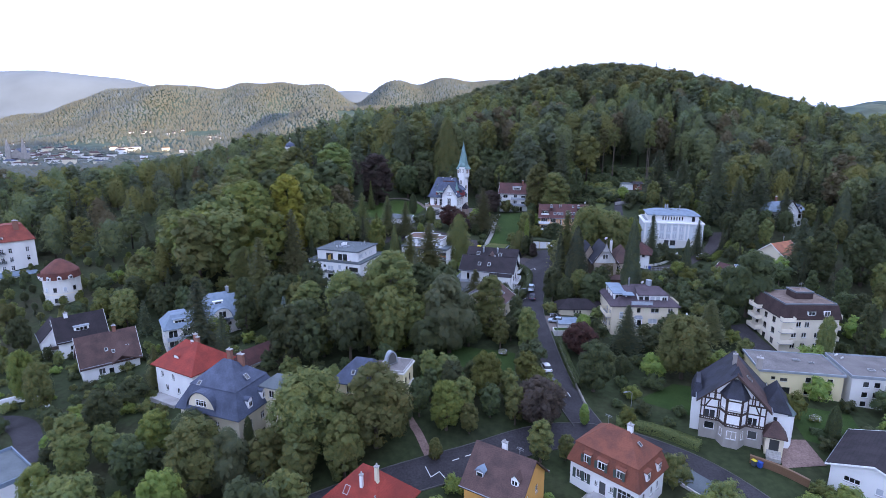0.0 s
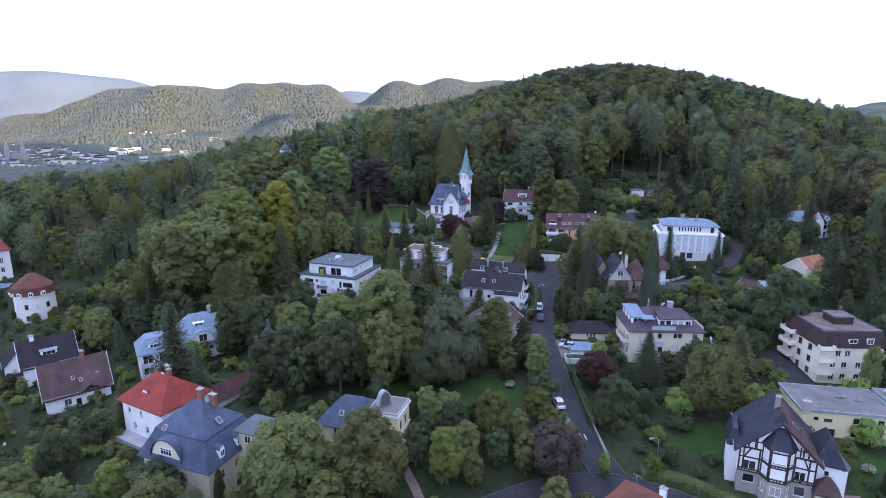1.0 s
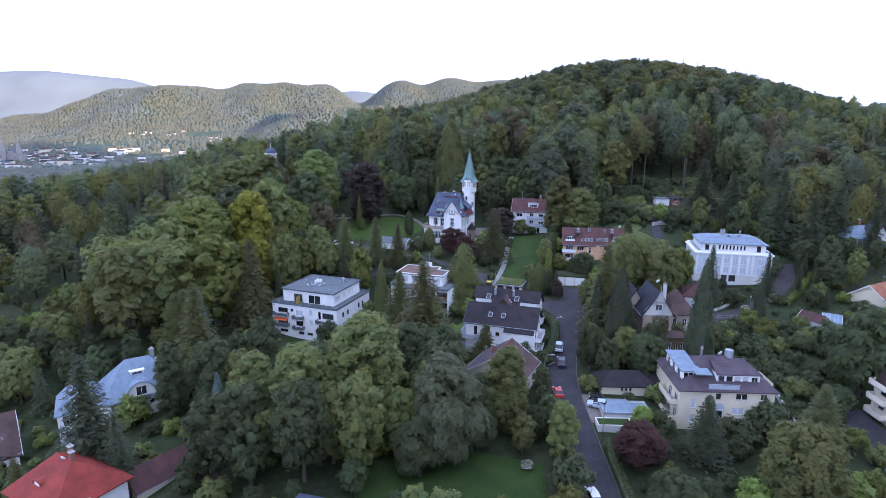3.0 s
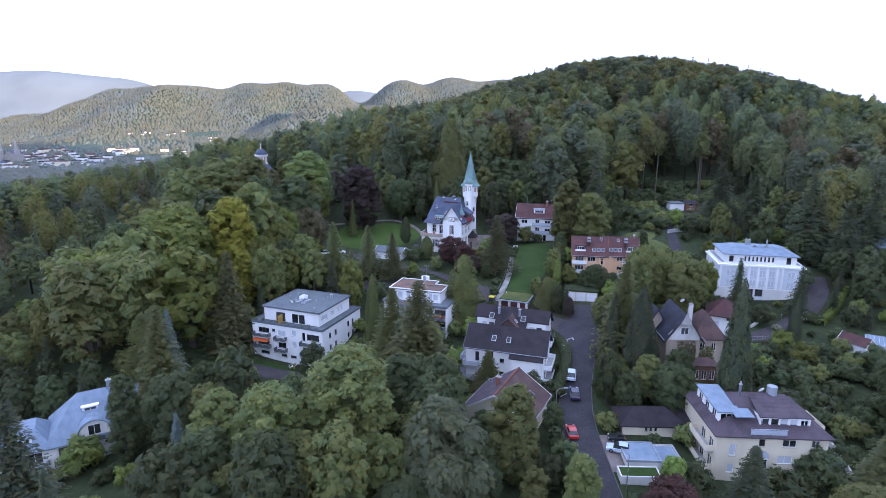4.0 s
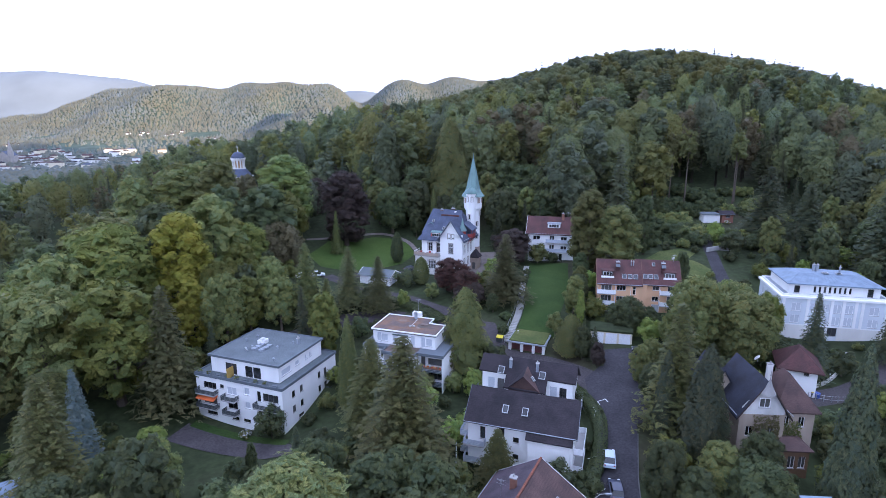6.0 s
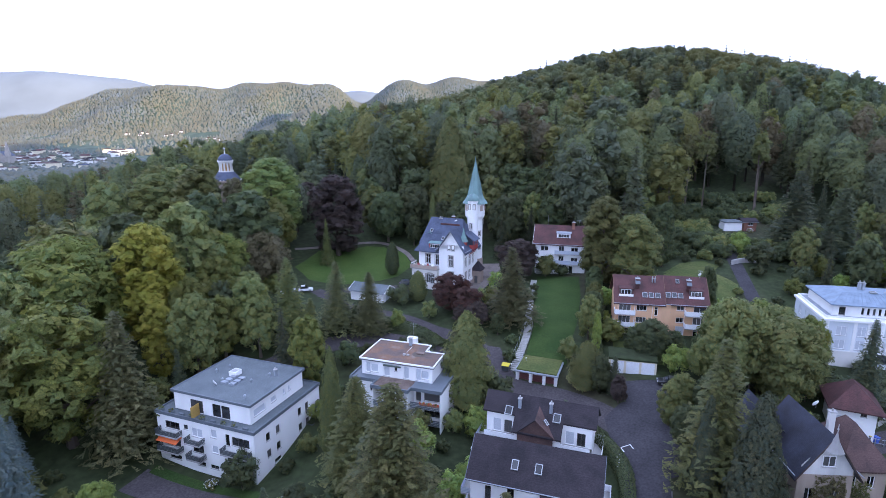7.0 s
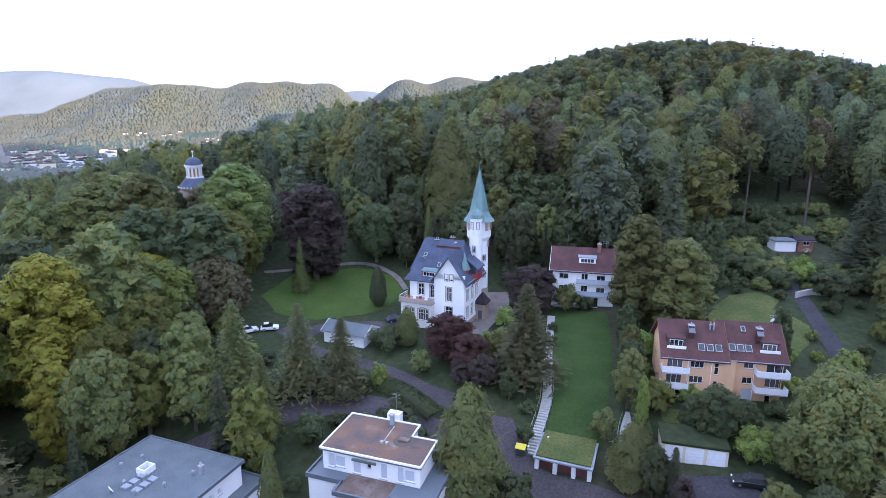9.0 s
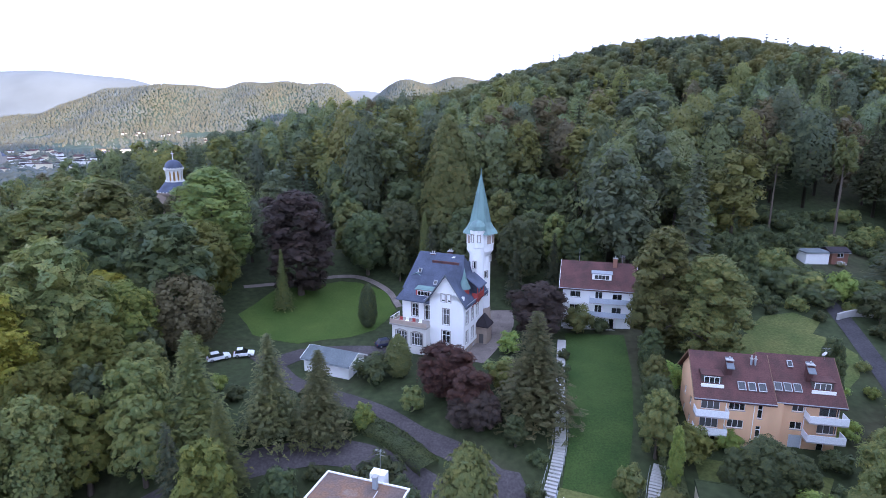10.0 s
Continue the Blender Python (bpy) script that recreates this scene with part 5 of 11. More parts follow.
    for v in (3.65, 5.2, 6.75):
        g.rod((13.2, v, 8.4), (14.25, v, 9.9), 0.08, 4)
        g.box(14.18, v - 0.07, 11.0, 14.3, v + 0.07, 12.2)
    log = h.part("loggia", g, M_REDWOOD, "red timber loggia under the eaves", merge=False)
    g = Geo()
    g.slab([(14.7, 3.2, 12.2), (14.7, 7.2, 12.2), (12.2, 7.2, 14.0), (12.2, 3.2, 14.0)], 0.18)
    part("loggia_roof", g, M_SLATE, log, merge=False)
    # porch
    h.block(13.0, 6.2, 2.2, 2.6, -2.0, 4.0, M_SAND, {"f": [(1.1, 2.2, 0.9, 2.2, "dark", 1, 1)]}, name="porch")
    h.hip(13.0, 6.2, 2.2, 2.6, 4.0, 6.0, M_DARKROOF, 0.3, 0.8, "v", name="porch_roof")
    # round tower: battered stone foot, white shaft, timber gallery, green spire
    tu, tv = 11.4, 12.2
    g = Geo()
    rings = []
    for r, z in ((2.75, -2.5), (2.5, 1.5), (2.15, 5.8)):
        rings.append([(tu + r * math.cos(a), tv + r * math.sin(a), z) for a in np.linspace(0, 2 * math.pi, 21)[:-1]])
    g.loft(rings)
    h.part("tower_foot", g, M_SAND, "battered sandstone foot of the tower")
    g = Geo()
    rings = []
    for r, z in ((2.08, 5.8), (2.0, 16.2), (2.55, 17.1), (2.55, 18.3), (2.62, 18.3), (2.62, 20.6)):
        rings.append([(tu + r * math.cos(a), tv + r * math.sin(a), z) for a in np.linspace(0, 2 * math.pi, 21)[:-1]])
    g.loft(rings)
    shaft = h.part("tower_shaft", g, M_WHITE, merge=False)
    for k in range(12):
        a = 2 * math.pi * k / 12
        g = Geo()
        g.box(-0.42, -0.05, 0, 0.42, 0.06, 1.5)
        part("gallery_panel", g, M_SAND, shaft, at=pose(tu + 2.6 * math.cos(a), tv + 2.6 * math.sin(a), 18.6, 0, 0, math.degrees(a) + 90))
    g = Geo()
    rings = []
    for r, z in ((3.5, 20.5), (2.75, 21.4), (2.1, 22.6), (0.12, 31.2), (0.04, 32.6)):
        rings.append([(tu + r * math.cos(a), tv + r * math.sin(a), z) for a in np.linspace(0, 2 * math.pi, 9)[:-1]])
    g.loft(rings)
    sp = h.part("spire", g, M_COPPER, "tall green copper spire", merge=False)
    for a in np.linspace(0, 2 * math.pi, 9)[:-1]:
        g = Geo()
        g.rod((tu + 2.12 * math.cos(a), tv + 2.12 * math.sin(a), 22.6), (tu + 0.12 * math.cos(a), tv + 0.12 * math.sin(a), 31.2), 0.06, 4)
        part("spire_rib", g, M_COPPER, sp, merge=False)
    # stair turret on the tower's flank
    su, sv = tu + 0.3, tv - 2.2
    g = Geo()
    rings = []
    for r, z in ((1.25, 8.0), (1.3, 18.0), (1.42, 18.1), (1.42, 21.4)):
        rings.append([(su + r * math.cos(a), sv + r * math.sin(a), z) for a in np.linspace(0, 2 * math.pi, 17)[:-1]])
    g.loft(rings)
    tur = h.part("stair_turret", g, M_WHITE, merge=False)
    g = Geo()
    rings = []
    for r, z in ((1.65, 21.4), (1.5, 22.1), (1.0, 22.8), (0.3, 23.2), (0.05, 23.6), (0.03, 25.2)):
        rings.append([(su + r * math.cos(a), sv + r * math.sin(a), z) for a in np.linspace(0, 2 * math.pi, 17)[:-1]])
    g.loft(rings)
    part("turret_dome", g, M_COPPER, tur, merge=False)
    for a, z in ((-90, 14.2), (-60, 19.2), (-110, 19.2), (-20, 10.0)):
        h.window(pose(su + 1.38 * math.cos(radians(a)), sv + 1.38 * math.sin(radians(a)), z, 0, 0, a + 90) @ pose(0, -0.12, 0), 0.42, 1.3, "stone", 1, 1)
    for a, z in ((-35, 12.0), (-35, 8.4), (0, 15.0)):
        h.window(pose(tu + 2.1 * math.cos(radians(a)), tv + 2.1 * math.sin(radians(a)), z, 0, 0, a + 90) @ pose(0, -0.12, 0), 0.5, 1.2, "stone", 1, 1)
    for k in range(6):
        g = Geo()
        g.tube(13.7, -0.6 + k * 1.15, -0.1, 0.4, 0.24, 0.3, 8)
        h.part("flower_pot", g, M_POT)


def tub_plant(seed):
    """A small leafy plant for tubs and boxes."""
    rng = np.random.default_rng(seed)
    d = rng.normal(size=(60, 3))
    d[:, 2] = np.abs(d[:, 2])
    d /= np.linalg.norm(d, axis=1, keepdims=True)
    g = Geo()
    for v, s in zip(d * rng.uniform(0.2, 0.5, (60, 1)), rng.uniform(0.10, 0.2, 60)):
        n = Vector(rng.normal(size=3)).normalized()
        u = n.orthogonal().normalized() * s
        w = n.cross(u)
        p = Vector(v)
        g.face(p + u, p - u * 0.6 + w * 0.6, p - u * 0.6 - w * 0.6)
    return g.mesh("plant", L_GREEN)


def flats_with_penthouse():
    h = House("apartment_house", "white four-storey flats with grey terraces and a flat roof", -45.1, 179.7, 16.4, -19.8, "flats")
    side = grid((3.2, 5.6, 11.5, 13.6), (2.7, 5.6), 0.95, 1.35, "dark", 1, 1)
    front = [(3.2, 6.0, 3.0, 1.3, "dark", 3, 1), (6.0, 6.5, 0.9, 0.8, "dark", 1, 1), (11.6, 3.5, 1.2, 1.3, "blind", 1, 1), (11.6, 6.2, 1.2, 1.4, "blind", 1, 1), (8.2, 5.6, 2.2, 1.5, "blind", 2, 1), (8.2, 2.8, 2.2, 1.5, "dark", 2, 1),
             (3.0, 2.9, 3.2, 1.6, "dark", 3, 1), (14.3, 5.4, 0.8, 2.0, "dark", 1, 1), (16.8, 5.7, 3.3, 1.5, "dark", 3, 1), (14.3, 2.6, 0.8, 2.0, "dark", 1, 1), (16.8, 2.9, 3.3, 1.5, "dark", 3, 1),
             (3.2, 0.6, 2.4, 0.8, "dark", 2, 1), (8.6, 0.6, 1.6, 0.7, "dark", 2, 1), (11.2, 0.6, 1.6, 0.7, "dark", 2, 1), (16.8, 0.5, 1.8, 0.8, "dark", 2, 1)]
    h.block(0, 0, 19.4, 17.5, -1.5, 8.4, M_WHITE, {"f": [(x, z + 1.5, *r) for x, z, *r in front], "r": [(x, z + 1.5, *r) for x, z, *r in side + [(5.2, 0.8, 1.6, 0.7, "dark", 2, 1)]]})
    h.flat(0, 0, 19.4, 17.5, 8.4, M_FELT, M_DARKEDGE, 0.15, 0.25)
    # recess on the front of the penthouse, roof plant
    h.block(2.4, 1.7, 15.2, 13.6, 8.7, 11.9, M_WHITE, {"f": [(4.6, 0.05, 2.6, 2.2, "dark", 2, 1), (8.6, 0.05, 1.7, 2.2, "dark", 1, 1), (10.4, 0.05, 1.7, 2.2, "dark", 1, 1)],
            "r": [(2.2, 0.9, 2.8, 1.2, "blind", 1, 1), (5.6, 1.2, 1.3, 0.9, "blind", 1, 1), (8.4, 1.2, 0.7, 0.9, "blind", 1, 1), (9.8, 1.2, 0.7, 0.9, "blind", 1, 1)]}, name="penthouse_wall")
    h.flat(2.4, 1.7, 15.2, 13.6, 11.9, M_FELT, M_DARKEDGE, 0.35, 0.12, "penthouse_roof")
    g = Geo()
    for a in ((7.6, 8.6, 9.0, 8.75), (7.6, 10.05, 9.0, 10.2), (7.6, 8.75, 7.75, 10.05), (8.85, 8.75, 9.0, 10.05)):
        g.box(a[0], a[1], 12.1, a[2], a[3], 12.9)
    h.part("lift_shaft_head", g, M_WHITE)
    for i in range(3):
        for j in range(2):
            g = Geo()
            u, v = 8.8 + j * 1.7, 6.2 + i * 1.1
            g.box(u - 0.5, v - 0.4, 12.1, u + 0.5, v + 0.4, 12.42)
            h.part("roof_dome_light", g, M_ZINC)
    for u, v in ((4.6, 9.0), (8.0, 6.6), (10.6, 5.8), (12.8, 8.0), (14.2, 11.0), (15.5, 3.2), (5.6, 11.2)):
        g = Geo()
        g.tube(u, v, 12.05, 12.6, 0.14, 0.14, 8)
        g.tube(u, v, 12.6, 12.75, 0.24, 0.12, 8)
        h.part("roof_vent", g, M_ZINC, merge=False)
    h.dish(8.0, 4.8, 12.1, 0.5, 160)
    h.chimney(15.0, 11.5, 12.0, 13.2, 0.4, 0.4, M_ZINC)
    # balconies on the front and the corner
    for u, w, z in ((2.9, 4.4, 5.3), (2.9, 4.4, 2.5), (8.2, 3.0, 4.9), (8.2, 3.0, 2.1), (16.3, 5.0, 4.6), (16.3, 5.0, 2.0)):
        h.balcony(pose(u, -0.004, z), w, 1.3, M_RAILING, False, label="white balcony with dark slatted railing")
    for v, z in ((15.0, 5.0), (15.0, 2.2)):
        h.balcony(pose(19.404, v, z, 0, 0, 90), 3.6, 1.3, M_RAILING, False)
    g = Geo()
    g.slab([(0.8, -0.05, 4.9), (5.0, -0.05, 4.9), (5.0, -1.4, 4.3), (0.8, -1.4, 4.3)], 0.06)
    h.part("awning", g, M_AWNING, "orange cloth awning", merge=False)
    g = Geo()
    g.box(7.5, -0.1, 8.62, 7.62, 1.6, 10.6)
    h.part("privacy_screen", g, plain("bamboo_screen", (0.42, 0.27, 0.07), 0.8))
    for k in range(9):
        g = Geo()
        g.box(0.4 + k * 2.1, 0.15, 8.6, 1.3 + k * 2.1, 0.5, 9.0)
        box = h.part("planter", g, M_DARKEDGE)
        if k % 3 != 2:
            part("plant", shared(("tub", k % 2), lambda: tub_plant(80 + k % 2)), None, box, "", pose(0.85 + k * 2.1, 0.32, 8.95, 0, 0, 40 * k))


def flats_brown_roof():
    h = House("apartment_house", "white flats with a mossy brown flat roof", -14.9, 187.2, 20.3, -17.4, "flats")
    h.block(0.7, 0.5, 16.5, 10.0, -1.5, 7.4, M_WHITE, {"f": [(6.0, 6.0, 0.9, 2.1, "dark", 1, 1), (8.2, 6.2, 1.6, 1.5, "dark", 2, 1), (6.0, 3.2, 0.9, 2.1, "dark", 1, 1), (8.2, 3.4, 1.6, 1.5, "blind", 2, 1),
            (12.0, 6.0, 0.9, 2.1, "dark", 1, 1), (14.4, 6.3, 2.8, 1.4, "dark", 3, 1), (12.0, 3.2, 0.9, 2.1, "dark", 1, 1), (14.4, 3.4, 2.8, 1.4, "dark", 3, 1)],
            "r": grid((3.0, 7.0), (3.0, 6.0), 0.7, 0.9, "dark", 1, 1)})
    h.block(0.7, -0.4, 4.9, 0.896, -1.5, 7.4, M_WHITE, {"f": [(4.0, 7.0, 1.0, 1.1, "dark", 2, 1), (4.2, 4.4, 0.8, 1.9, "blind", 1, 1)]}, faces="frl", name="stair_bay")
    # stepped terrace roofs over the open balconies
    for u0, u1, v0, mat in ((0.7, 5.6, -0.4, M_DARKEDGE), (5.6, 11.9, -2.5, M_BROWNGRAVEL), (11.9, 17.2, -1.3, M_DARKEDGE)):
        g = Geo()
        g.box(u0 - (0.2 if u0 < 1 else 0), v0 - 0.2, 7.404, u1 + (0.2 if u1 > 17 else 0), 10.7, 7.62)
        deck = h.part("terrace_roof", g, mat)
        k = Geo()
        for o, z in ((0.0, 7.62), (0.02, 7.33)):
            k.box(u0 - (0.24 if u0 < 6 else 0) - o, v0 - 0.26 - o, z, u1 + (0.24 if u1 > 11 else 0) + o, v0 - 0.02, z + 0.28)
        if u0 < 1 or u0 == 5.6:
            k.box(u0 - 0.24, v0 - 0.016, 7.33, u0 - 0.02, 10.7 if u0 < 1 else -0.44, 7.9)
        if u1 > 11:
            k.box(u1 + 0.02, v0 - 0.016, 7.33, u1 + 0.24, 10.7 if u1 > 17 else -1.34, 7.9)
        part("parapet", k, M_DARKEDGE, deck)
    # white fins between the balconies, floors and slatted rails
    for u, v in ((5.6, -2.46), (8.6, -2.3), (11.76, -2.46), (17.06, -1.26)):
        g = Geo()
        g.box(u, v, -1.5, u + 0.14, 0.496, 7.33)
        h.part("partition_wall", g, M_WHITE)
    for u0, u1, v in ((5.76, 11.74, -2.5), (11.92, 17.04, -1.3)):
        for z in (1.5, 4.3):
            g = Geo()
            g.box(u0, v, z - 0.2, u1, 0.496, z)
            b = h.part("balcony", g, M_WHITE, "balcony with dark slatted railing")
            for k in range(4):
                g = Geo()
                g.box(u0, v - 0.09, z - 0.12 + k * 0.28, u1, v - 0.03, z + 0.08 + k * 0.28)
                part("slat", g, M_DARKEDGE, b)
            for u in (u0 + 0.1, (u0 + u1) / 2, u1 - 0.1):
                g = Geo()
                g.box(u - 0.03, v - 0.026, z, u + 0.03, v + 0.02, z + 0.95)
                part("rail_post", g, M_METAL, b)
    rng = random.Random(14)
    for k in range(9):
        g, u = Geo(), 13.6 + k * 0.38
        g.box(u, -1.62, 5.0, u + 0.34, -1.42, 5.2)
        box = h.part("flower_box", g, M_POT)
        g = Geo()
        for _ in range(7):
            x, y, z, r = u + rng.uniform(0, 0.34), -1.52 + rng.uniform(-0.14, 0.14), 5.24 + rng.uniform(0, 0.26), rng.uniform(0.07, 0.14)
            g.loft([[(x + r * math.sin(t) * math.cos(p), y + r * math.sin(t) * math.sin(p), z - r * math.cos(t)) for p in np.linspace(0, 2 * math.pi, 6)[:-1]] for t in (0.4, 1.4, 2.6)])
        part("flowers", g, (M_FLOWERRED, M_FLOWERGOLD, M_FLOWERRED, L_GREEN)[k % 4], box, merge=False)
    for u, v, z in ((6.6, -1.2, 4.3), (12.8, -0.6, 1.5), (14.2, -0.7, 1.5), (13.4, -0.6, 4.3)):
        for dx in (0.0, 0.7):
            g = Geo()
            g.box(u + dx, v, z + 0.38, u + dx + 0.45, v + 0.45, z + 0.44)
            g.box(u + dx, v + 0.41, z + 0.44, u + dx + 0.45, v + 0.45, z + 0.9)
            for a, b in ((0.02, 0.02), (0.39, 0.02), (0.02, 0.39), (0.39, 0.39)):
                g.box(u + dx + a, v + b, z, u + dx + a + 0.04, v + b + 0.04, z + 0.38)
            h.part("balcony_chair", g, M_PANEL, "white balcony chair", merge=False)
    # set-back top storey, cut away at one rear corner
    h.block(1.9, 1.3, 13.0, 5.4, 7.624, 10.4, M_WHITE, {"f": [(1.2, 0.4, 0.9, 1.9, "blind", 1, 1), (2.4, 0.6, 1.4, 1.5, "blind", 1, 1), (4.7, 0.2, 1.1, 2.1, "blind", 1, 1), (6.4, 1.3, 0.5, 0.8, "dark", 1, 1), (8.3, 0.2, 1.0, 2.1, "blind", 1, 1), (10.5, 0.2, 0.9, 2.1, "blind", 1, 1), (11.7, 0.6, 1.3, 1.5, "blind", 1, 1)]}, name="penthouse_wall", faces="frb")
    h.block(1.9, 1.3, 9.6, 8.2, 7.624, 10.4, M_WHITE, None, name="penthouse_wall", faces="bl")
    g = Geo()
    g.box(11.15, 6.35, 7.624, 11.5, 9.5, 10.4)
    h.part("penthouse_wall", g, M_WHITE)
    outline = [(1.6, 1.0), (15.2, 1.0), (15.2, 7.0), (11.8, 7.0), (11.8, 9.8), (1.6, 9.8)]
    g = Geo()
    g.slab([(u, v, 10.6) for u, v in outline], 0.2)
    roof = h.part("penthouse_roof", g, M_MOSSROOF, "brown gravel roof stained with moss and rust")
    k = Geo()
    for a, b, c, e in ((1.58, 0.98, 15.22, 1.16), (15.04, 1.16, 15.22, 7.02), (11.64, 6.84, 15.04, 7.02), (11.64, 7.02, 11.82, 9.82), (1.58, 9.64, 11.64, 9.82), (1.58, 1.16, 1.76, 9.64)):
        k.box(a, b, 10.5, c, e, 10.74)
    part("roof_edge", k, M_FRAME, roof, "white metal roof edge")
    k = Geo()
    k.box(1.62, 1.02, 10.28, 15.18, 1.14, 10.5)
    k.box(15.06, 1.16, 10.28, 15.18, 7.0, 10.5)
    part("gutter", k, M_DARKEDGE, roof)
    g = Geo()
    g.box(6.9, 9.86, 9.6, 8.7, 11.0, 11.5)
    h.part("chimney_stack", g, M_WHITE)
    h.chimney(8.1, 8.8, 10.6, 12.0, 0.5, 0.5, M_ZINC, 0)
    h.antenna(8.1, 10.3, 11.5, 3.0)
    g = Geo()
    g.tube(11.0, 5.6, 10.604, 10.64, 1.3, 1.25, 14)
    h.part("roof_drain", g, M_BARK, "dark wet patch round the roof hatch")
    g = Geo()
    g.box(10.4, 5.3, 10.645, 11.8, 6.1, 10.85)
    h.part("roof_hatch", g, M_BROWNGRAVEL)
    for u in (8.4, 9.1):
        g = Geo()
        g.box(u, 4.2, 10.604, u + 0.42, 4.6, 10.86)
        h.part("roof_vent", g, M_CONCRETE)
    g = Geo()
    g.rod((8.6, 8.4, 10.63), (8.7, 4.6, 10.63), 0.03)
    h.part("roof_cable", g, M_PANEL)
    g = Geo()
    g.rod((6.2, 0.86, 9.95), (9.4, 0.86, 9.95), 0.16, 8)
    h.part("rolled_awning", g, M_GREENSHUT)
    g = Geo()
    g.rod((9.9, 1.2, 7.6), (9.9, 1.2, 10.4), 0.05, 6)
    h.part("downpipe", g, M_PANEL)


def twin_house(front):
    x, y, z = (5.4, 161.4, 19.0) if front else (7.8, 174.4, 18.8)
    h = House("apartment_house", "white house with a long anthracite tiled roof", x, y, z, -17.6 if front else -19.6, "flats", "paired houses by the street")
    e, r = 7.6, 10.9
    holes = {"f": [(2.3, 4.6, 0.8, 2.0, "dark", 1, 1), (5.2, 2.6, 0.9, 1.3, "dark", 1, 1), (5.2, 5.4, 0.9, 1.5, "dark", 1, 1), (7.4, 4.8, 0.9, 0.9, "dark", 1, 1), (7.4, 2.0, 0.9, 0.9, "dark", 1, 1)] if front else [(1.8, 5.0, 1.4, 1.8, "dark", 2, 1), (12.5, 5.2, 1.2, 1.4, "dark", 2, 1)],
             "r": grid((2.2, 5.8), (1.4, 4.2), 1.6, 1.9, "dark", 2, 1)}
    walls = {k: [(a, b + 2.0, *c) for a, b, *c in v] for k, v in holes.items()}
    if front:
        h.block(0, 0, 15.8, 8.4, -2.0, e, M_WHITE, walls, gable="u", peak=r)
        h.gable(0, 0, 15.8, 8.4, e, r, M_DARKROOF, "u", 0.55, verge=M_DARKEDGE)
    else:
        # the front slope is cut back over two roof terraces
        h.block(0, 0, 15.8, 8.4, -2.0, 5.6, M_WHITE, {"r": walls["r"][:2]})
        g = Geo()
        g.box(0.36, 0.36, 5.42, 15.44, 8.04, 5.58)
        h.part("terrace_floor", g, M_CONCRETE)
        k = (r - e) / 4.2
        for u in (0.0, 15.45):
            g = Geo()
            out = [(1.7, 5.604), (8.4, 5.604), (8.4, e), (4.2, r), (1.7, e + 1.7 * k)]
            g.loft([[(u, v, z) for v, z in out], [(u + 0.35, v, z) for v, z in out]])
            h.part("gable_wall", g, M_WHITE)
        for u0, w in ((0.36, 4.3), (11.4, 4.04)):
            h.block(u0, 1.7, w, 0.3, 5.604, 8.7, M_WHITE, {"f": [(w * 0.3, 0.1, 1.3, 2.1, "blind", 1, 1), (w * 0.7, 0.1, 1.2, 2.1, "dark", 2, 1)]}, thick=0.12, name="terrace_wall")
            g = Geo()
            g.box(u0 - 0.3, 0.02, 5.604, u0 + w + 0.2, 0.1, 6.5)
            h.part("terrace_railing", g, M_PANEL)
        h.block(4.7, 0, 6.6, 1.6, 5.604, e, M_WHITE, name="middle_wall")
        g = Geo()
        lo, hi, th = e - 0.55 * k, e + 1.5 * k, 0.22
        g.slab([(4.4, -0.55, lo + th), (11.6, -0.55, lo + th), (11.6, 1.5, hi + th), (16.35, 1.5, hi + th), (16.35, 4.2, r + th), (-0.55, 4.2, r + th), (-0.55, 1.5, hi + th), (4.4, 1.5, hi + th)], th)
        g.slab([(-0.55, 4.2, r + th), (16.35, 4.2, r + th), (16.35, 8.95, lo + th), (-0.55, 8.95, lo + th)], th)
        h.part("roof", g, M_DARKROOF, merge=False)
    if front:
        h.block(9.4, -1.0, 6.0, 1.2, -2.0, 6.6, M_WHITE, name="stair_bay")
        g = Geo()
        g.slab([(9.0, -1.4, 6.55), (15.8, -1.4, 6.55), (15.8, 0.3, 7.9), (9.0, 0.3, 7.9)], 0.15)
        h.part("bay_roof", g, M_DARKROOF, merge=False)
        h.skylight(5.4, 1.6, 9.2, 0.9, 1.3, 38)
        h.skylight(8.4, 1.6, 9.2, 0.9, 1.3, 38)
    else:
        g = Geo()
        g.slab([(5.0, -0.6, 7.3), (7.8, -0.6, 9.9), (7.8, 3.4, 10.3)], 0.15)
        h.part("cross_gable_roof", g, M_DARKROOF, merge=False)
        g = Geo()
        g.slab([(7.8, -0.6, 9.9), (10.8, -0.6, 7.3), (7.8, 3.4, 10.3)], 0.15)
        h.part("cross_gable_roof", g, M_BROWNROOF, "brown tiled slope of the cross gable", merge=False)
        h.block(5.2, -0.4, 5.2, 0.8, 5.0, 7.4, M_BROWNROOF, name="cross_gable", label="brown tile-hung cross gable", gable="v", peak=9.7)
        h.skylight(3.4, 1.8, 9.4, 1.1, 1.4, 38)
        h.skylight(10.6, 1.9, 9.4, 1.1, 1.4, 38)
        for u in (4.9, 9.6):
            h.chimney(u, 2.6, 9.0, 11.2, 0.45, 0.45, M_ZINC)
        h.skylight(9.2, 0.8, 9.05, 0.5, 0.9, 42, 60)
    for z in (1.2, 4.0):
        h.balcony(pose(15.804, 4.2, z, 0, 0, 90), 6.4, 1.4, M_PANEL, True, label="white balcony")
        h.balcony(pose(-0.004, 4.0, z, 0, 0, 270), 6.0, 1.6, M_BLUEPANEL, False)
        h.balcony(pose(1.2, -0.004, z), 3.2, 1.4, M_BLUEPANEL, False)
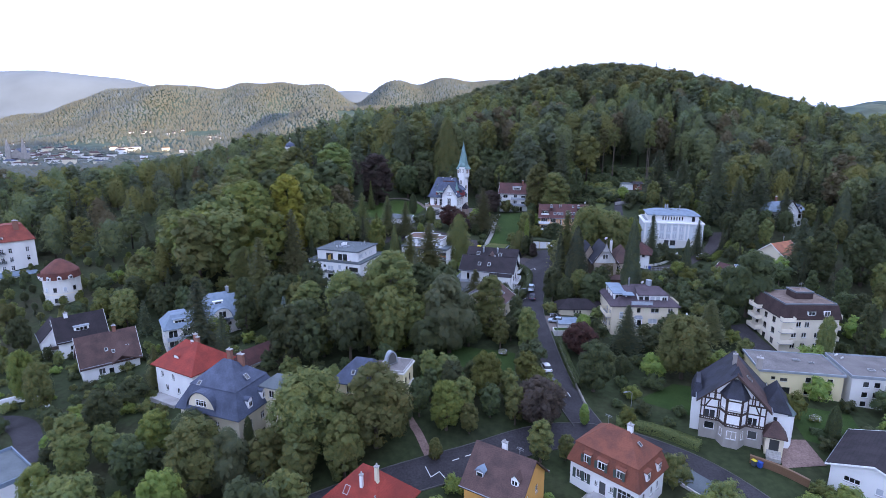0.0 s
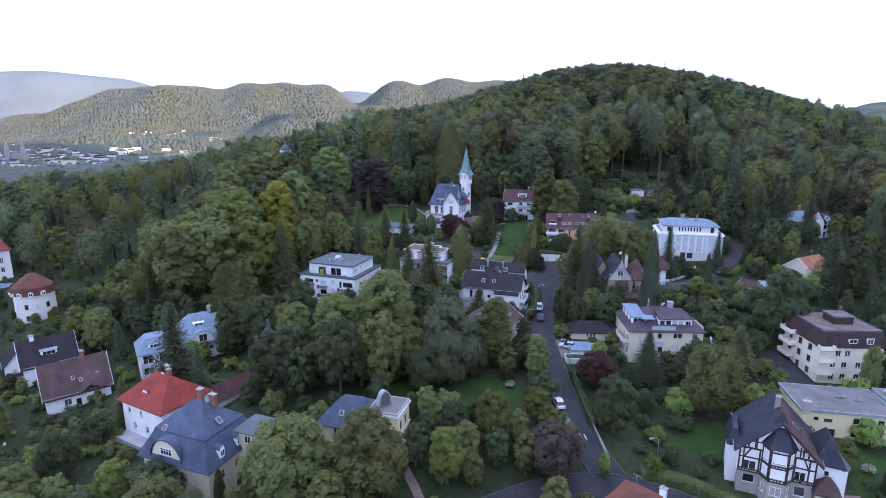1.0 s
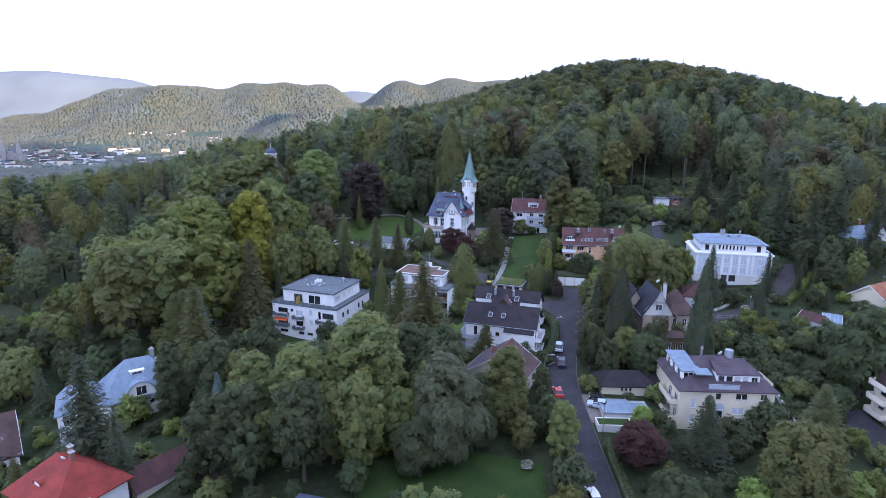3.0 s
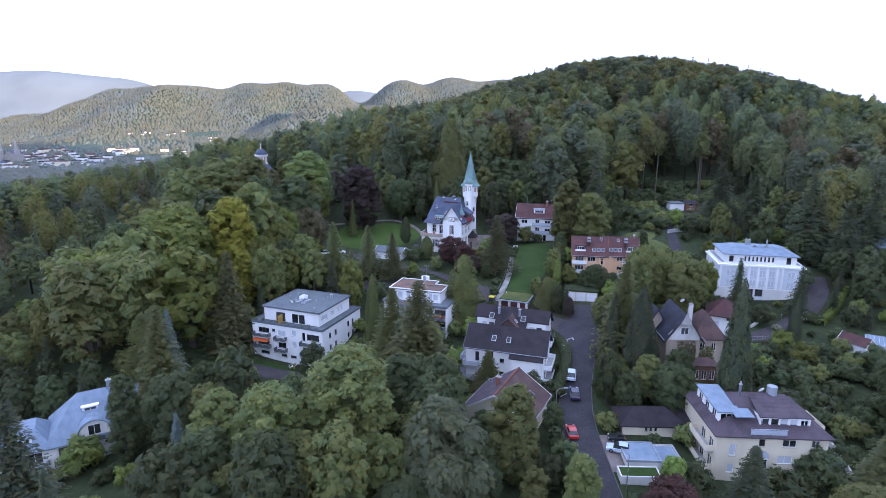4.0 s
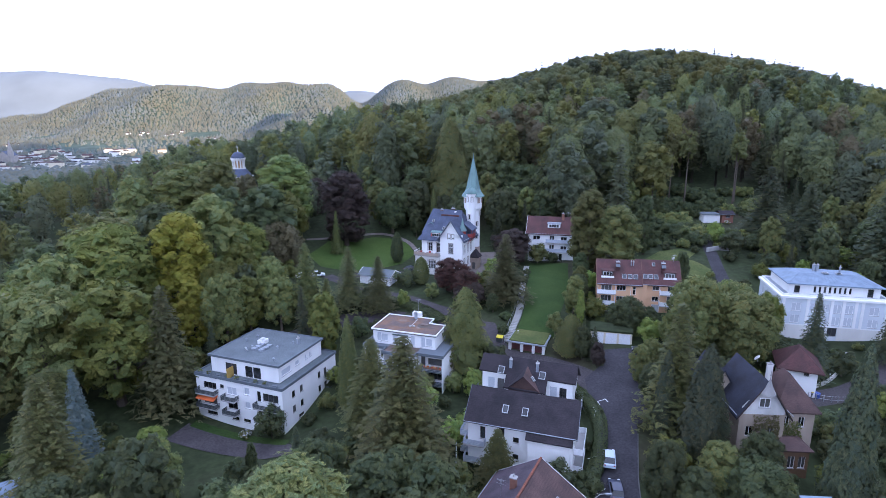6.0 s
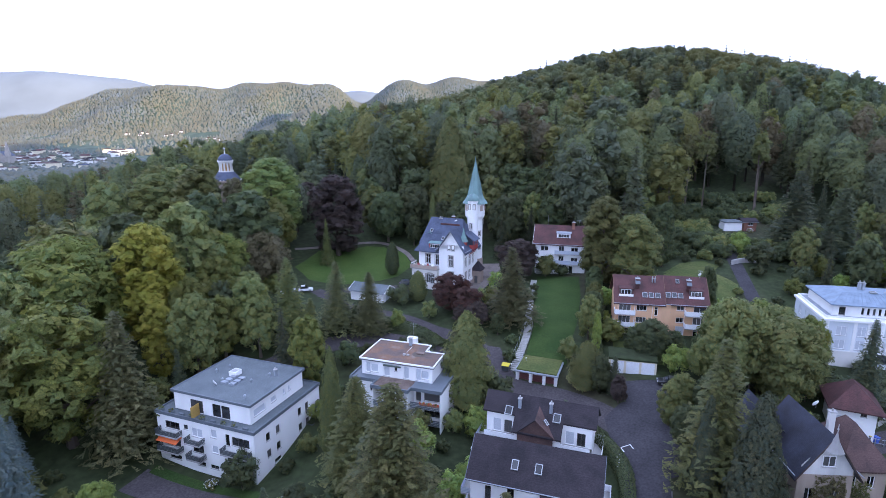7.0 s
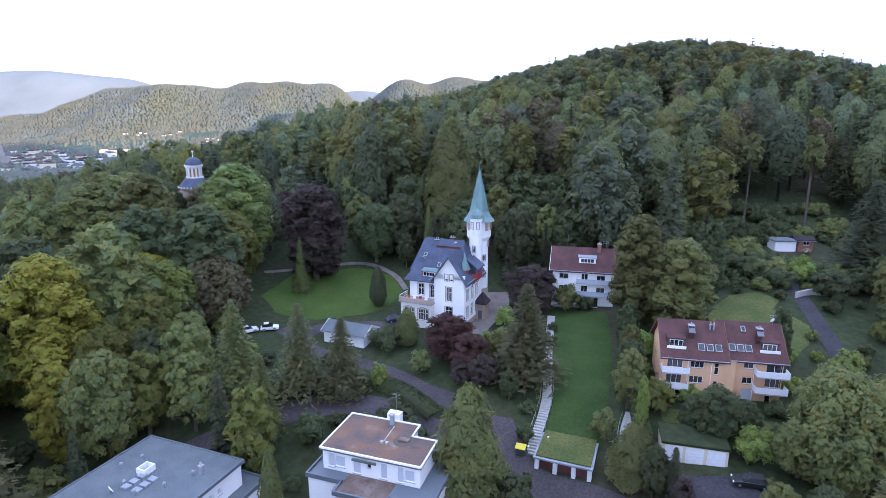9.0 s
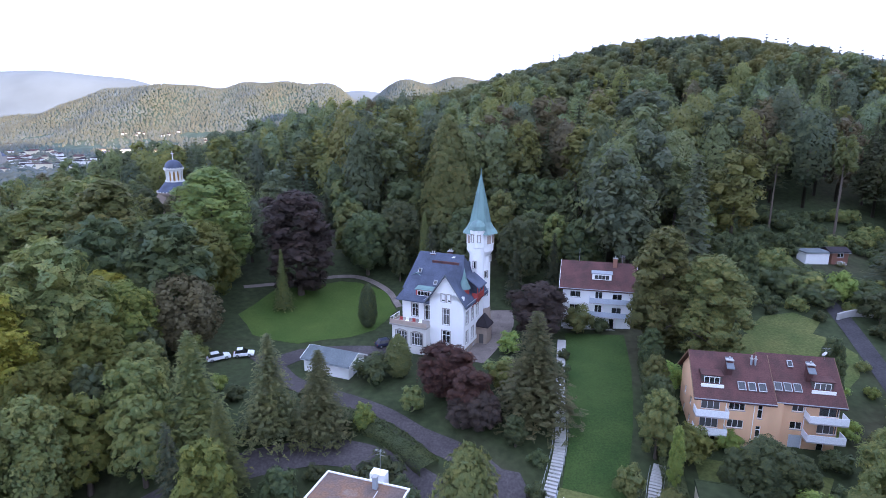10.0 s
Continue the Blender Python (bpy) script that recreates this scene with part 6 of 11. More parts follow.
    for u in (-1.5, 2.7):
        g = Geo()
        g.box(u - 0.06, -1.35, -2.0, u + 0.06, -1.23, 4.0)
        h.part("balcony_post", g, M_FRAME)


def small_hip_house():
    h = House("house", "house with a brown gabled roof and white verges", 4.6, 144.0, 17.2, -27.0)
    h.block(0, 0, 11.5, 11.0, -1.5, 5.2, M_CREAM, {"f": grid((2.5, 6, 9.5), (2.6,), 1.1, 1.3), "r": grid((2.5, 6.0), (2.6,), 1.1, 1.3)}, gable="v", peak=8.9)
    h.gable(0, 0, 11.5, 11.0, 5.2, 8.9, M_BROWNROOF, "v", 0.6, verge=M_FRAME)
    g = Geo()
    g.slab([(-0.62, -0.66, 5.02), (5.72, -0.66, 9.12), (5.72, 11.66, 9.12), (-0.62, 11.66, 5.02)], 0.05)
    h.part("dark_slope", g, M_PURPLEROOF, "dull purple-grey tiled slope", merge=False)
    g = Geo()
    for k in range(24):
        g.box(5.6, -0.6 + k * 0.51, 9.08, 5.9, -0.12 + k * 0.51, 9.24)
    h.part("ridge_tiles", g, M_OLDRED, "red ridge tiles", merge=False)
    h.skylight(9.8, 6.4, 6.95, 1.6, 1.2, 33, 90)
    h.chimney(4.2, 5.2, 6.5, 9.6, 0.8, 0.6)
    h.antenna(3.0, 4.0, 6.8, 3.0)
    h.skylight(9.8, 3.0, 6.95, 1.6, 1.2, 33, 90)


def penthouse_flats():
    h = House("apartment_house", "cream flats with a dark hipped roof and glazed dormers", 42.4, 131.2, 17.5, -3.0, "flats")
    fr = [(2.4, 1.3, 1.0, 1.5, "blind", 1, 1), (2.4, 4.2, 1.0, 1.9, "blind", 1, 1), (6.6, 5.9, 0.9, 1.2, "dark", 1, 1), (10.6, 5.9, 2.0, 1.2, "white", 2, 1), (14.4, 5.9, 1.2, 1.2, "white", 2, 1), (10.2, 3.1, 2.2, 1.3, "blind", 2, 1), (14.2, 3.1, 1.3, 1.3, "white", 2, 1), (10.2, 0.6, 2.0, 1.2, "white", 2, 1)]
    h.block(0, 0, 16.2, 13, -1.5, 7.7, M_CREAM, {"f": [(x, z + 1.5, *r) for x, z, *r in fr], "l": [(x, z + 1.5, *r) for x, z, *r in grid((8.0, 11.0), (1.0, 4.0), 1.6, 2.0, "white", 2, 1)], "r": [(x, z + 1.5, *r) for x, z, *r in grid((4.0, 9.0), (1.0, 4.0), 1.4, 1.4)]})
    h.hip(0, 0, 16.2, 13, 7.7, 11.5, M_PURPLEROOF, 0.55, 6.0, "u")
    # blue-grey dormer band on the left, glazed front dormer, roof terrace
    g = Geo()
    g.slab([(0.6, 2.2, 10.2), (4.2, 2.2, 10.2), (4.2, 11.0, 10.5), (0.6, 11.0, 10.5)], 0.18)
    g.slab([(2.8, 1.0, 10.15), (5.6, 1.0, 10.15), (5.6, 3.4, 10.3), (2.8, 3.4, 10.3)], 0.17)
    h.part("dormer_roof", g, M_BLUEMETAL, "blue-grey sheet roof of the dormers", merge=False)
    h.block(0.9, 2.4, 3.2, 8.4, 8.0, 10.03, M_WHITE, {"f": [(1.6, 0.2, 2.6, 1.6, "white", 3, 1)], "l": grid((1.4, 4.0, 6.6), (0.4,), 1.5, 1.3)}, name="dormer_wall")
    h.block(6.6, 1.4, 7.4, 4.0, 8.0, 10.0, M_WHITE, {"f": [(0.8, 0.05, 1.2, 1.7, "white", 1, 1), (2.2, 0.05, 1.1, 1.7, "dark", 1, 1), (3.6, 0.05, 1.2, 1.7, "blind", 1, 1), (5.0, 0.05, 1.1, 1.7, "blind", 1, 1), (6.6, 0.5, 1.2, 1.1, "white", 2, 1)]}, name="dormer_wall")
    g = Geo()
    g.slab([(6.4, 1.1, 10.15), (14.3, 1.1, 10.15), (13.0, 6.0, 11.2), (6.8, 6.0, 11.2)], 0.14)
    h.part("dormer_roof", g, M_PURPLEROOF, merge=False)
    g = Geo()
    bay = [(5.6, -0.004), (6.0, -0.9), (7.2, -0.9), (7.6, -0.004)]
    g.loft([[(x, y, 2.0) for x, y in bay], [(x, y, 4.6) for x, y in bay]])
    oriel = h.part("oriel", g, M_FRAME, "white glazed oriel")
    g = Geo()
    g.loft([[(6.6 + (x - 6.6) * 1.2, y * 1.2 - 0.01, 4.604) for x, y in bay], [(6.6 + (x - 6.6) * 0.7, y * 0.3 - 0.01, 5.2) for x, y in bay]])
    part("oriel_roof", g, M_ZINC, oriel, merge=False)
    for x, w in ((6.6, 1.0),):
        g = Geo()
        g.box(x - w / 2, -0.93, 2.9, x + w / 2, -0.904, 4.3)
        part("pane", g, M_GLASS, oriel)
    g = Geo()
    for k in range(9):
        g.rod((4.6 + k * 0.65, -0.35, 7.95), (4.6 + k * 0.65, -0.35, 8.95), 0.03, 4)
    g.rod((4.5, -0.35, 8.95), (9.9, -0.35, 8.95), 0.05, 4)
    g.box(4.6, -0.36, 8.05, 9.8, -0.33, 8.8)
    h.part("railing", g, M_BLUEPANEL, "glazed roof terrace railing", merge=False)
    h.chimney(5.4, 6.0, 9.8, 13.0, 0.3, 0.3, M_METAL)
    h.dish(9.0, 6.4, 11.4, 0.5)
    g = Geo()
    g.tube(10.6, 6.6, 11.0, 12.6, 0.75, 0.75, 12)
    h.part("roof_ventilator", g, M_ZINC)
    for z in (1.2, 4.4):
        h.balcony(pose(-0.004, 4.0, z, 0, 0, 270), 6.5, 1.3, M_CREAM, True)
    h.balcony(pose(16.204, 6.0, 6.6, 0, 0, 90), 5.0, 1.4, M_CREAM, True)
    # low garages beside it
    k = House("garage", "low cream garage with a dark hipped roof", 31.4, 141.0, 18.6, -2.0, "garage")
    k.block(0, 0, 10.2, 5.5, -1.0, 2.4, M_CREAM, {"f": grid((4.0, 4.8, 5.6), (2.2,), 0.45, 0.7, "dark", 1, 1)})
    k.hip(0, 0, 10.2, 5.5, 2.4, 4.4, M_DARKROOF, 0.6, 2.4)
    c = House("carport", "dark-roofed carport between garage and flats", 41.4, 139.0, 18.4, -2.0, "carport")
    g = Geo()
    g.slab([(-0.2, -1.6, 2.6), (4.2, -1.6, 2.6), (4.2, 5.6, 3.6), (-0.2, 5.6, 3.6)], 0.2)
    c.part("roof", g, M_DARKROOF, merge=False)
    for u, v in ((0.1, -1.3), (2.0, -1.3), (3.9, -1.3), (0.1, 5.3), (3.9, 5.3)):
        g = Geo()
        g.box(u - 0.08, v - 0.08, -0.6, u + 0.08, v + 0.08, 2.42)
        c.part("post", g, M_WOOD)
    q = House("garage", "flat garages with blue-grey roofs and a turfed terrace", 29.6, 132.6, 17.6, -2.0, "garage")
    q.block(0, 0, 8.6, 5.0, -1.0, 2.0, M_OFFWHITE)
    q.flat(0, 0, 5.2, 5.0, 2.0, M_BLUEMETAL, M_ZINC, 0.1, 0.1)
    q.flat(5.5, -1.2, 3.2, 6.2, 1.6, M_BLUEMETAL, M_ZINC, 0.1, 0.1)
    p = House("garden_wall", "pale retaining wall with turf on top", 27.8, 129.4, 17.3, -2.0, "wall")
    p.block(0, 0, 6.0, 2.6, -1.0, 1.6, M_OFFWHITE)
    p.flat(0, 0, 6.0, 2.6, 1.6, M_GRASS, M_OFFWHITE, 0.02, 0.1)


def white_palace():
    h = House("palace", "white classical mansion with a recessed attic and zinc roof", 74.0, 199.6, 25.6, -13.0, "mansion")
    f = grid((6.4, 8.6, 10.8, 13.0), (2.7, 5.4), 1.5, 1.9, "blind", 2, 1) + grid((3.0, 17.6), (2.7, 5.4), 1.8, 1.8, "blind", 2, 1) + [(8.2, 0.2, 1.6, 1.9, "dark", 2, 1), (10.4, 0.2, 1.8, 1.9, "dark", 2, 1)]
    h.block(0, 0, 20.4, 15, -1.5, 8.6, M_PALEBLUE, {"f": [(x, z + 1.5, *r) for x, z, *r in f], "l": [(x, z + 1.5, *r) for x, z, *r in grid((3, 6.4, 9.8, 12.6), (2.7, 5.4), 1.3, 1.8, "blind", 2, 1)]})
    g = Geo()
    g.box(-0.35, -0.35, 8.2, 20.75, 15.35, 8.62)
    g.box(-0.12, -0.12, 2.2, 20.52, -0.004, 2.4)
    h.part("cornice", g, M_WHITE)
    for a, b in ((-0.06, 7.35), (9.05, 9.45), (11.35, 20.46)):
        g = Geo()
        g.box(a, -0.06, -1.5, b, -0.004, 2.18)
        h.part("plinth", g, M_OFFWHITE, "greyish white ground storey")
    for u in (0.5, 5.2, 7.5, 9.7, 11.9, 14.2, 15.4, 19.9):
        g = Geo()
        g.box(u - 0.28, -0.16, 2.42, u + 0.28, -0.004, 8.18)
        h.part("pilaster", g, M_WHITE)
    h.flat(0.2, 0.2, 20, 14.6, 8.62, M_ZINC, M_WHITE, 0.0, 0.25)
    h.block(1.6, 1.4, 17.2, 12, 8.85, 11.2, M_WHITE, {"f": [(1.6, 0.2, 1.1, 1.6, "dark", 1, 1), (15.4, 0.1, 1.1, 1.8, "dark", 1, 1)] + grid([5.0 + 0.95 * k for k in range(8)], (0.5,), 0.45, 1.3, "dark", 1, 1)}, name="attic_wall")
    h.hip(1.6, 1.4, 17.2, 12, 11.2, 12.6, M_BLUEMETAL, 0.6, top=(3.5, 4.5))
    for k in range(22):
        g = Geo()
        u = 1.3 + k * 0.82
        g.rod((u, 0.85, 11.23), (u + (3.2 - 6.4 * k / 21) , 5.25, 12.62), 0.035, 4)
        h.part("standing_seam", g, M_BLUEMETAL, merge=False)
    h.chimney(8.0, 7.4, 12.4, 14.0, 0.5, 0.5, M_ZINC, 1)
    h.chimney(8.7, 7.4, 12.4, 14.0, 0.5, 0.5, M_ZINC, 1)
    h.chimney(13.0, 7.0, 12.4, 13.8, 0.3, 0.3, M_ZINC, 1)
    for u in (9.6, 12.2):
        h.skylight(u, 5.4, 12.72, 1.1, 1.0, 4)


def orange_flats():
    h = House("apartment_house", "orange rendered flats with wine-brown roof and white balconies", 37.3, 209.2, 26.9, -10.8, "flats")
    h.root.scale = (0.85, 1.0, 1.0)
    e, r = 7.5, 11.6
    f = [(5.9, 0.5, 1.7, 1.1, "white", 2, 1), (5.9, 3.0, 2.4, 1.2, "white", 3, 1), (5.9, 5.6, 2.4, 1.2, "white", 3, 1), (9.3, 1.9, 0.75, 1.7, "white", 1, 2), (9.3, 4.7, 0.75, 1.9, "white", 1, 2), (2.0, 0.4, 2.6, 1.2, "white", 3, 1), (2.0, 2.7, 2.8, 1.6, "white", 3, 1), (2.0, 5.4, 2.8, 1.6, "white", 3, 1)]
    h.block(0, 0, 10.6, 10.0, -2.0, e, M_ORANGE, {"f": [(x, z + 2, *q) for x, z, *q in f], "l": [(x, z + 2, *q) for x, z, *q in grid((3.0, 6.5), (1.4, 4.2), 0.9, 1.2)]}, gable="u", peak=r)
    h.gable(0, 0, 10.6, 10.0, e, r, M_WINEROOF, "u", 0.7, verge=M_WOOD)
    f2 = [(1.6, 2.6, 0.9, 2.0, "white", 1, 2), (1.6, 5.4, 1.1, 2.0, "blind", 1, 1), (4.6, 0.4, 2.0, 2.0, "blind", 1, 1), (4.4, 3.2, 1.7, 1.1, "white", 2, 1), (4.4, 5.8, 1.7, 1.1, "white", 2, 1), (8.2, 0.2, 1.0, 2.0, "white", 1, 2), (8.8, 2.9, 2.8, 1.6, "white", 3, 1), (8.8, 5.4, 2.8, 2.0, "white", 2, 1)]
    h.block(10.6, 0.9, 10.2, 10.0, -2.0, e, M_ORANGE, {"f": [(x, z + 2, *q) for x, z, *q in f2], "r": [(x, z + 2, *q) for x, z, *q in grid((3.0, 6.5), (1.4, 4.2), 0.9, 1.2)]}, gable="u", peak=r + 0.05)
    h.gable(10.6, 0.9, 10.2, 10.0, e, r + 0.05, M_WINEROOF, "u", 0.68, verge=M_WOOD)
    g = Geo()
    g.box(10.55, 0.2, -2.0, 12.6, 0.98, 7.2)
    h.part("stair_bay", g, M_ORANGE)
    for u in (1.9,):
        for z in (2.5, 5.1):
            h.balcony(pose(u, -0.004, z), 4.8, 1.6, M_PANEL, True, label="white balcony with plants and deck chairs")
    for z in (2.6, 5.3):
        h.balcony(pose(18.6, 0.896, z), 5.4, 1.8, M_PANEL, True, label="white balcony")
    # recessed roof terraces, roof windows, clad flues
    pitch = math.degrees(math.atan2(r - e, 5.0))
    for u0, u, base in ((0, 2.2, 0.0), (10.6, 18.6, 0.9)):
        h.dormer(u, base + 1.3, 8.35, 3.0, 1.45, 2.2, M_DARKFRAME, M_WINEROOF, 0, "shed", 3, 0.2)
        g = Geo()
        g.box(u - 1.7, base + 0.7, 8.15, u + 1.7, base + 0.82, 8.75)
        h.part("roof_terrace_parapet", g, M_FRAME)
    for u, base in ((6.6, 0), (8.1, 0), (9.6, 0), (12.2, 0.9), (13.6, 0.9), (15.0, 0.9)):
        h.skylight(u, base + 1.1, 8.69, 1.15, 1.25, pitch)
    h.skylight(14.6, 4.6, 11.0, 0.8, 1.0, pitch)
    for u, v in ((4.9, 2.6), (16.9, 3.2)):
        h.chimney(u, v, 9.2, 11.7, 1.0, 0.7, M_WINEROOF)
        g = Geo()
        g.slab([(u - 0.56, v - 1.1, 10.9), (u + 0.56, v - 1.1, 10.9), (u + 0.56, v + 0.45, 11.95), (u - 0.56, v + 0.45, 11.95)], 0.1)
        h.part("chimney_cladding", g, M_DARKEDGE, merge=False)
    for u in (8.6, 9.2):
        h.chimney(u, 3.8, 10.5, 11.6, 0.25, 0.25, M_ZINC)
    h.antenna(20.0, 5.6, 11.4, 2.0)
    h.dish(19.8, 5.2, 12.0, 0.45)
    for u in (4.3, 8.4, 12.6, 16.0):
        g = Geo()
        g.rod((u, -0.06 if u < 10.6 else 0.84, -0.3), (u, -0.06 if u < 10.6 else 0.84, 7.2), 0.06, 6)
        h.part("downpipe", g, M_FRAME, merge=False)


def white_slope_house():
    h = House("apartment_house", "white three-storey house with a wine-brown roof and balconies", 25.3, 243.6, 31.0, -13.4, "flats")
    f = grid((2.4,), (0.8, 3.5, 6.2), 2.0, 1.2, "white", 2, 1) + grid((6.8,), (3.2, 5.9), 1.4, 1.7, "white", 2, 1) + [(6.6, 0.5, 1.6, 1.2, "white", 2, 1), (9.4, 0.3, 1.0, 2.0, "white", 1, 1), (10.2, 3.4, 1.8, 1.2, "white", 2, 1), (10.2, 6.1, 1.8, 1.2, "white", 2, 1)]
    h.block(0, 0, 13.0, 9.0, -2.0, 8.4, M_WHITE, {"f": [(x, z + 2, *q) for x, z, *q in f]}, gable="u", peak=12.2)
    h.gable(0, 0, 13.0, 9.0, 8.4, 12.2, M_WINEROOF, "u", 0.7, verge=M_FRAME)
    for z in (3.0, 5.7):
        h.balcony(pose(8.9, -0.004, z), 7.6, 1.3, M_BLUEPANEL, True, label="balcony with grey-blue panels")
    h.dormer(7.2, 1.2, 9.5, 3.6, 1.3, 2.6, M_FRAME, M_ZINC, 0, "shed", 4, 0.25)
    h.chimney(9.6, 3.8, 10.8, 13.4, 0.8, 0.6, M_BRICK)
    h.antenna(11.0, 4.6, 12.0, 2.0)
    g = Geo()
    g.rod((2.8, 4.5, 12.0), (2.8, 4.5, 15.0), 0.05, 5)
    h.part("mast", g, M_METAL, merge=False)
    g = Geo()
    g.box(0.4, -0.9, -0.2, 12.6, -0.3, 0.35)
    h.part("terrace_wall", g, M_CONCRETE)


def shed_by_villa():
    h = House("garage", "white garage with a grey felt pitched roof", -21.8, 227.6, 28.2, -22.0, "garage")
    h.block(0, 0, 9.0, 5.0, -1.0, 2.7, M_WHITE, {"r": [(2.5, 1.1, 2.2, 2.0, "blind", 1, 1)]}, gable="u", peak=3.9)
    h.gable(0, 0, 9.0, 5.0, 2.7, 3.9, M_FELT, "u", 0.4, verge=M_FRAME)


def turf_garage():
    h = House("garage", "double garage set into the slope under a turf roof", 15.0, 194.2, 23.3, -20.6, "garage")
    g = Geo()
    g.box(0, 0.6, -1, 7.4, 6.0, 2.3)
    h.part("garage_body", g, M_CONCRETE)
    for u in (0.15, 2.65, 5.15, 7.25):
        g = Geo()
        g.box(u - 0.28, -0.05, -0.5, u + 0.28, 0.596, 2.3)
        h.part("pillar", g, M_WHITE)
    _red = plain("dark_red_garage_door", (0.12, 0.04, 0.04), 0.5)
    for u in (1.4, 3.9, 6.2):
        g = Geo()
        g.box(u - 0.95, 0.5, -0.3, u + 0.95, 0.59, 2.25)
        _leaf = h.part("garage_door", g, _red)
        for k in range(6):
            g = Geo()
            g.box(u - 0.95, 0.47, -0.2 + k * 0.4, u + 0.95, 0.5, 0.14 + k * 0.4)
            part("panel", g, _red, _leaf)
    g = Geo()
    g.box(-0.3, -0.5, 2.3, 7.7, 6.2, 2.55)
    h.part("roof_slab", g, M_ZINC)
    g = Geo()
    g.box(0.0, -0.1, 2.554, 7.4, 6.6, 2.75)
    h.part("turf", g, M_MEADOW, "green turf on the garage roof")


def garage_row():
    h = House("garage", "row of three white garages under a turf roof", 32.0, 193.9, 25.8, -14.0, "garage")
    h.block(0, 0, 8.2, 5.0, -1.0, 2.5, M_CREAM)
    for k in range(3):
        g = Geo()
        g.box(0.3 + k * 2.65, -0.06, -0.3, 2.55 + k * 2.65, -0.004, 2.2)
        _leaf = h.part("garage_door", g, M_PANEL)
        for j in range(5):
            g = Geo()
            g.box(0.3 + k * 2.65, -0.09, -0.2 + j * 0.48, 2.55 + k * 2.65, -0.06, 0.22 + j * 0.48)
            part("panel", g, M_PANEL, _leaf)
    h.flat(0, 0, 8.2, 5.0, 2.5, M_GROUND, M_GROUND, 0.15, 0.06, "turf_roof")


tower_villa()
flats_with_penthouse()
flats_brown_roof()
twin_house(True)
twin_house(False)
small_hip_house()
penthouse_flats()
white_palace()
orange_flats()
white_slope_house()
shed_by_villa()
turf_garage()
garage_row()


def timber_villa():
    h = House("timbered_villa", "half-timbered villa with dark slate roofs and a white stair wing", 47.3, 91.9, 13.2, -25.0, "villa")
    low = [(1.6, 1.9, 1.7, 1.4, "white", 1, 1), (8.6, 1.5, 1.5, 1.6, "white", 1, 1)]
    h.block(0, 0, 10.2, 10.5, -2.0, 3.8, M_GREYSTONE, {"f": [(x, z + 2, *r) for x, z, *r in low], "l": [(x, z + 2, *r) for x, z, *r in grid((3, 7), (1.6,), 1.2, 1.5)]}, name="stone_storey", label="grey stone ground storey")
    up = [(1.6, 0.5, 1.9, 1.5, "white", 2, 1), (8.5, 0.3, 1.5, 1.6, "white", 2, 1)]
    h.block(-0.15, -0.15, 10.5, 10.8, 3.82, 8.0, M_WHITE, {"f": up, "l": grid((3, 7), (0.8,), 1.2, 1.5), "r": grid((3.0,), (0.8,), 1.1, 1.5)}, name="timber_storey", gable="v", peak=13.2)
    # canted bay, three storeys high
    ring = [(3.0, -0.2), (4.0, -1.7), (6.4, -1.7), (7.4, -0.2)]
    for z0, z1, mat in ((-2.0, 3.8, M_GREYSTONE), (3.82, 9.6, M_WHITE)):
        g = Geo()
        g.loft([[(*p, z0) for p in ring], [(*p, z1) for p in ring]])
        h.part("bay", g, mat, merge=False)
    for a, b, f in ((ring[0], ring[1], 0.5), (ring[1], ring[2], 0.5), (ring[2], ring[3], 0.5)):
        d = Vector((b[0] - a[0], b[1] - a[1], 0))
        wide = 1.55 if b[1] == a[1] else 0.7
        for z in (1.6, 4.6, 7.2):
            h.window(pose(a[0] + d.x * f, a[1] + d.y * f, z, 0, 0, math.degrees(math.atan2(d.y, d.x))) @ pose(0, -0.13, 0), wide, 1.55, "white", 1 if wide < 1 else 2, 1)
    # timber frame, each beam a piece of its own
    def beam(p, q, w=0.22, n=(0, -1, 0)):
        k = Geo()
        p, q, n = Vector(p), Vector(q), Vector(n)
        d = (q - p).normalized()
        s = d.cross(n) * (w / 2)
        k.loft([[p + s + n * 0.07, p - s + n * 0.07, p - s - n * 0.01, p + s - n * 0.01], [q + s + n * 0.07, q - s + n * 0.07, q - s - n * 0.01, q + s - n * 0.01]])
        h.part("beam", k, M_TIMBER, merge=False)
    y = -0.16
    for z in (3.95, 4.35, 6.4, 8.0):
        beam((-0.15, y, z), (3.0, y, z))
        beam((7.4, y, z), (10.35, y, z))
    for u in (0, 0.55, 2.75, 7.5, 9.4, 10.25, 1.6, 8.5):
        beam((u, y, 3.9), (u, y, 4.3 if u in (1.6, 8.5) else 8.0))
    for a, b in (((0.1, 8.1), (2.9, 10.9)), ((10.2, 8.1), (7.4, 10.9)), ((0.6, 8.1), (0.6, 8.6)), ((2.0, 8.1), (2.0, 9.9)), ((8.4, 8.1), (8.4, 9.9)), ((0.7, 6.5), (1.5, 8.0)), ((9.3, 6.5), (8.6, 8.0))):
        beam((a[0], y, a[1]), (b[0], y, b[1]))
    yb = -1.71
    for z in (3.95, 4.4, 6.35, 6.75, 8.9, 9.5):
        beam((4.0, yb, z), (6.4, yb, z))
    for u in (4.08, 6.32):
        beam((u, yb, 3.9), (u, yb, 9.5))
    for k in range(8):
        for u0 in (0.25, 7.7):
            beam((u0 + k * 0.33, y, 3.98), (u0 + k * 0.33, y, 4.3), 0.12)
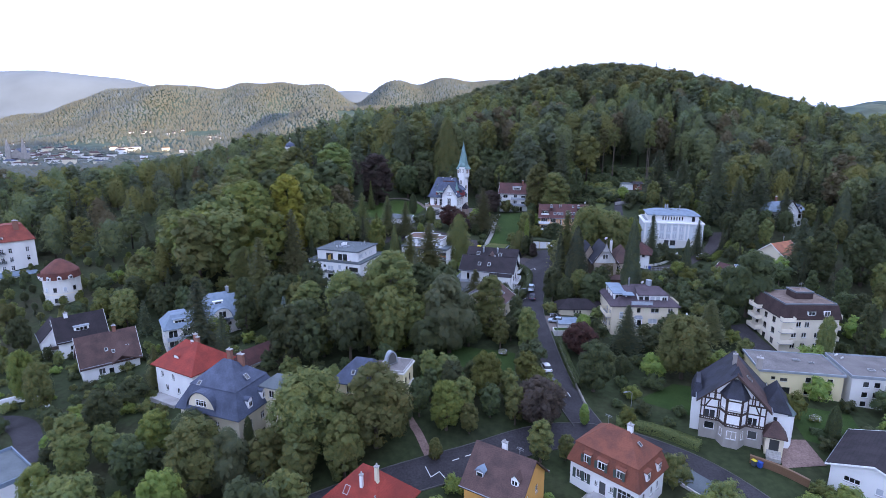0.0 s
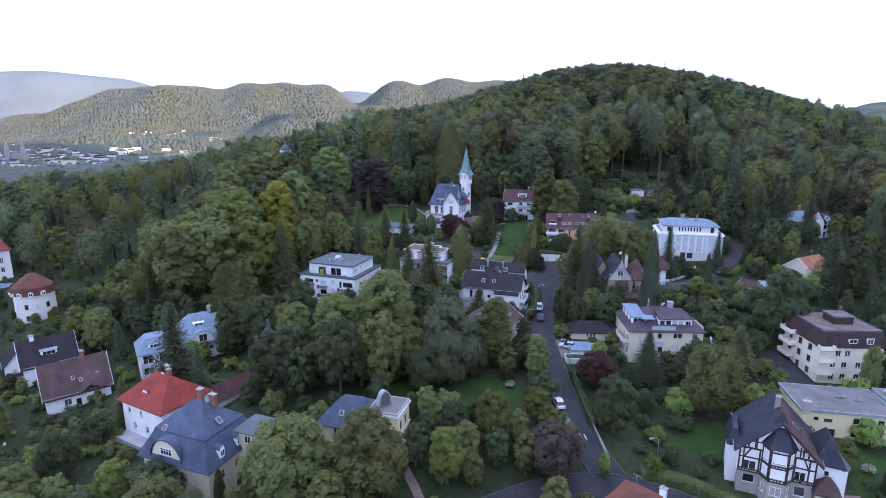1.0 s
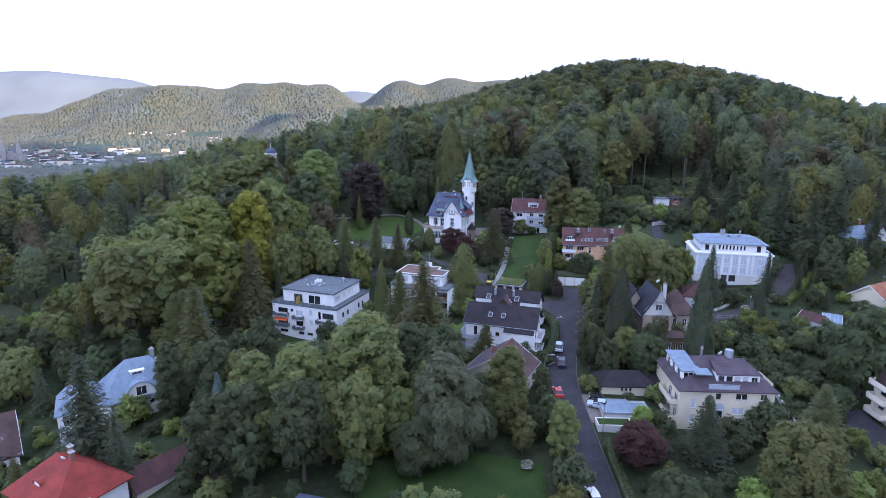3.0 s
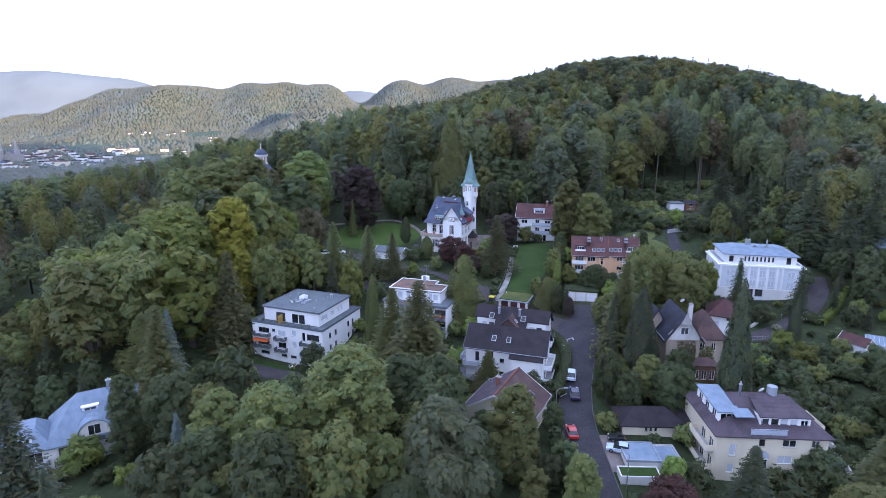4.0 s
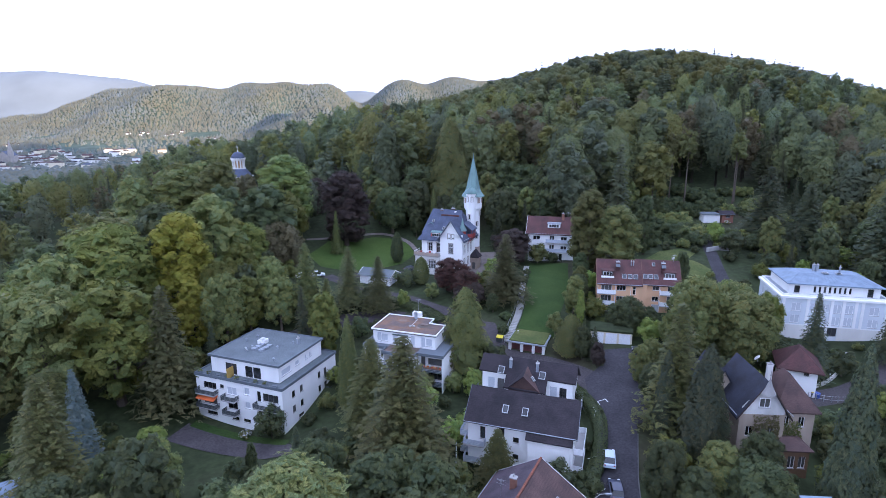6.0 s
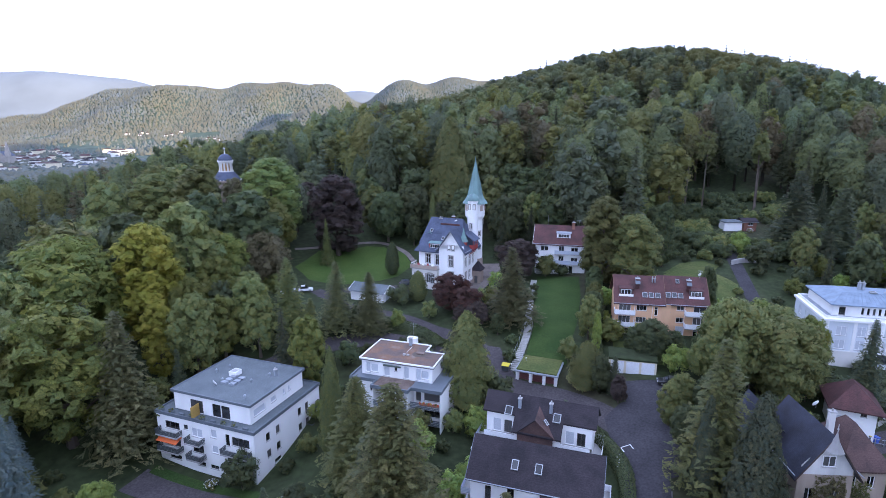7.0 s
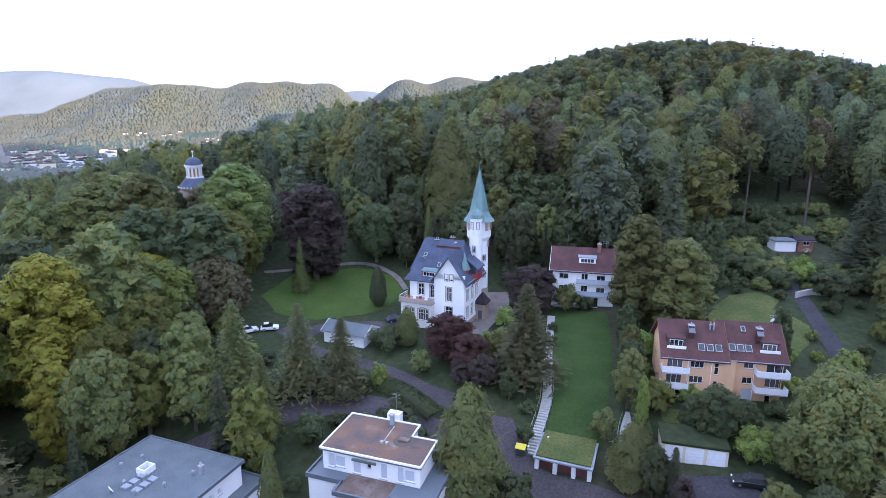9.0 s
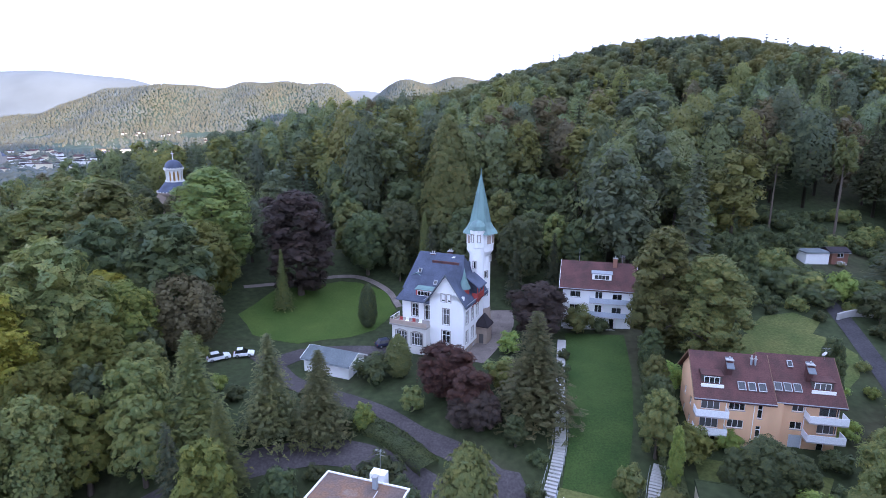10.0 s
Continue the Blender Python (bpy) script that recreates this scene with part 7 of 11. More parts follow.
    for k in range(5):
        beam((4.3 + k * 0.45, yb, 4.0), (4.3 + k * 0.45, yb, 4.4), 0.14)
        beam((4.3 + k * 0.45, yb, 6.4), (4.3 + k * 0.45, yb, 6.75), 0.14)
    for a, b in ((ring[0], ring[1]), (ring[2], ring[3])):
        d = Vector((b[0] - a[0], b[1] - a[1], 0))
        n = Vector((d.y, -d.x, 0)).normalized()
        for z, w in ((4.15, 0.5), (6.55, 0.45), (9.2, 0.5)):
            beam((*(Vector((*a, 0)) + n * 0.01).xy, z), (*(Vector((*b, 0)) + n * 0.01).xy, z), w, n)
        for f in (0.08, 0.92):
            p = Vector((*a, 0)) + d * f + n * 0.012
            beam((p.x, p.y, 3.9), (p.x, p.y, 9.5), 0.2, n)
    for u in (1.1, 2.2, 8.0, 9.1):
        beam((u, y, 8.1), (u, y, 9.0 + 0.9 * (1 if 2 < u < 8.5 else 0)), 0.2)
    for u0, u1, z in ((0.1, 2.9, 8.1), (7.5, 10.2, 8.1), (1.2, 3.0, 9.3), (7.4, 9.2, 9.3)):
        beam((u0, y - 0.002, z), (u1, y - 0.002, z), 0.2)
    # roofs
    h.gable(-0.15, -0.15, 10.5, 10.8, 8.0, 13.2, M_NAVYROOF, "v", 0.75, verge=M_TIMBER)
    g = Geo()
    c = [(3.0, -0.2), (3.9, -2.0), (6.5, -2.0), (7.4, -0.2), (6.6, 2.2), (3.8, 2.2)]
    g.loft([[(p[0] + (p[0] - 5.2) * 0.12, p[1] * 1.08, 9.5) for p in c], [(5.2 + (p[0] - 5.2) * 0.05, 1.2 + p[1] * 0.03, 14.4) for p in c]])
    h.part("bay_roof", g, M_NAVYROOF, "pointed slate roof over the bay", merge=False)
    g = Geo()
    g.slab([(5.25, -0.85, 13.5), (11.1, -0.85, 7.72), (11.1, 4.6, 7.72), (5.25, 9.6, 13.5)], 0.16)
    h.part("brown_slope", g, M_BROWNROOF, "brown tiled roof slope", merge=False)
    h.skylight(7.4, 3.4, 11.5, 0.8, 1.3, 45, 90)
    # left lean-to with roof terrace, right white wing with porch
    h.block(-1.5, 2.0, 1.5, 6.0, -2.0, 7.0, M_WHITE, name="side_wing")
    h.hip(-1.5, 2.0, 1.5, 6.0, 7.0, 9.4, M_NAVYROOF, 0.35, top=(0.7, 1.0), name="side_roof")
    h.block(10.36, 1.4, 3.4, 7.0, -2.0, 7.2, M_WHITE, {"f": [(1.6, 7.2, 0.6, 0.8, "dark", 1, 1)]}, name="stair_wing")
    h.hip(10.36, 1.4, 3.4, 7.0, 7.2, 10.8, M_NAVYROOF, 0.5, 1.9, "v", name="wing_roof")
    g = Geo()
    rr = [(13.4 + 1.7 * math.cos(a), 3.4 + 1.7 * math.sin(a)) for a in np.linspace(0, 2 * math.pi, 9)[:-1]]
    g.loft([[(*p, -2) for p in rr], [(*p, 6.4) for p in rr]])
    h.part("round_bay", g, M_WHITE)
    g = Geo()
    g.loft([[(13.4 + (p[0] - 13.4) * 1.15, 3.4 + (p[1] - 3.4) * 1.15, 6.4) for p in rr], [(13.3 + (p[0] - 13.4) * 0.06, 3.6 + (p[1] - 3.4) * 0.06, 8.6) for p in rr]])
    h.part("round_bay_roof", g, M_DARKCOPPER, "dark green-grey metal cone")
    h.block(10.6, -0.9, 2.8, 2.3, -2.0, 3.4, M_CREAM, {"f": [(1.4, 2.2, 1.5, 2.6, "dark", 1, 1)]}, name="porch")
    h.hip(10.6, -0.9, 2.8, 2.3, 3.4, 5.8, M_BROWNROOF, 0.5, 1.1, name="porch_roof")
    g = Geo()
    for k in range(5):
        g.box(10.9, -1.2 - k * 0.32, -1.0, 13.1, -0.9 - k * 0.32, 0.75 - k * 0.17)
    h.part("steps", g, M_STEP)
    h.chimney(4.9, 5.4, 12.6, 15.0, 0.7, 0.6, M_GREYSTONE)
    h.chimney(9.0, 6.4, 12.5, 14.6, 1.0, 0.6, M_GREYSTONE)


def mansard_tile_house():
    h = House("house", "white house with an old red tiled mansard roof and green shutters", 20.8, 79.6, 12.2, -46.0)
    f = [(1.6, 1.7, 1.1, 1.5), (2.9, 1.7, 0.7, 1.5), (9.4, 1.4, 2.2, 2.0, "white", 3, 2), (5.8, 0.9, 1.1, 2.2, "dark", 1, 1), (7.3, 2.0, 0.6, 0.9), (4.7, 2.0, 0.5, 0.8)]
    h.block(0, 0, 11.6, 8.6, -2.0, 4.6, M_WHITE, {"f": [(a[0], a[1] + 2, *a[2:]) for a in f], "r": [(x, z + 2, *q) for x, z, *q in grid((2.0, 4.6, 6.6), (1.6,), 0.9, 1.5)]})
    h.mansard(0, 0, 11.6, 8.6, 4.6, 7.6, 10.8, M_OLDRED, 0.5, 0.5, 3.6)
    for u, w in ((3.0, 1.1), (5.6, 1.5), (8.7, 1.3)):
        h.dormer(u, -0.25, 5.1, w, 1.75, 1.4, M_FRAME, M_OLDRED, 0, "shed", 2, 0.2)
    for v in (2.4, 6.0):
        h.dormer(11.85, v, 5.1, 1.2, 1.7, 1.4, M_FRAME, M_OLDRED, 90, "shed", 2, 0.2)
    for u in (2.35, 3.65, 4.75, 6.5, 7.95, 9.4):
        g = Geo()
        g.box(u - 0.22, -0.62, 5.35, u + 0.22, -0.55, 6.7)
        h.part("shutter", g, M_GREENSHUT)
    for u in (0.75, 2.35, 3.4, 8.0, 10.8):
        g = Geo()
        g.box(u - 0.25, -0.08, 1.6, u + 0.25, -0.004, 3.3)
        h.part("shutter", g, M_GREENSHUT)
    h.chimney(7.4, 4.6, 9.6, 11.8, 0.8, 0.6, M_WHITE)
    h.antenna(3.8, 4.3, 10.6, 1.6)
    h.skylight(9.4, 4.0, 9.6, 0.5, 0.8, 38, 90)
    g = Geo()
    g.box(4.4, -2.2, -1.0, 7.4, -0.004, 0.8)
    h.part("entrance_terrace", g, M_CONCRETE)
    g = Geo()
    for k in range(6):
        g.box(3.1 + k * 0.22, -1.8, -1.0, 3.35 + k * 0.22, -0.2, -0.3 + k * 0.18)
    h.part("steps", g, M_STEP)
    g = Geo()
    for u in np.linspace(4.4, 11.2, 12):
        g.rod((u, -2.15, 0.8), (u, -2.15, 1.7), 0.025, 4)
    g.rod((4.4, -2.15, 1.7), (11.2, -2.15, 1.7), 0.04, 4)
    h.part("railing", g, M_METAL, merge=False)
    h.block(7.5, -2.2, 4.0, 2.2, -1.8, 0.8, M_WHITE, name="terrace_wall")


def slate_mansard_villa():
    h = House("villa", "cream villa with a blue slate mansard and a round gable", -48.9, 93.4, 10.3, -21.0, "villa")
    h.block(0, 0, 13.4, 11.6, -2.0, 8.2, M_CREAM, {"f": [(x, z + 2, *q) for x, z, *q in grid((2.5, 6.6, 8.2), (5.0,), 1.4, 1.6, "white", 3, 2) + grid((2.5, 6.6), (1.4,), 1.3, 1.6)], "r": [(x, z + 2, *q) for x, z, *q in grid((3.0, 6.4), (5.0,), 1.1, 1.5, "white", 2, 2) + grid((3.0, 6.4), (1.4,), 1.1, 1.6, "dark")]})
    h.mansard(0, 0, 13.4, 11.6, 8.2, 12.2, 16.2, M_SLATE, 1.5, 0.7, 4.2)
    # big round gable on the front
    g = Geo()
    arc = [(5.4 + 3.1 * math.cos(a), 8.3 + 3.6 * math.sin(a)) for a in np.linspace(0, math.pi, 15)]
    g.loft([[(x, -0.25, z) for x, z in arc], [(x, 4.5, z) for x, z in arc]])
    h.part("round_gable", g, M_CREAM, "cream round gable", merge=False)
    g = Geo()
    arc = [(5.4 + 3.35 * math.cos(a), 8.3 + 3.85 * math.sin(a)) for a in np.linspace(0, math.pi, 15)]
    for p, q in zip(arc, arc[1:]):
        g.slab([(p[0], -0.55, p[1]), (p[0], 5.5, p[1]), (q[0], 5.5, q[1]), (q[0], -0.55, q[1])], 0.2)
    h.part("round_gable_roof", g, M_SLATE)
    h.window(pose(5.4, -0.4, 9.3), 2.4, 1.2, "white", 4, 2)
    for v in (3.0, 6.8):
        h.dormer(13.7, v, 9.0, 1.1, 1.5, 1.8, M_FRAME, M_SLATE, 90, "arch", 2, 0.5)
    h.skylight(9.6, 2.6, 13.2, 0.9, 1.2, 40)
    h.skylight(3.4, 1.8, 12.6, 0.8, 1.0, 40)
    h.skylight(11.2, 5.4, 13.6, 0.9, 1.2, 45, 90)
    h.chimney(7.0, 6.2, 15.0, 18.0, 0.9, 0.7)
    h.chimney(8.8, 7.0, 14.5, 17.0, 1.2, 0.6)
    h.block(13.0, 7.0, 4.4, 5.0, -2.0, 11.4, M_CREAM, {"f": [(2.2, 11.2, 1.2, 1.4)]}, name="stair_wing")
    h.hip(13.0, 7.0, 4.4, 5.0, 11.4, 12.6, M_FELT, 0.4, top=(1.8, 2.0), name="wing_roof")


def red_hip_house():
    h = House("house", "white two-storey house with a bright red hipped roof", -62.6, 111.2, 12.0, -28.5)
    h.block(0, 0, 12.0, 10.2, -2.0, 6.8, M_WHITE, {"f": [(x, z + 2, *q) for x, z, *q in grid((2.0, 5.6), (4.2,), 0.9, 1.3) + grid((3.2, 7.0, 9.6), (1.2,), 1.0, 1.4)], "r": [(x, z + 2, *q) for x, z, *q in grid((2.4, 6), (1.2, 4.2), 1.0, 1.4)], "l": [(x, z + 2, *q) for x, z, *q in grid((2.4, 6), (1.2, 4.2), 1.0, 1.4, "blind", 1, 1)]})
    h.hip(0, 0, 12.0, 10.2, 6.8, 11.4, M_REDROOF, 0.7, 4.0)
    h.dormer(5.2, 1.6, 8.2, 1.8, 0.5, 2.4, M_FRAME, M_REDROOF, 0, "arch", 2, 0.5)
    h.skylight(9.4, 2.2, 8.9, 0.9, 1.1, 40)
    h.skylight(2.6, 1.9, 8.55, 0.8, 1.0, 42)
    h.dormer(9.9, 3.6, 8.0, 1.4, 0.8, 2.0, M_FRAME, M_REDROOF, 90, "gable", 1, 0.4)
    h.chimney(6.2, 6.0, 10.4, 12.6, 0.8, 0.6)
    h.chimney(7.6, 5.4, 10.4, 12.4, 0.7, 0.6)
    h.dish(6.6, 4.6, 11.0, 0.4)
    g = Geo()
    g.box(0.4, -2.6, -1.0, 8.5, -0.01, 0.15)
    h.part("terrace", g, M_CONCRETE)
    k = House("house", "long low annex with a dull red tiled roof", -46.6, 115.6, 11.6, 55.0, "annex")
    k.block(0, 0, 12.5, 6.0, -2, 3.6, M_CREAM, gable="u", peak=6.0)
    k.gable(0, 0, 12.5, 6.0, 3.6, 6.0, M_WINEROOF, "u", 0.4)


def brown_house():
    h = House("house", "white cottage with a steep brown tiled roof", -87.0, 123.0, 8.3, 40.0)
    h.block(0, 0, 12.4, 8.6, -2, 4.0, M_WHITE, {"f": [(x, z + 2, *q) for x, z, *q in [(4.0, 1.0, 1.4, 1.5, "white", 2, 1), (6.0, 0.1, 1.0, 2.0, "dark", 1, 1), (9.8, 1.2, 1.3, 1.2, "white", 2, 1)]], "l": [(x, z + 2, *q) for x, z, *q in grid((2.4, 5.6), (1.0,), 1.5, 1.3, "blind", 1, 1)]}, gable="u", peak=10.0)
    h.gable(0, 0, 12.4, 8.6, 4.0, 10.0, M_BROWNROOF, "u", 0.6, verge=M_FRAME)
    g = Geo()
    g.slab([(6.0, -1.4, 3.4), (8.4, -1.4, 5.2), (8.4, 3.6, 8.6)], 0.18)
    g.slab([(8.4, -1.4, 5.2), (12.6, -1.0, 3.3), (12.2, 2.6, 7.2), (8.4, 3.6, 8.6)], 0.18)
    h.part("cross_roof", g, M_BROWNROOF, merge=False)
    h.chimney(8.2, 4.4, 8.8, 11.4, 0.8, 0.7)
    for u, v, z in ((5.6, 1.5, 6.6), (10.2, 1.2, 6.4), (7.0, 0.9, 6.0)):
        h.skylight(u, v, z, 0.7, 0.9, 52)


def dark_roof_house():
    h = House("house", "white house with a steep dark roof and a grey dormer", -100.6, 135.0, 9.0, 42.0)
    h.block(0, 0, 11.0, 8.4, -2, 4.9, M_WHITE, {"l": [(x, z + 2, *q) for x, z, *q in grid((2.2, 5.8), (0.6, 3.0), 1.7, 1.4, "dark")], "f": [(x, z + 2, *q) for x, z, *q in grid((3.0, 8.0), (1.8,), 1.2, 1.3)]}, gable="u", peak=10.0)
    h.gable(0, 0, 11.0, 8.4, 4.9, 10.0, M_DARKROOF, "u", 0.6, verge=M_FRAME)
    h.dormer(5.6, 1.2, 6.2, 3.4, 1.3, 2.4, M_WHITE, M_ZINC, 0, "shed", 3, 0.3)
    h.chimney(2.8, 4.2, 9.0, 11.0, 0.9, 0.8, M_WHITE)
    h.block(-3.2, 4.2, 7.0, 8.0, -2, 4.6, M_WHITE, {"l": [(4.0, 2.6, 1.4, 1.3, "dark", 2, 1)]}, name="side_wing", gable="v", peak=8.4)
    h.gable(-3.2, 4.2, 7.0, 8.0, 4.6, 8.4, M_DARKROOF, "v", 0.5, name="wing_roof")
    h.balcony(pose(-0.004, 4.0, 2.4, 0, 0, 270), 5.0, 1.5, M_TIMBER, True)


def blue_roof_flats():
    h = House("apartment_house", "cream apartment villa with a curved blue-grey metal roof", -65.6, 138.4, 11.5, 33.0, "flats")
    h.block(0, 0, 13.6, 11.5, -2, 6.0, M_OFFWHITE, {"f": [(x, z + 2, *q) for x, z, *q in [(5.2, 1.4, 0.9, 1.3, "white", 2, 1), (8.2, 1.4, 0.9, 1.3, "blind", 1, 1), (5.0, 4.2, 0.9, 0.9, "white", 2, 1), (8.4, 4.2, 0.9, 0.9, "dark", 1, 1), (11.6, 0.6, 1.9, 2.0, "dark", 2, 1), (11.6, 3.4, 1.9, 2.0, "dark", 2, 1), (2.0, 0.6, 1.8, 2.0, "dark", 2, 1), (2.0, 3.4, 1.6, 2.0, "dark", 1, 1)]], "r": [(x, z + 2, *q) for x, z, *q in grid((3, 7), (1.2, 4.0), 1.2, 1.5)]})
    h.hip(0, 0, 13.6, 11.5, 6.0, 12.2, M_BLUEMETAL, 0.6, 4.6)
    g = Geo()
    arc = [(6.7 + 2.5 * math.cos(a), 6.2 + 2.9 * math.sin(a)) for a in np.linspace(0, math.pi, 13)]
    g.loft([[(x, -0.3, z) for x, z in arc], [(x, 3.5, z) for x, z in arc]])
    h.part("round_gable", g, M_OFFWHITE, merge=False)
    g = Geo()
    arc = [(6.7 + 2.75 * math.cos(a), 6.2 + 3.15 * math.sin(a)) for a in np.linspace(0, math.pi, 13)]
    for p, q in zip(arc, arc[1:]):
        g.slab([(p[0], -0.6, p[1]), (p[0], 4.5, p[1]), (q[0], 4.5, q[1]), (q[0], -0.6, q[1])], 0.15)
    h.part("round_gable_roof", g, M_BLUEMETAL)
    h.window(pose(6.7, -0.45, 6.5), 1.9, 1.9, "white", 2, 1)
    h.balcony(pose(6.7, -0.31, 5.6), 3.0, 1.1, M_RAILING, False)
    for u in (2.0, 11.6):
        h.balcony(pose(u, -0.004, 2.8), 3.0, 1.3, M_RAILING, False)
    g = Geo()
    arc = [(9.2 + 2.2 * math.cos(a), 8.9 + 2.4 * math.sin(a)) for a in np.linspace(0, math.pi, 11)]
    g.loft([[(14.3, 1.2 + x, z) for x, z in [(p[0] - 4.6, p[1]) for p in arc]], [(8.0, 1.2 + x, z) for x, z in [(p[0] - 4.6, p[1]) for p in arc]]])
    h.part("barrel_dormer", g, M_BLUEMETAL, "curved metal barrel dormer", merge=False)
    h.dormer(6.4, 3.2, 9.4, 2.4, 0.9, 1.6, M_FRAME, M_FRAME, 0, "shed", 2, 0.1)
    h.block(-7.6, 0.8, 7.6, 9.0, -2, 5.6, M_OFFWHITE, {"f": [(x, z + 2, *q) for x, z, *q in grid((1.9, 5.4), (0.4, 3.1), 2.2, 2.0, "white", 2, 1)], "l": [(x, z + 2, *q) for x, z, *q in grid((2.4, 6.4), (0.6, 3.3), 1.6, 1.8, "white", 2, 1)]}, name="west_wing")
    h.hip(-7.6, 0.8, 7.8, 9.0, 5.6, 8.6, M_BLUEMETAL, 0.4, top=(2.4, 2.8), name="wing_roof")
    h.dormer(-3.8, 1.6, 6.2, 3.0, 1.5, 2.0, M_FRAME, M_BLUEMETAL, 0, "shed", 3, 0.2)
    for z in (0.1, 2.8):
        for u in (-5.7, -2.2):
            h.balcony(pose(u, 0.796, z), 3.2, 1.5, M_BLUEPANEL, True, label="blue-grey balcony")
    h.skylight(2.6, 1.8, 7.8, 1.0, 1.3, 40)
    h.chimney(9.6, 6.4, 11.6, 13.2, 0.8, 0.6, M_ZINC)


def garden_pavilion_house():
    h = House("villa", "pale yellow villa with blue slate roof and round dormer", -20.6, 99.6, 16.4, -16.0, "villa")
    h.block(8.6, -0.6, 5.2, 5.6, -2, 8.0, M_YELLOW, {"f": [(x, z + 2, *q) for x, z, *q in grid((3.4,), (1.6, 4.6), 0.8, 1.6, "white", 2, 2)], "r": [(x, z + 2, *q) for x, z, *q in grid((1.6, 3.8), (1.6, 4.6), 0.8, 1.6, "dark", 1, 1)]}, name="corner_pavilion")
    g = Geo()
    g.box(8.3, -0.9, 7.5, 14.1, 5.3, 7.8)
    g.box(8.4, -0.8, 4.0, 14.0, 5.2, 4.15)
    h.part("cornice", g, M_OFFWHITE)
    h.flat(8.6, -0.6, 5.2, 5.6, 7.9, M_GRAVELROOF, M_CONCRETE, 0.1, 0.06)
    h.block(-1.4, 0.4, 10.0, 9.0, -2, 3.6, M_YELLOW, {"f": [(x, z + 2, *q) for x, z, *q in grid((3.4, 6.4), (1.4,), 1.0, 1.7)]})
    h.hip(-1.4, 0.4, 10.0, 9.0, 3.6, 7.3, M_SLATE, 0.5, 3.2)
    g = Geo()
    g.loft([[(5.6, 1.0, 5.2), (8.5, 1.0, 5.2), (8.5, 6.0, 5.2), (5.6, 6.0, 5.2)], [(6.8, 2.4, 7.2), (8.5, 2.4, 7.2), (8.5, 4.8, 7.2), (6.8, 4.8, 7.2)]])
    h.part("link_roof", g, M_PURPLEROOF, "low grey roof between the wings", merge=False)
    g = Geo()
    arc = [(1.35 * math.cos(a), 2.6 * math.sin(a)) for a in np.linspace(0, math.pi, 13)]
    g.loft([[(x, 0, z) for x, z in arc], [(x, 0.9, z) for x, z in arc]])
    d = h.part("round_dormer", g, M_ZINC, "half-round zinc dormer", at=pose(10.9, 1.5, 8.3, 0, 0, 60), merge=False)
    g = Geo()
    arc = [(1.05 * math.cos(a), 2.2 * math.sin(a)) for a in np.linspace(0, math.pi, 13)]
    g.face(*[(x, -0.02, z + 0.12) for x, z in arc])
    part("pane", g, M_GLASS, d, merge=False)
    h.skylight(2.4, 2.0, 5.2, 0.8, 1.0, 40)


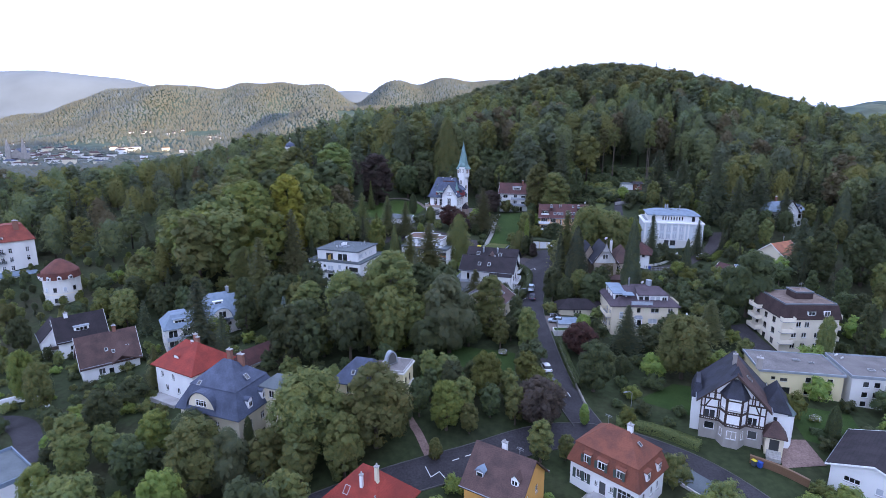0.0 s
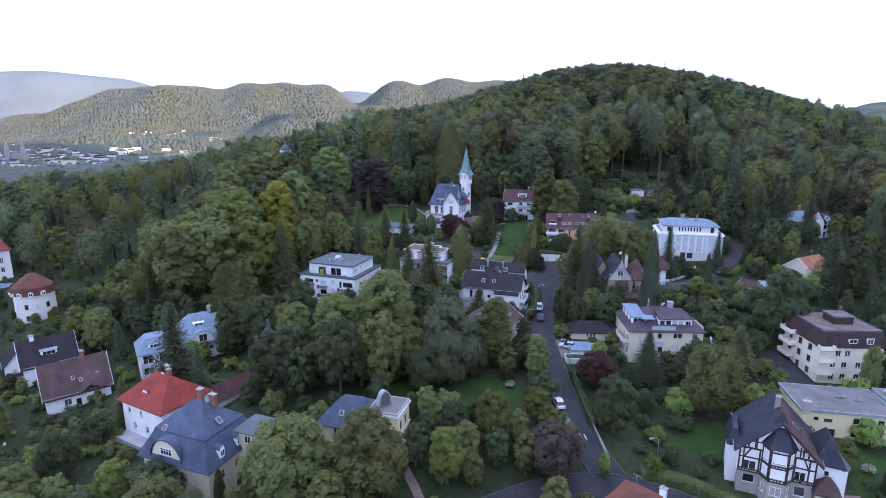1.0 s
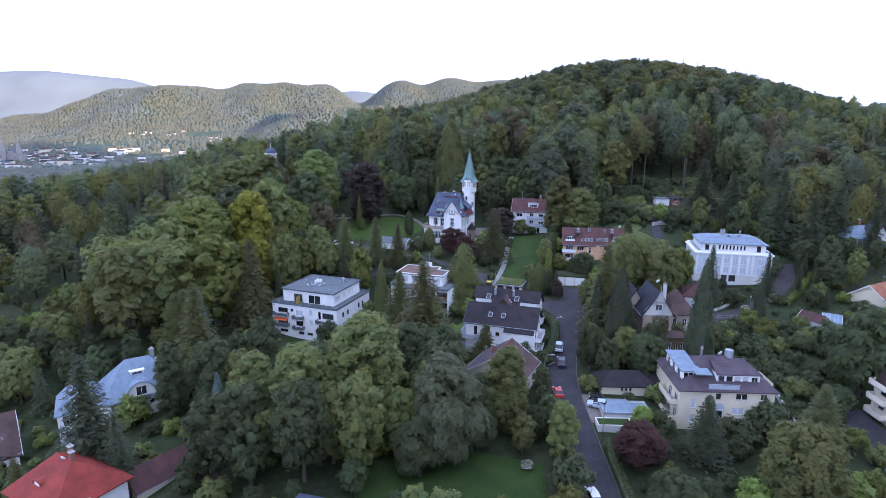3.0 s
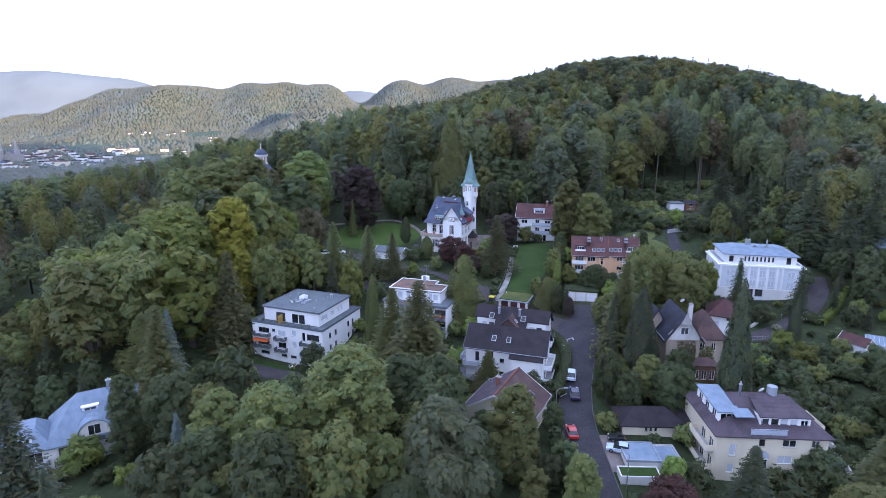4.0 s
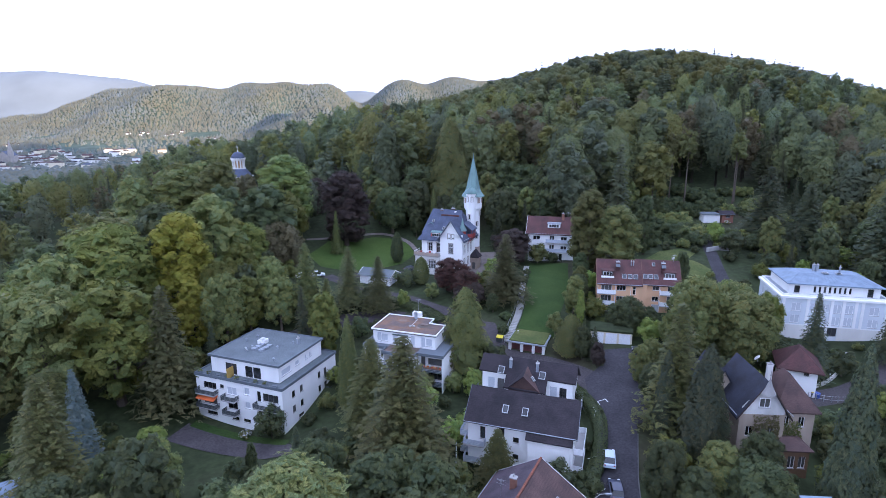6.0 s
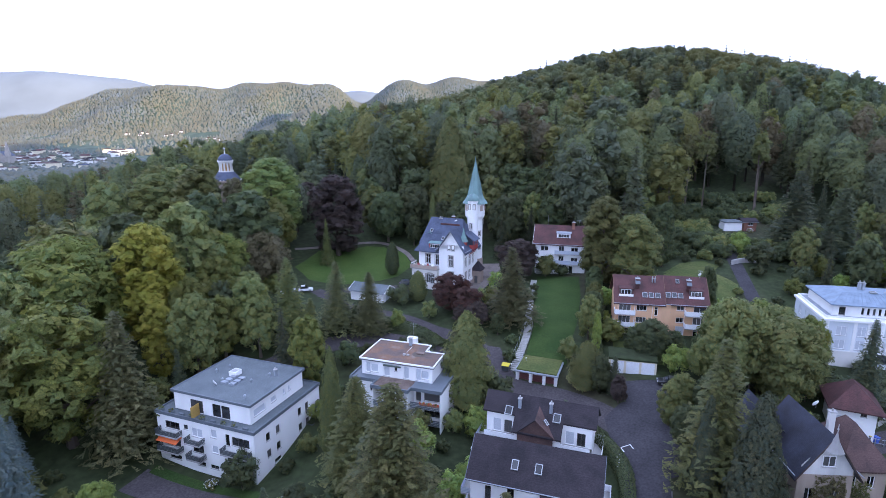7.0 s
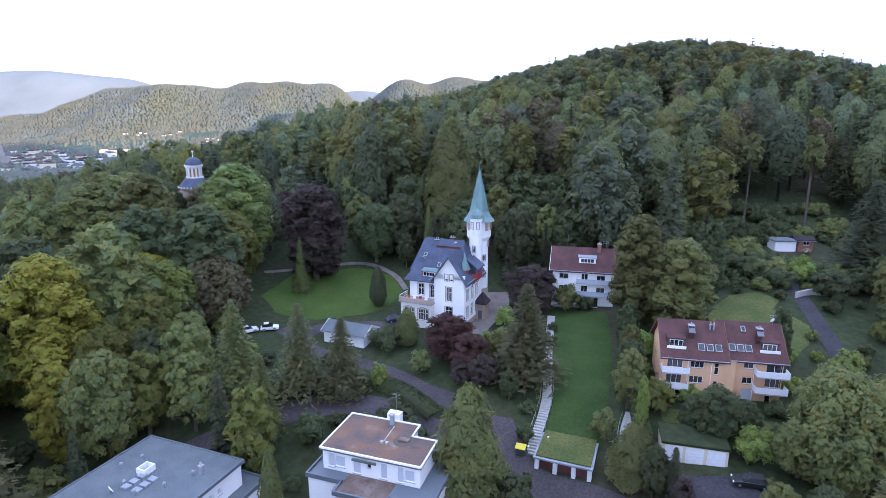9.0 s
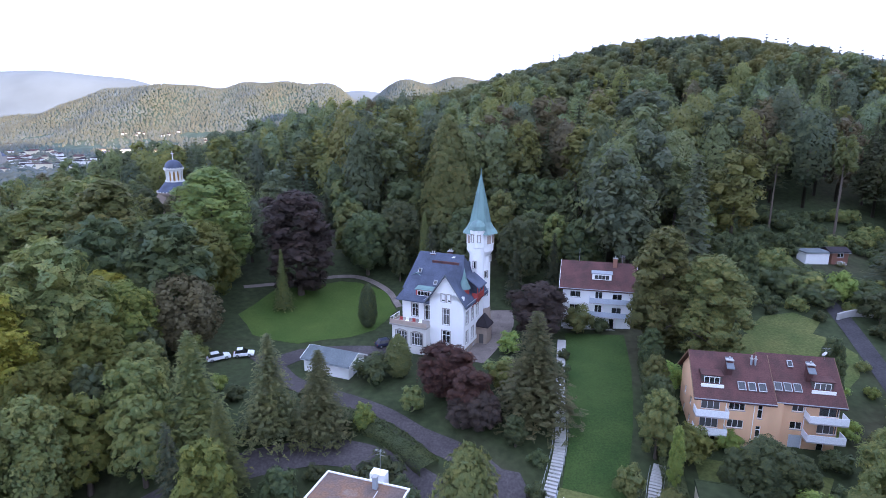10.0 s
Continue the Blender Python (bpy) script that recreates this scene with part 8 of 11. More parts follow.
def bottom_houses():
    h = House("house", "house with a bright red hipped roof", -17.4, 69.0, 10.8, -30.0)
    h.block(0, 0, 10.5, 8.5, -2, 6.0, M_WHITE, {"f": [(x, z + 2, *q) for x, z, *q in grid((2.5, 5.2, 8.0), (1.2, 4.0), 1.1, 1.4)]})
    h.hip(0, 0, 10.5, 8.5, 6.0, 11.2, M_REDROOF, 0.6, 4.3)
    h.skylight(3.4, 1.6, 8.2, 0.9, 1.3, 48)
    h.skylight(8.4, 2.4, 8.4, 1.4, 1.0, 48, 90)
    h.chimney(7.4, 3.4, 9.4, 12.2, 0.5, 0.5, M_CREAM)
    h.chimney(5.6, 2.2, 9.0, 11.0, 0.4, 0.4, M_WHITE)
    k = House("house", "ochre house with a steep brown tiled roof", 3.2, 73.2, 11.0, -33.0)
    k.block(0, 0, 9.0, 9.5, -2, 5.8, M_OCHRE, {"f": [(x, z + 2, *q) for x, z, *q in grid((2.6, 6.2), (1.0,), 1.4, 1.6, "white", 3, 2) + [(4.5, 4.0, 1.8, 1.7, "white", 3, 2)]], "r": [(x, z + 2, *q) for x, z, *q in grid((3, 6.5), (1.0, 3.8), 1.0, 1.4)]}, gable="u", peak=10.2)
    k.gable(0, 0, 9.0, 9.5, 5.8, 10.2, M_BROWNROOF, "u", 0.6)
    k.dormer(2.0, 1.2, 6.6, 1.3, 1.3, 2.0, M_ZINC, M_BLUEMETAL, 0, "gable", 1, 0.4)
    k.dormer(7.6, 1.6, 7.2, 1.2, 1.2, 2.0, M_WHITE, M_BROWNROOF, 0, "gable", 2, 0.6)
    k.chimney(4.0, 5.4, 9.4, 11.2, 0.8, 0.5, M_WHITE)
    k.antenna(6.8, 4.8, 10.0, 1.6)
    n = House("house", "white house with a shallow grey-brown roof", 63.4, 79.8, 9.6, -47.5)
    n.block(0, 0, 11.0, 13.5, -2, 6.2, M_WHITE, {"f": [(x, z + 2, *q) for x, z, *q in [(3.0, 4.0, 2.2, 0.9, "white", 3, 1), (2.6, 1.6, 2.2, 1.3, "blind", 1, 1), (6.6, 3.6, 1.0, 1.2, "blind", 1, 1), (9.4, 3.8, 1.6, 1.0, "white", 2, 1)]]}, gable="v", peak=8.2)
    n.gable(0, 0, 11.0, 13.5, 6.2, 8.2, M_DARKROOF, "v", 0.7, verge=M_FRAME)
    q = House("house", "white modern house with a flat roof and framed terraces", -84.0, 81.0, 6.5, -36.0)
    q.block(0, 0, 11.5, 10.0, -2, 5.6, M_WHITE, {"f": [(x, z + 2, *r) for x, z, *r in [(3.6, 2.9, 3.2, 2.0, "dark", 2, 1), (8.6, 3.4, 1.2, 1.4, "dark", 1, 1)]], "r": [(4.0, 5.2, 1.4, 1.4, "dark", 1, 1)]})
    q.flat(0, 0, 11.5, 10.0, 5.6, M_FELT, M_BLUEMETAL, 0.1, 0.5)
    g = Geo()
    g.box(7.0, -4.0, -1, 7.4, -0.004, 3.4)
    g.box(7.0, -4.4, -1, 12.4, -4.0, -0.2)
    g.box(7.0, -4.4, 2.4, 12.4, -4.0, 3.4)
    g.box(7.0, -4.4, -0.2, 7.9, -4.0, 2.4)
    g.box(11.5, -4.4, -0.2, 12.4, -4.0, 2.4)
    q.part("framed_terrace", g, M_WHITE)
    q.dish(8.0, 3.0, 5.9, 0.5)


def balcony_flats():
    h = House("apartment_house", "cream flats with a wine-brown mansard storey and curved balconies", 81.2, 124.6, 15.6, -1.5, "flats")
    h.block(0, 0, 13.4, 13.0, -2, 8.6, M_PALECREAM, {"f": [(x, z + 2, *q) for x, z, *q in grid((3.2, 5.6, 8.6), (1.0, 3.7), 1.15, 1.3) + grid((4.0, 6.0), (6.4,), 1.15, 1.3)], "l": [(x, z + 2, *q) for x, z, *q in grid((2.4, 6.0, 9.6), (1.0, 3.7, 6.4), 1.4, 1.5, "dark")]})
    h.hip(0, 0, 13.4, 13.0, 8.6, 11.8, M_MANSARD, 0.35, top=(0.75, 0.75), name="mansard")
    h.flat(0.7, 0.7, 12.0, 11.6, 11.8, M_BROWNGRAVEL, M_DARKEDGE, 0.1, 0.15)
    h.block(5.2, 4.6, 4.2, 4.0, 12.0, 13.6, M_MANSARD, name="lift_head")
    h.flat(5.2, 4.6, 4.2, 4.0, 13.6, M_BROWNGRAVEL, M_DARKEDGE, 0.1, 0.1)
    h.antenna(7.0, 6.0, 13.6, 2.2)
    for z in (2.6, 5.4, 8.2):
        h.balcony(pose(-0.004, 10.6, z, 0, 0, 270), 4.2, 1.5, M_PALECREAM, True, label="cream balcony with rounded front")
        h.balcony(pose(0.9, -0.004, z), 3.0, 1.4, M_PALECREAM, True)
        h.balcony(pose(13.404, 3.0, z, 0, 0, 90), 4.0, 1.4, M_PALECREAM, True)
    h.balcony(pose(10.6, -0.004, 6.8), 2.6, 1.1, M_PALECREAM, True)
    h.dormer(6.6, -0.1, 9.2, 2.0, 1.3, 1.4, M_FRAME, M_MANSARD, 0, "shed", 2, 0.2)
    h.dormer(10.2, -0.1, 9.0, 1.6, 1.7, 1.4, M_FRAME, M_MANSARD, 0, "shed", 2, 0.2)


def long_home():
    h = House("institution", "long cream two-storey building with a grey flat roof", 65.8, 105.6, 14.2, -11.0, "building")
    up = grid((9.2, 11.2, 13.2), (1.0, 3.6), 1.15, 1.2, "white", 1, 1) + [(2.6, 3.8, 0.8, 0.7, "dark", 1, 1), (4.6, 3.6, 1.4, 0.7, "dark", 2, 1), (5.2, 0.2, 1.6, 2.1, "dark", 1, 1)]
    h.block(0, 0, 15.6, 10.2, -2, 5.6, M_YELLOW, {"f": [(x, z + 2, *q) for x, z, *q in up]})
    h.flat(0, 0, 15.6, 10.2, 5.6, M_GRAVELROOF, M_ZINC, 0.3, 0.2)
    k = House("institution", "long white three-storey building with a grey flat roof", 82.0, 101.6, 13.4, -11.0, "building")
    k.block(0, 0, 26, 11, -2, 6.8, M_OFFWHITE, {"f": [(x, z + 2, *q) for x, z, *q in grid((2.6, 4.6, 6.6, 9.2, 12, 15, 18, 21), (0.6, 2.6, 4.8), 1.15, 1.2, "white", 1, 1)]})
    k.flat(0, 0, 26, 11, 6.8, M_GRAVELROOF, M_ZINC, 0.3, 0.3)
    k.dish(1.6, 8.0, 7.0, 0.4)
    k.dish(1.2, 9.6, 7.0, 0.4)
    for u, v in ((8.0, 4.0), (11.0, 6.0), (5.0, 3.6)):
        k.skylight(u, v, 7.1, 1.2, 0.9, 3)
    h.skylight(9.0, 6.2, 5.95, 1.4, 0.8, 3)
    h.skylight(11.6, 5.2, 5.95, 0.9, 0.6, 3)


def old_gabled_villa():
    h = House("villa", "weathered old villa with a pale timber gable and dark roofs", 44.9, 158.7, 20.2, -3.0, "villa")
    h.block(0, 0, 6.4, 9.0, -2, 9.4, M_OLDWALL, {"f": [(x, z + 2, *q) for x, z, *q in [(1.6, 5.4, 1.1, 1.6, "white", 2, 1), (4.6, 5.4, 1.1, 1.6, "white", 2, 1), (3.2, 1.6, 1.6, 1.8, "dark", 2, 1)]]}, gable="v", peak=14.2)
    g = Geo()
    g.face((0.2, -0.1, 9.0), (6.2, -0.1, 9.0), (6.2, -0.1, 10.2), (3.2, -0.1, 13.8), (0.2, -0.1, 10.2))
    g.face((6.2, -0.02, 9.0), (0.2, -0.02, 9.0), (0.2, -0.02, 10.2), (3.2, -0.02, 13.8), (6.2, -0.02, 10.2))
    h.part("gable_boarding", g, plaster("weathered_white_boards", (0.70, 0.69, 0.66), 0.6), "weathered white boarded gable", merge=False)
    h.window(pose(3.2, -0.32, 10.2), 1.5, 1.4, "white", 2, 1)
    h.gable(0, 0, 6.4, 9.0, 9.4, 14.2, M_NAVYROOF, "v", 0.7, verge=M_TIMBER)
    g = Geo()
    g.loft([[(3.2 + r * math.cos(a), -0.75 + r * 0.8 * math.sin(a), z) for a in np.linspace(0, 2 * math.pi, 9)[:-1]] for r, z in ((1.1, 12.6), (0.8, 13.1), (0.45, 13.8), (0.2, 14.5), (0.04, 15.1))])
    g.rod((3.2, -0.75, 15.0), (3.2, -0.75, 16.1), 0.05, 5)
    g.tube(3.2, -0.75, 15.4, 15.6, 0.13, 0.08, 7)
    h.part("gable_cap", g, plaster("flaking_white_sheet", (0.40, 0.39, 0.38), 0.5), "weathered metal gable cap with a finial", merge=False)
    h.block(6.4, 2.0, 5.4, 8.0, -2, 8.6, M_OLDWALL, {"f": [(x, z + 2, *q) for x, z, *q in [(1.4, 6.0, 0.9, 1.6, "white", 2, 1), (3.6, 6.0, 0.9, 1.6, "white", 2, 1)]]}, name="side_wing")
    h.hip(6.4, 2.0, 5.4, 8.0, 8.6, 13.2, M_BROWNROOF, 0.6, 3.0, "v", name="side_roof")
    h.block(4.8, -1.6, 4.8, 3.4, -2, 4.4, M_WOOD, {"f": grid((0.9, 2.4, 3.9), (3.4,), 1.0, 1.9, "white", 2, 1)}, name="veranda", label="glazed brown timber veranda")
    h.hip(4.8, -1.6, 4.8, 3.4, 4.4, 5.4, M_BROWNROOF, 0.4, 1.4, name="veranda_roof")
    h.block(-3.0, 6.0, 5.6, 7.0, -2, 8.0, M_OLDWALL, name="rear_wing", gable="v", peak=13.0)
    h.gable(-3.0, 6.0, 5.6, 7.0, 8.0, 13.0, M_NAVYROOF, "v", 0.5, name="rear_roof")
    h.chimney(5.8, 4.6, 11.0, 14.8, 0.7, 0.6, M_OFFWHITE)
    h.dish(4.6, 6.0, 14.6, 0.5)
    k = House("house", "small white house with a brown hipped roof", 62.6, 178.4, 24.2, -24.0)
    k.block(0, 0, 5.6, 6.5, -2, 3.8, M_WHITE, {"f": [(3.9, 4.2, 0.8, 0.7, "dark", 2, 1), (1.2, 2.6, 1.8, 1.3, "blind", 1, 1)]})
    k.hip(0, 0, 5.6, 6.5, 3.3, 6.6, M_WINEROOF, 0.9, 2.6, "v")
    n = House("garage", "white shed with a brown pitched roof", 87.4, 170.6, 22.4, -62.0, "shed")
    n.block(0, 0, 5.2, 3.6, -1, 2.2, M_WHITE, gable="u", peak=3.5)
    n.gable(0, 0, 5.2, 3.6, 2.2, 3.5, M_WINEROOF, "u", 0.3, verge=M_FRAME)
    q = House("greenhouse", "glazed lean-to greenhouse beside the shed", 92.2, 168.8, 22.4, -30.0, "greenhouse")
    q.block(0, 0, 4.0, 3.6, -1, 1.8, M_CONCRETE)
    g = Geo()
    for k2 in range(6):
        g.rod((k2 * 0.8, 0, 1.8), (k2 * 0.8, 3.6, 2.9), 0.05, 4)
    q.part("glazing_bars", g, M_FRAME, merge=False)
    g = Geo()
    g.slab([(0, 0, 1.84), (4.0, 0, 1.84), (4.0, 3.6, 2.94), (0, 3.6, 2.94)], 0.03)
    q.part("glass_roof", g, M_BLUEMETAL, merge=False)


def far_villas():
    h = House("villa", "white gabled villa with grey-blue roofs among trees", 121.0, 203.0, 31.0, 4.0, "villa")
    h.block(0, 0, 16.0, 9.0, -2, 6.4, M_WHITE, {"f": [(x, z + 2, *q) for x, z, *q in grid((2.0, 12.6), (1.2, 3.8), 1.1, 1.5, "dark") + [(8.0, 3.2, 2.0, 2.2, "dark", 3, 2), (8.0, 0.6, 1.6, 1.8, "dark", 2, 1)]]})
    h.hip(0, 0, 16.0, 9.0, 6.4, 9.6, M_BLUEMETAL, 0.6, 4.0)
    h.block(5.0, -1.0, 6.2, 4.0, -2, 6.6, M_WHITE, {"f": [(3.1, 5.4, 2.4, 2.4, "dark", 3, 2)]}, name="gable_bay", gable="v", peak=10.6)
    h.gable(5.0, -1.0, 6.2, 4.0, 6.6, 10.6, M_NAVYROOF, "v", 0.6, verge=M_TIMBER, name="gable_roof")
    h.dormer(13.0, 0.6, 6.9, 1.4, 1.2, 2.0, M_WHITE, M_SLATE, 0, "gable", 2, 0.6)
    h.chimney(6.0, 5.0, 9.0, 11.2, 0.7, 0.6)
    k = House("house", "house with a faded orange tiled roof among trees", 108.6, 171.0, 25.2, 28.0)
    k.block(0, 0, 9.5, 8.0, -2, 3.2, M_CREAM, gable="u", peak=6.2)
    k.gable(0, 0, 9.5, 8.0, 3.2, 6.2, M_ORANGEROOF, "u", 0.6, verge=M_FRAME)
    k.antenna(6, 4.0, 6.2, 2.0)
    n = House("cottage", "low red and white hut at the wood edge", 87.0, 268.0, 38.4, 0.0, "hut")
    n.block(0, 0, 5.4, 3.6, -1.5, 2.2, M_WHITE)
    n.hip(0, 0, 5.4, 3.6, 2.2, 2.6, M_FELT, 0.3, top=(1, 1))
    n.block(6.0, 0, 3.8, 3.6, -1.5, 2.3, M_BRICK, {"f": [(2.0, 2.5, 1.5, 0.9, "white", 2, 1)]}, name="brick_end")
    n.gable(5.6, 0, 4.2, 3.6, 2.3, 3.0, M_DARKROOF, "u", 0.4)
    b = House("grand_hotel", "tall cream hotel with a red roof and iron balconies", -167.5, 181.5, 16.6, 44.0, "hotel")
    b.block(0, 0, 24.0, 13.0, -3, 11.6, M_OFFWHITE, {"f": [(x, z + 3, *q) for x, z, *q in grid((3, 5.5, 8.5, 11.5, 14, 16.5, 21.5), (0.8, 4.0, 7.2), 1.1, 1.8, "white", 2, 2)]})
    b.hip(0, 0, 24.0, 13.0, 11.6, 17.0, M_DEEPRED, 0.5, top=(3.0, 4.5))
    for u in (5, 9.5, 14):
        b.dormer(u, 0.3, 11.9, 2.0, 1.4, 2.4, M_FRAME, M_OLDRED, 0, "shed", 3, 0.2)
    for u in (4.2, 12.8):
        for z in (3.8, 7.0):
            b.balcony(pose(u, -0.004, z), 4.2, 0.9, M_RAILING, False)
    b.chimney(19.5, 3.0, 13.0, 18.4, 1.6, 1.2, M_BRICK, 2)
    g = Geo()
    g.box(0, -7.0, -2, 24.0, -0.01, 0.3)
    b.part("terrace_block", g, M_OFFWHITE)
    b.hip(0, -7.0, 24.0, 6.8, 0.3, 0.9, M_BLUEMETAL, 0.2, top=(1.5, 1.5), name="terrace_roof")
    r = House("round_house", "round white tower house with a red domed roof", -124.8, 173.4, 12.4, 0.0, "house")
    r.root.scale = (0.97, 0.97, 0.97)
    g = Geo()
    ring = [(5.4 * math.cos(a), 5.4 * math.sin(a)) for a in np.linspace(0, 2 * math.pi, 25)[:-1]]
    g.loft([[(*p, -3) for p in ring], [(*p, 8.6) for p in ring]])
    r.part("wall", g, M_OFFWHITE)
    g = Geo()
    g.loft([[(x * 1.02, y * 1.02, z) for x, y in ring] for z in (3.6, 3.9)])
    r.part("string_course", g, M_PALECREAM, merge=False)
    g = Geo()
    g.loft([[(x * s, y * s, z) for x, y in ring] for s, z in ((1.08, 8.7), (1.02, 10.9), (1.0, 11.1), (0.62, 12.9), (0.2, 14.6), (0.02, 14.9))])
    r.part("roof", g, M_CUPOLA, merge=False)
    for a in range(-150, 0, 30):
        r.dormer(6.2 * math.cos(radians(a)), 6.2 * math.sin(radians(a)), 8.7, 1.2, 1.2, 1.2, M_FRAME, M_CUPOLA, a + 90, "gable", 2, 0.4)
        for z in (1.0, 4.6):
            r.window(pose(5.45 * math.cos(radians(a + 12)), 5.45 * math.sin(radians(a + 12)), z, 0, 0, a + 102) @ pose(0, -0.13, 0), 1.0, 1.5, "dark" if a % 60 else "blind", 1, 1)


def domed_chapel():
    h = House("chapel", "stone memorial chapel with a grey dome on a columned drum", -86.2, 316.0, 40.5, 10.0, "chapel")
    h.block(-4.6, -4.6, 9.2, 9.2, -4, 7.6, M_SAND, {"f": grid((2.4, 6.8), (5.0,), 1.1, 3.6, "dark", 1, 1)})
    ring = [(math.cos(a), math.sin(a)) for a in np.linspace(0, 2 * math.pi, 25)[:-1]]

    def turned(name, steps, material, label=""):
        g = Geo()
        g.loft([[(x * s, y * s, z) for x, y in ring] for s, z in steps])
        return h.part(name, g, material, label, merge=False)
    turned("entablature", ((5.0, 6.9), (5.3, 7.2), (5.6, 7.9), (5.6, 8.15)), M_SAND, "carved sandstone entablature")
    for k in range(28):
        a = 2 * math.pi * k / 28
        g = Geo()
        g.box(-0.16, -0.16, 0, 0.16, 0.16, 0.34)
        h.part("antefix", g, M_OFFWHITE, at=pose(5.5 * math.cos(a), 5.5 * math.sin(a), 8.154, 0, 0, math.degrees(a)))
    turned("skirt_roof", ((5.35, 8.16), (5.3, 8.4), (3.2, 11.0), (2.9, 11.3)), M_SLATE, "grey conical skirt roof")
    turned("drum_base", ((2.85, 11.0), (2.85, 11.75)), M_OFFWHITE)
    turned("drum", ((2.2, 11.75), (2.2, 14.7)), plain("gilded_drum_windows", (0.30, 0.17, 0.05), 0.45), "drum with gilded windows")
    for k in range(12):
        a = 2 * math.pi * k / 12
        g = Geo()
        g.box(-0.17, -0.28, 11.754, 0.17, 0.28, 14.65)
        g.box(-0.22, -0.32, 14.2, 0.22, 0.32, 14.65)
        h.part("pilaster", g, M_OFFWHITE, at=pose(2.35 * math.cos(a), 2.35 * math.sin(a), 0, 0, 0, math.degrees(a)))
    turned("cornice", ((2.7, 14.66), (2.75, 15.0), (3.05, 15.3), (3.05, 15.6)), M_OFFWHITE)
    for k in range(20):
        a = 2 * math.pi * k / 20
        g = Geo()
        g.box(-0.1, -0.1, 0, 0.1, 0.1, 0.28)
        h.part("antefix", g, M_OFFWHITE, at=pose(2.93 * math.cos(a), 2.93 * math.sin(a), 15.604, 0, 0, math.degrees(a)))
    g = Geo()
    g.loft([[(x * 2.7 * math.cos(t), y * 2.7 * math.cos(t), 15.61 + 2.7 * math.sin(t)) for x, y in ring] for t in np.linspace(0, 1.52, 9)])
    dome = h.part("dome", g, M_SLATE, "grey metal dome", merge=False)
    g = Geo()
    g.tube(0, 0, 18.2, 19.0, 0.28, 0.1, 8)
    g.box(-0.08, -0.08, 19.0, 0.08, 0.08, 20.9)
    g.box(-0.5, -0.07, 20.1, 0.5, 0.07, 20.27)
    part("cross", g, M_OFFWHITE, dome, "pale stone cross", merge=False)


timber_villa()
mansard_tile_house()
slate_mansard_villa()
red_hip_house()
brown_house()
dark_roof_house()
blue_roof_flats()
garden_pavilion_house()
bottom_houses()
balcony_flats()
long_home()
old_gabled_villa()
far_villas()
domed_chapel()


# ---- the far town ----
def town():
    r = random.Random(5)
    c = (-1100.0, 1440.0)
    h = House("church", "red-grey stone church with two pointed spires", c[0], c[1], float(surface(*c)), 20.0, "church")
    h.block(-12, 0, 24, 60, -3, 22, M_GREYSTONE, gable="v", peak=34)
    h.gable(-12, 0, 24, 60, 22, 34, M_SLATE, "v", 0.5)
    for u in (-17, 17):
        h.block(u - 5, -6, 10, 10, -3, 30, M_GREYSTONE, name="tower")
        g = Geo()
        g.loft([[(u - 5, -6, 30), (u + 5, -6, 30), (u + 5, 4, 30), (u - 5, 4, 30)], [(u - 0.1, -1.1, 62), (u + 0.1, -1.1, 62), (u + 0.1, -0.9, 62), (u - 0.1, -0.9, 62)]])
        h.part("spire", g, M_GREYSTONE)
    for k in range(110):
        x, y = r.gauss(-1170, 190), min(r.gauss(1570, 170), 1790)
        if math.hypot(x - c[0], y - c[1]) < 70 or y < 1200:
            continue
        w, d, e = r.uniform(13, 30), r.uniform(11, 16), r.uniform(8, 13)
        t = House("town_house", "pale rendered town house far off in the valley", x, y, float(surface(x, y)), r.uniform(-40, 40), "house", "houses of the valley town")
        t.block(0, 0, w, d, -6, e, r.choice((M_OFFWHITE, M_OFFWHITE, M_CREAM, M_WHITE)), {"f": grid([w * (i + 0.5) / int(w / 4) for i in range(int(w / 4))], [7.5 + 3.2 * j for j in range(int(e / 3.3))], 1.3, 1.7, "dark", 1, 1)} if k % 9 == 0 else None)
        t.hip(0, 0, w, d, e, e + r.uniform(2.0, 4.0), r.choice((M_DARKROOF, M_BROWNROOF, M_BROWNROOF, M_SLATE, M_DARKROOF, M_WINEROOF)), 0.5, 4.0)

    for cx, cy in ((-1470, 1960), (-1110, 2075), (-985, 2080), (-840, 2015)):
        for k in range(4):
            x, y = cx + r.uniform(-45, 45), cy + r.uniform(-30, 30)
            w, d, e = r.uniform(8, 14), r.uniform(8, 10), r.uniform(5, 7)
            t = House("hill_house", "small white house on the far wooded slope", x, y, float(surface(x, y)), r.uniform(-40, 40), "house", "houses on the far slope")
            t.block(0, 0, w, d, -6, e, M_WHITE)
            t.hip(0, 0, w, d, e, e + 4, M_BROWNROOF, 0.5, 4.0)


town()

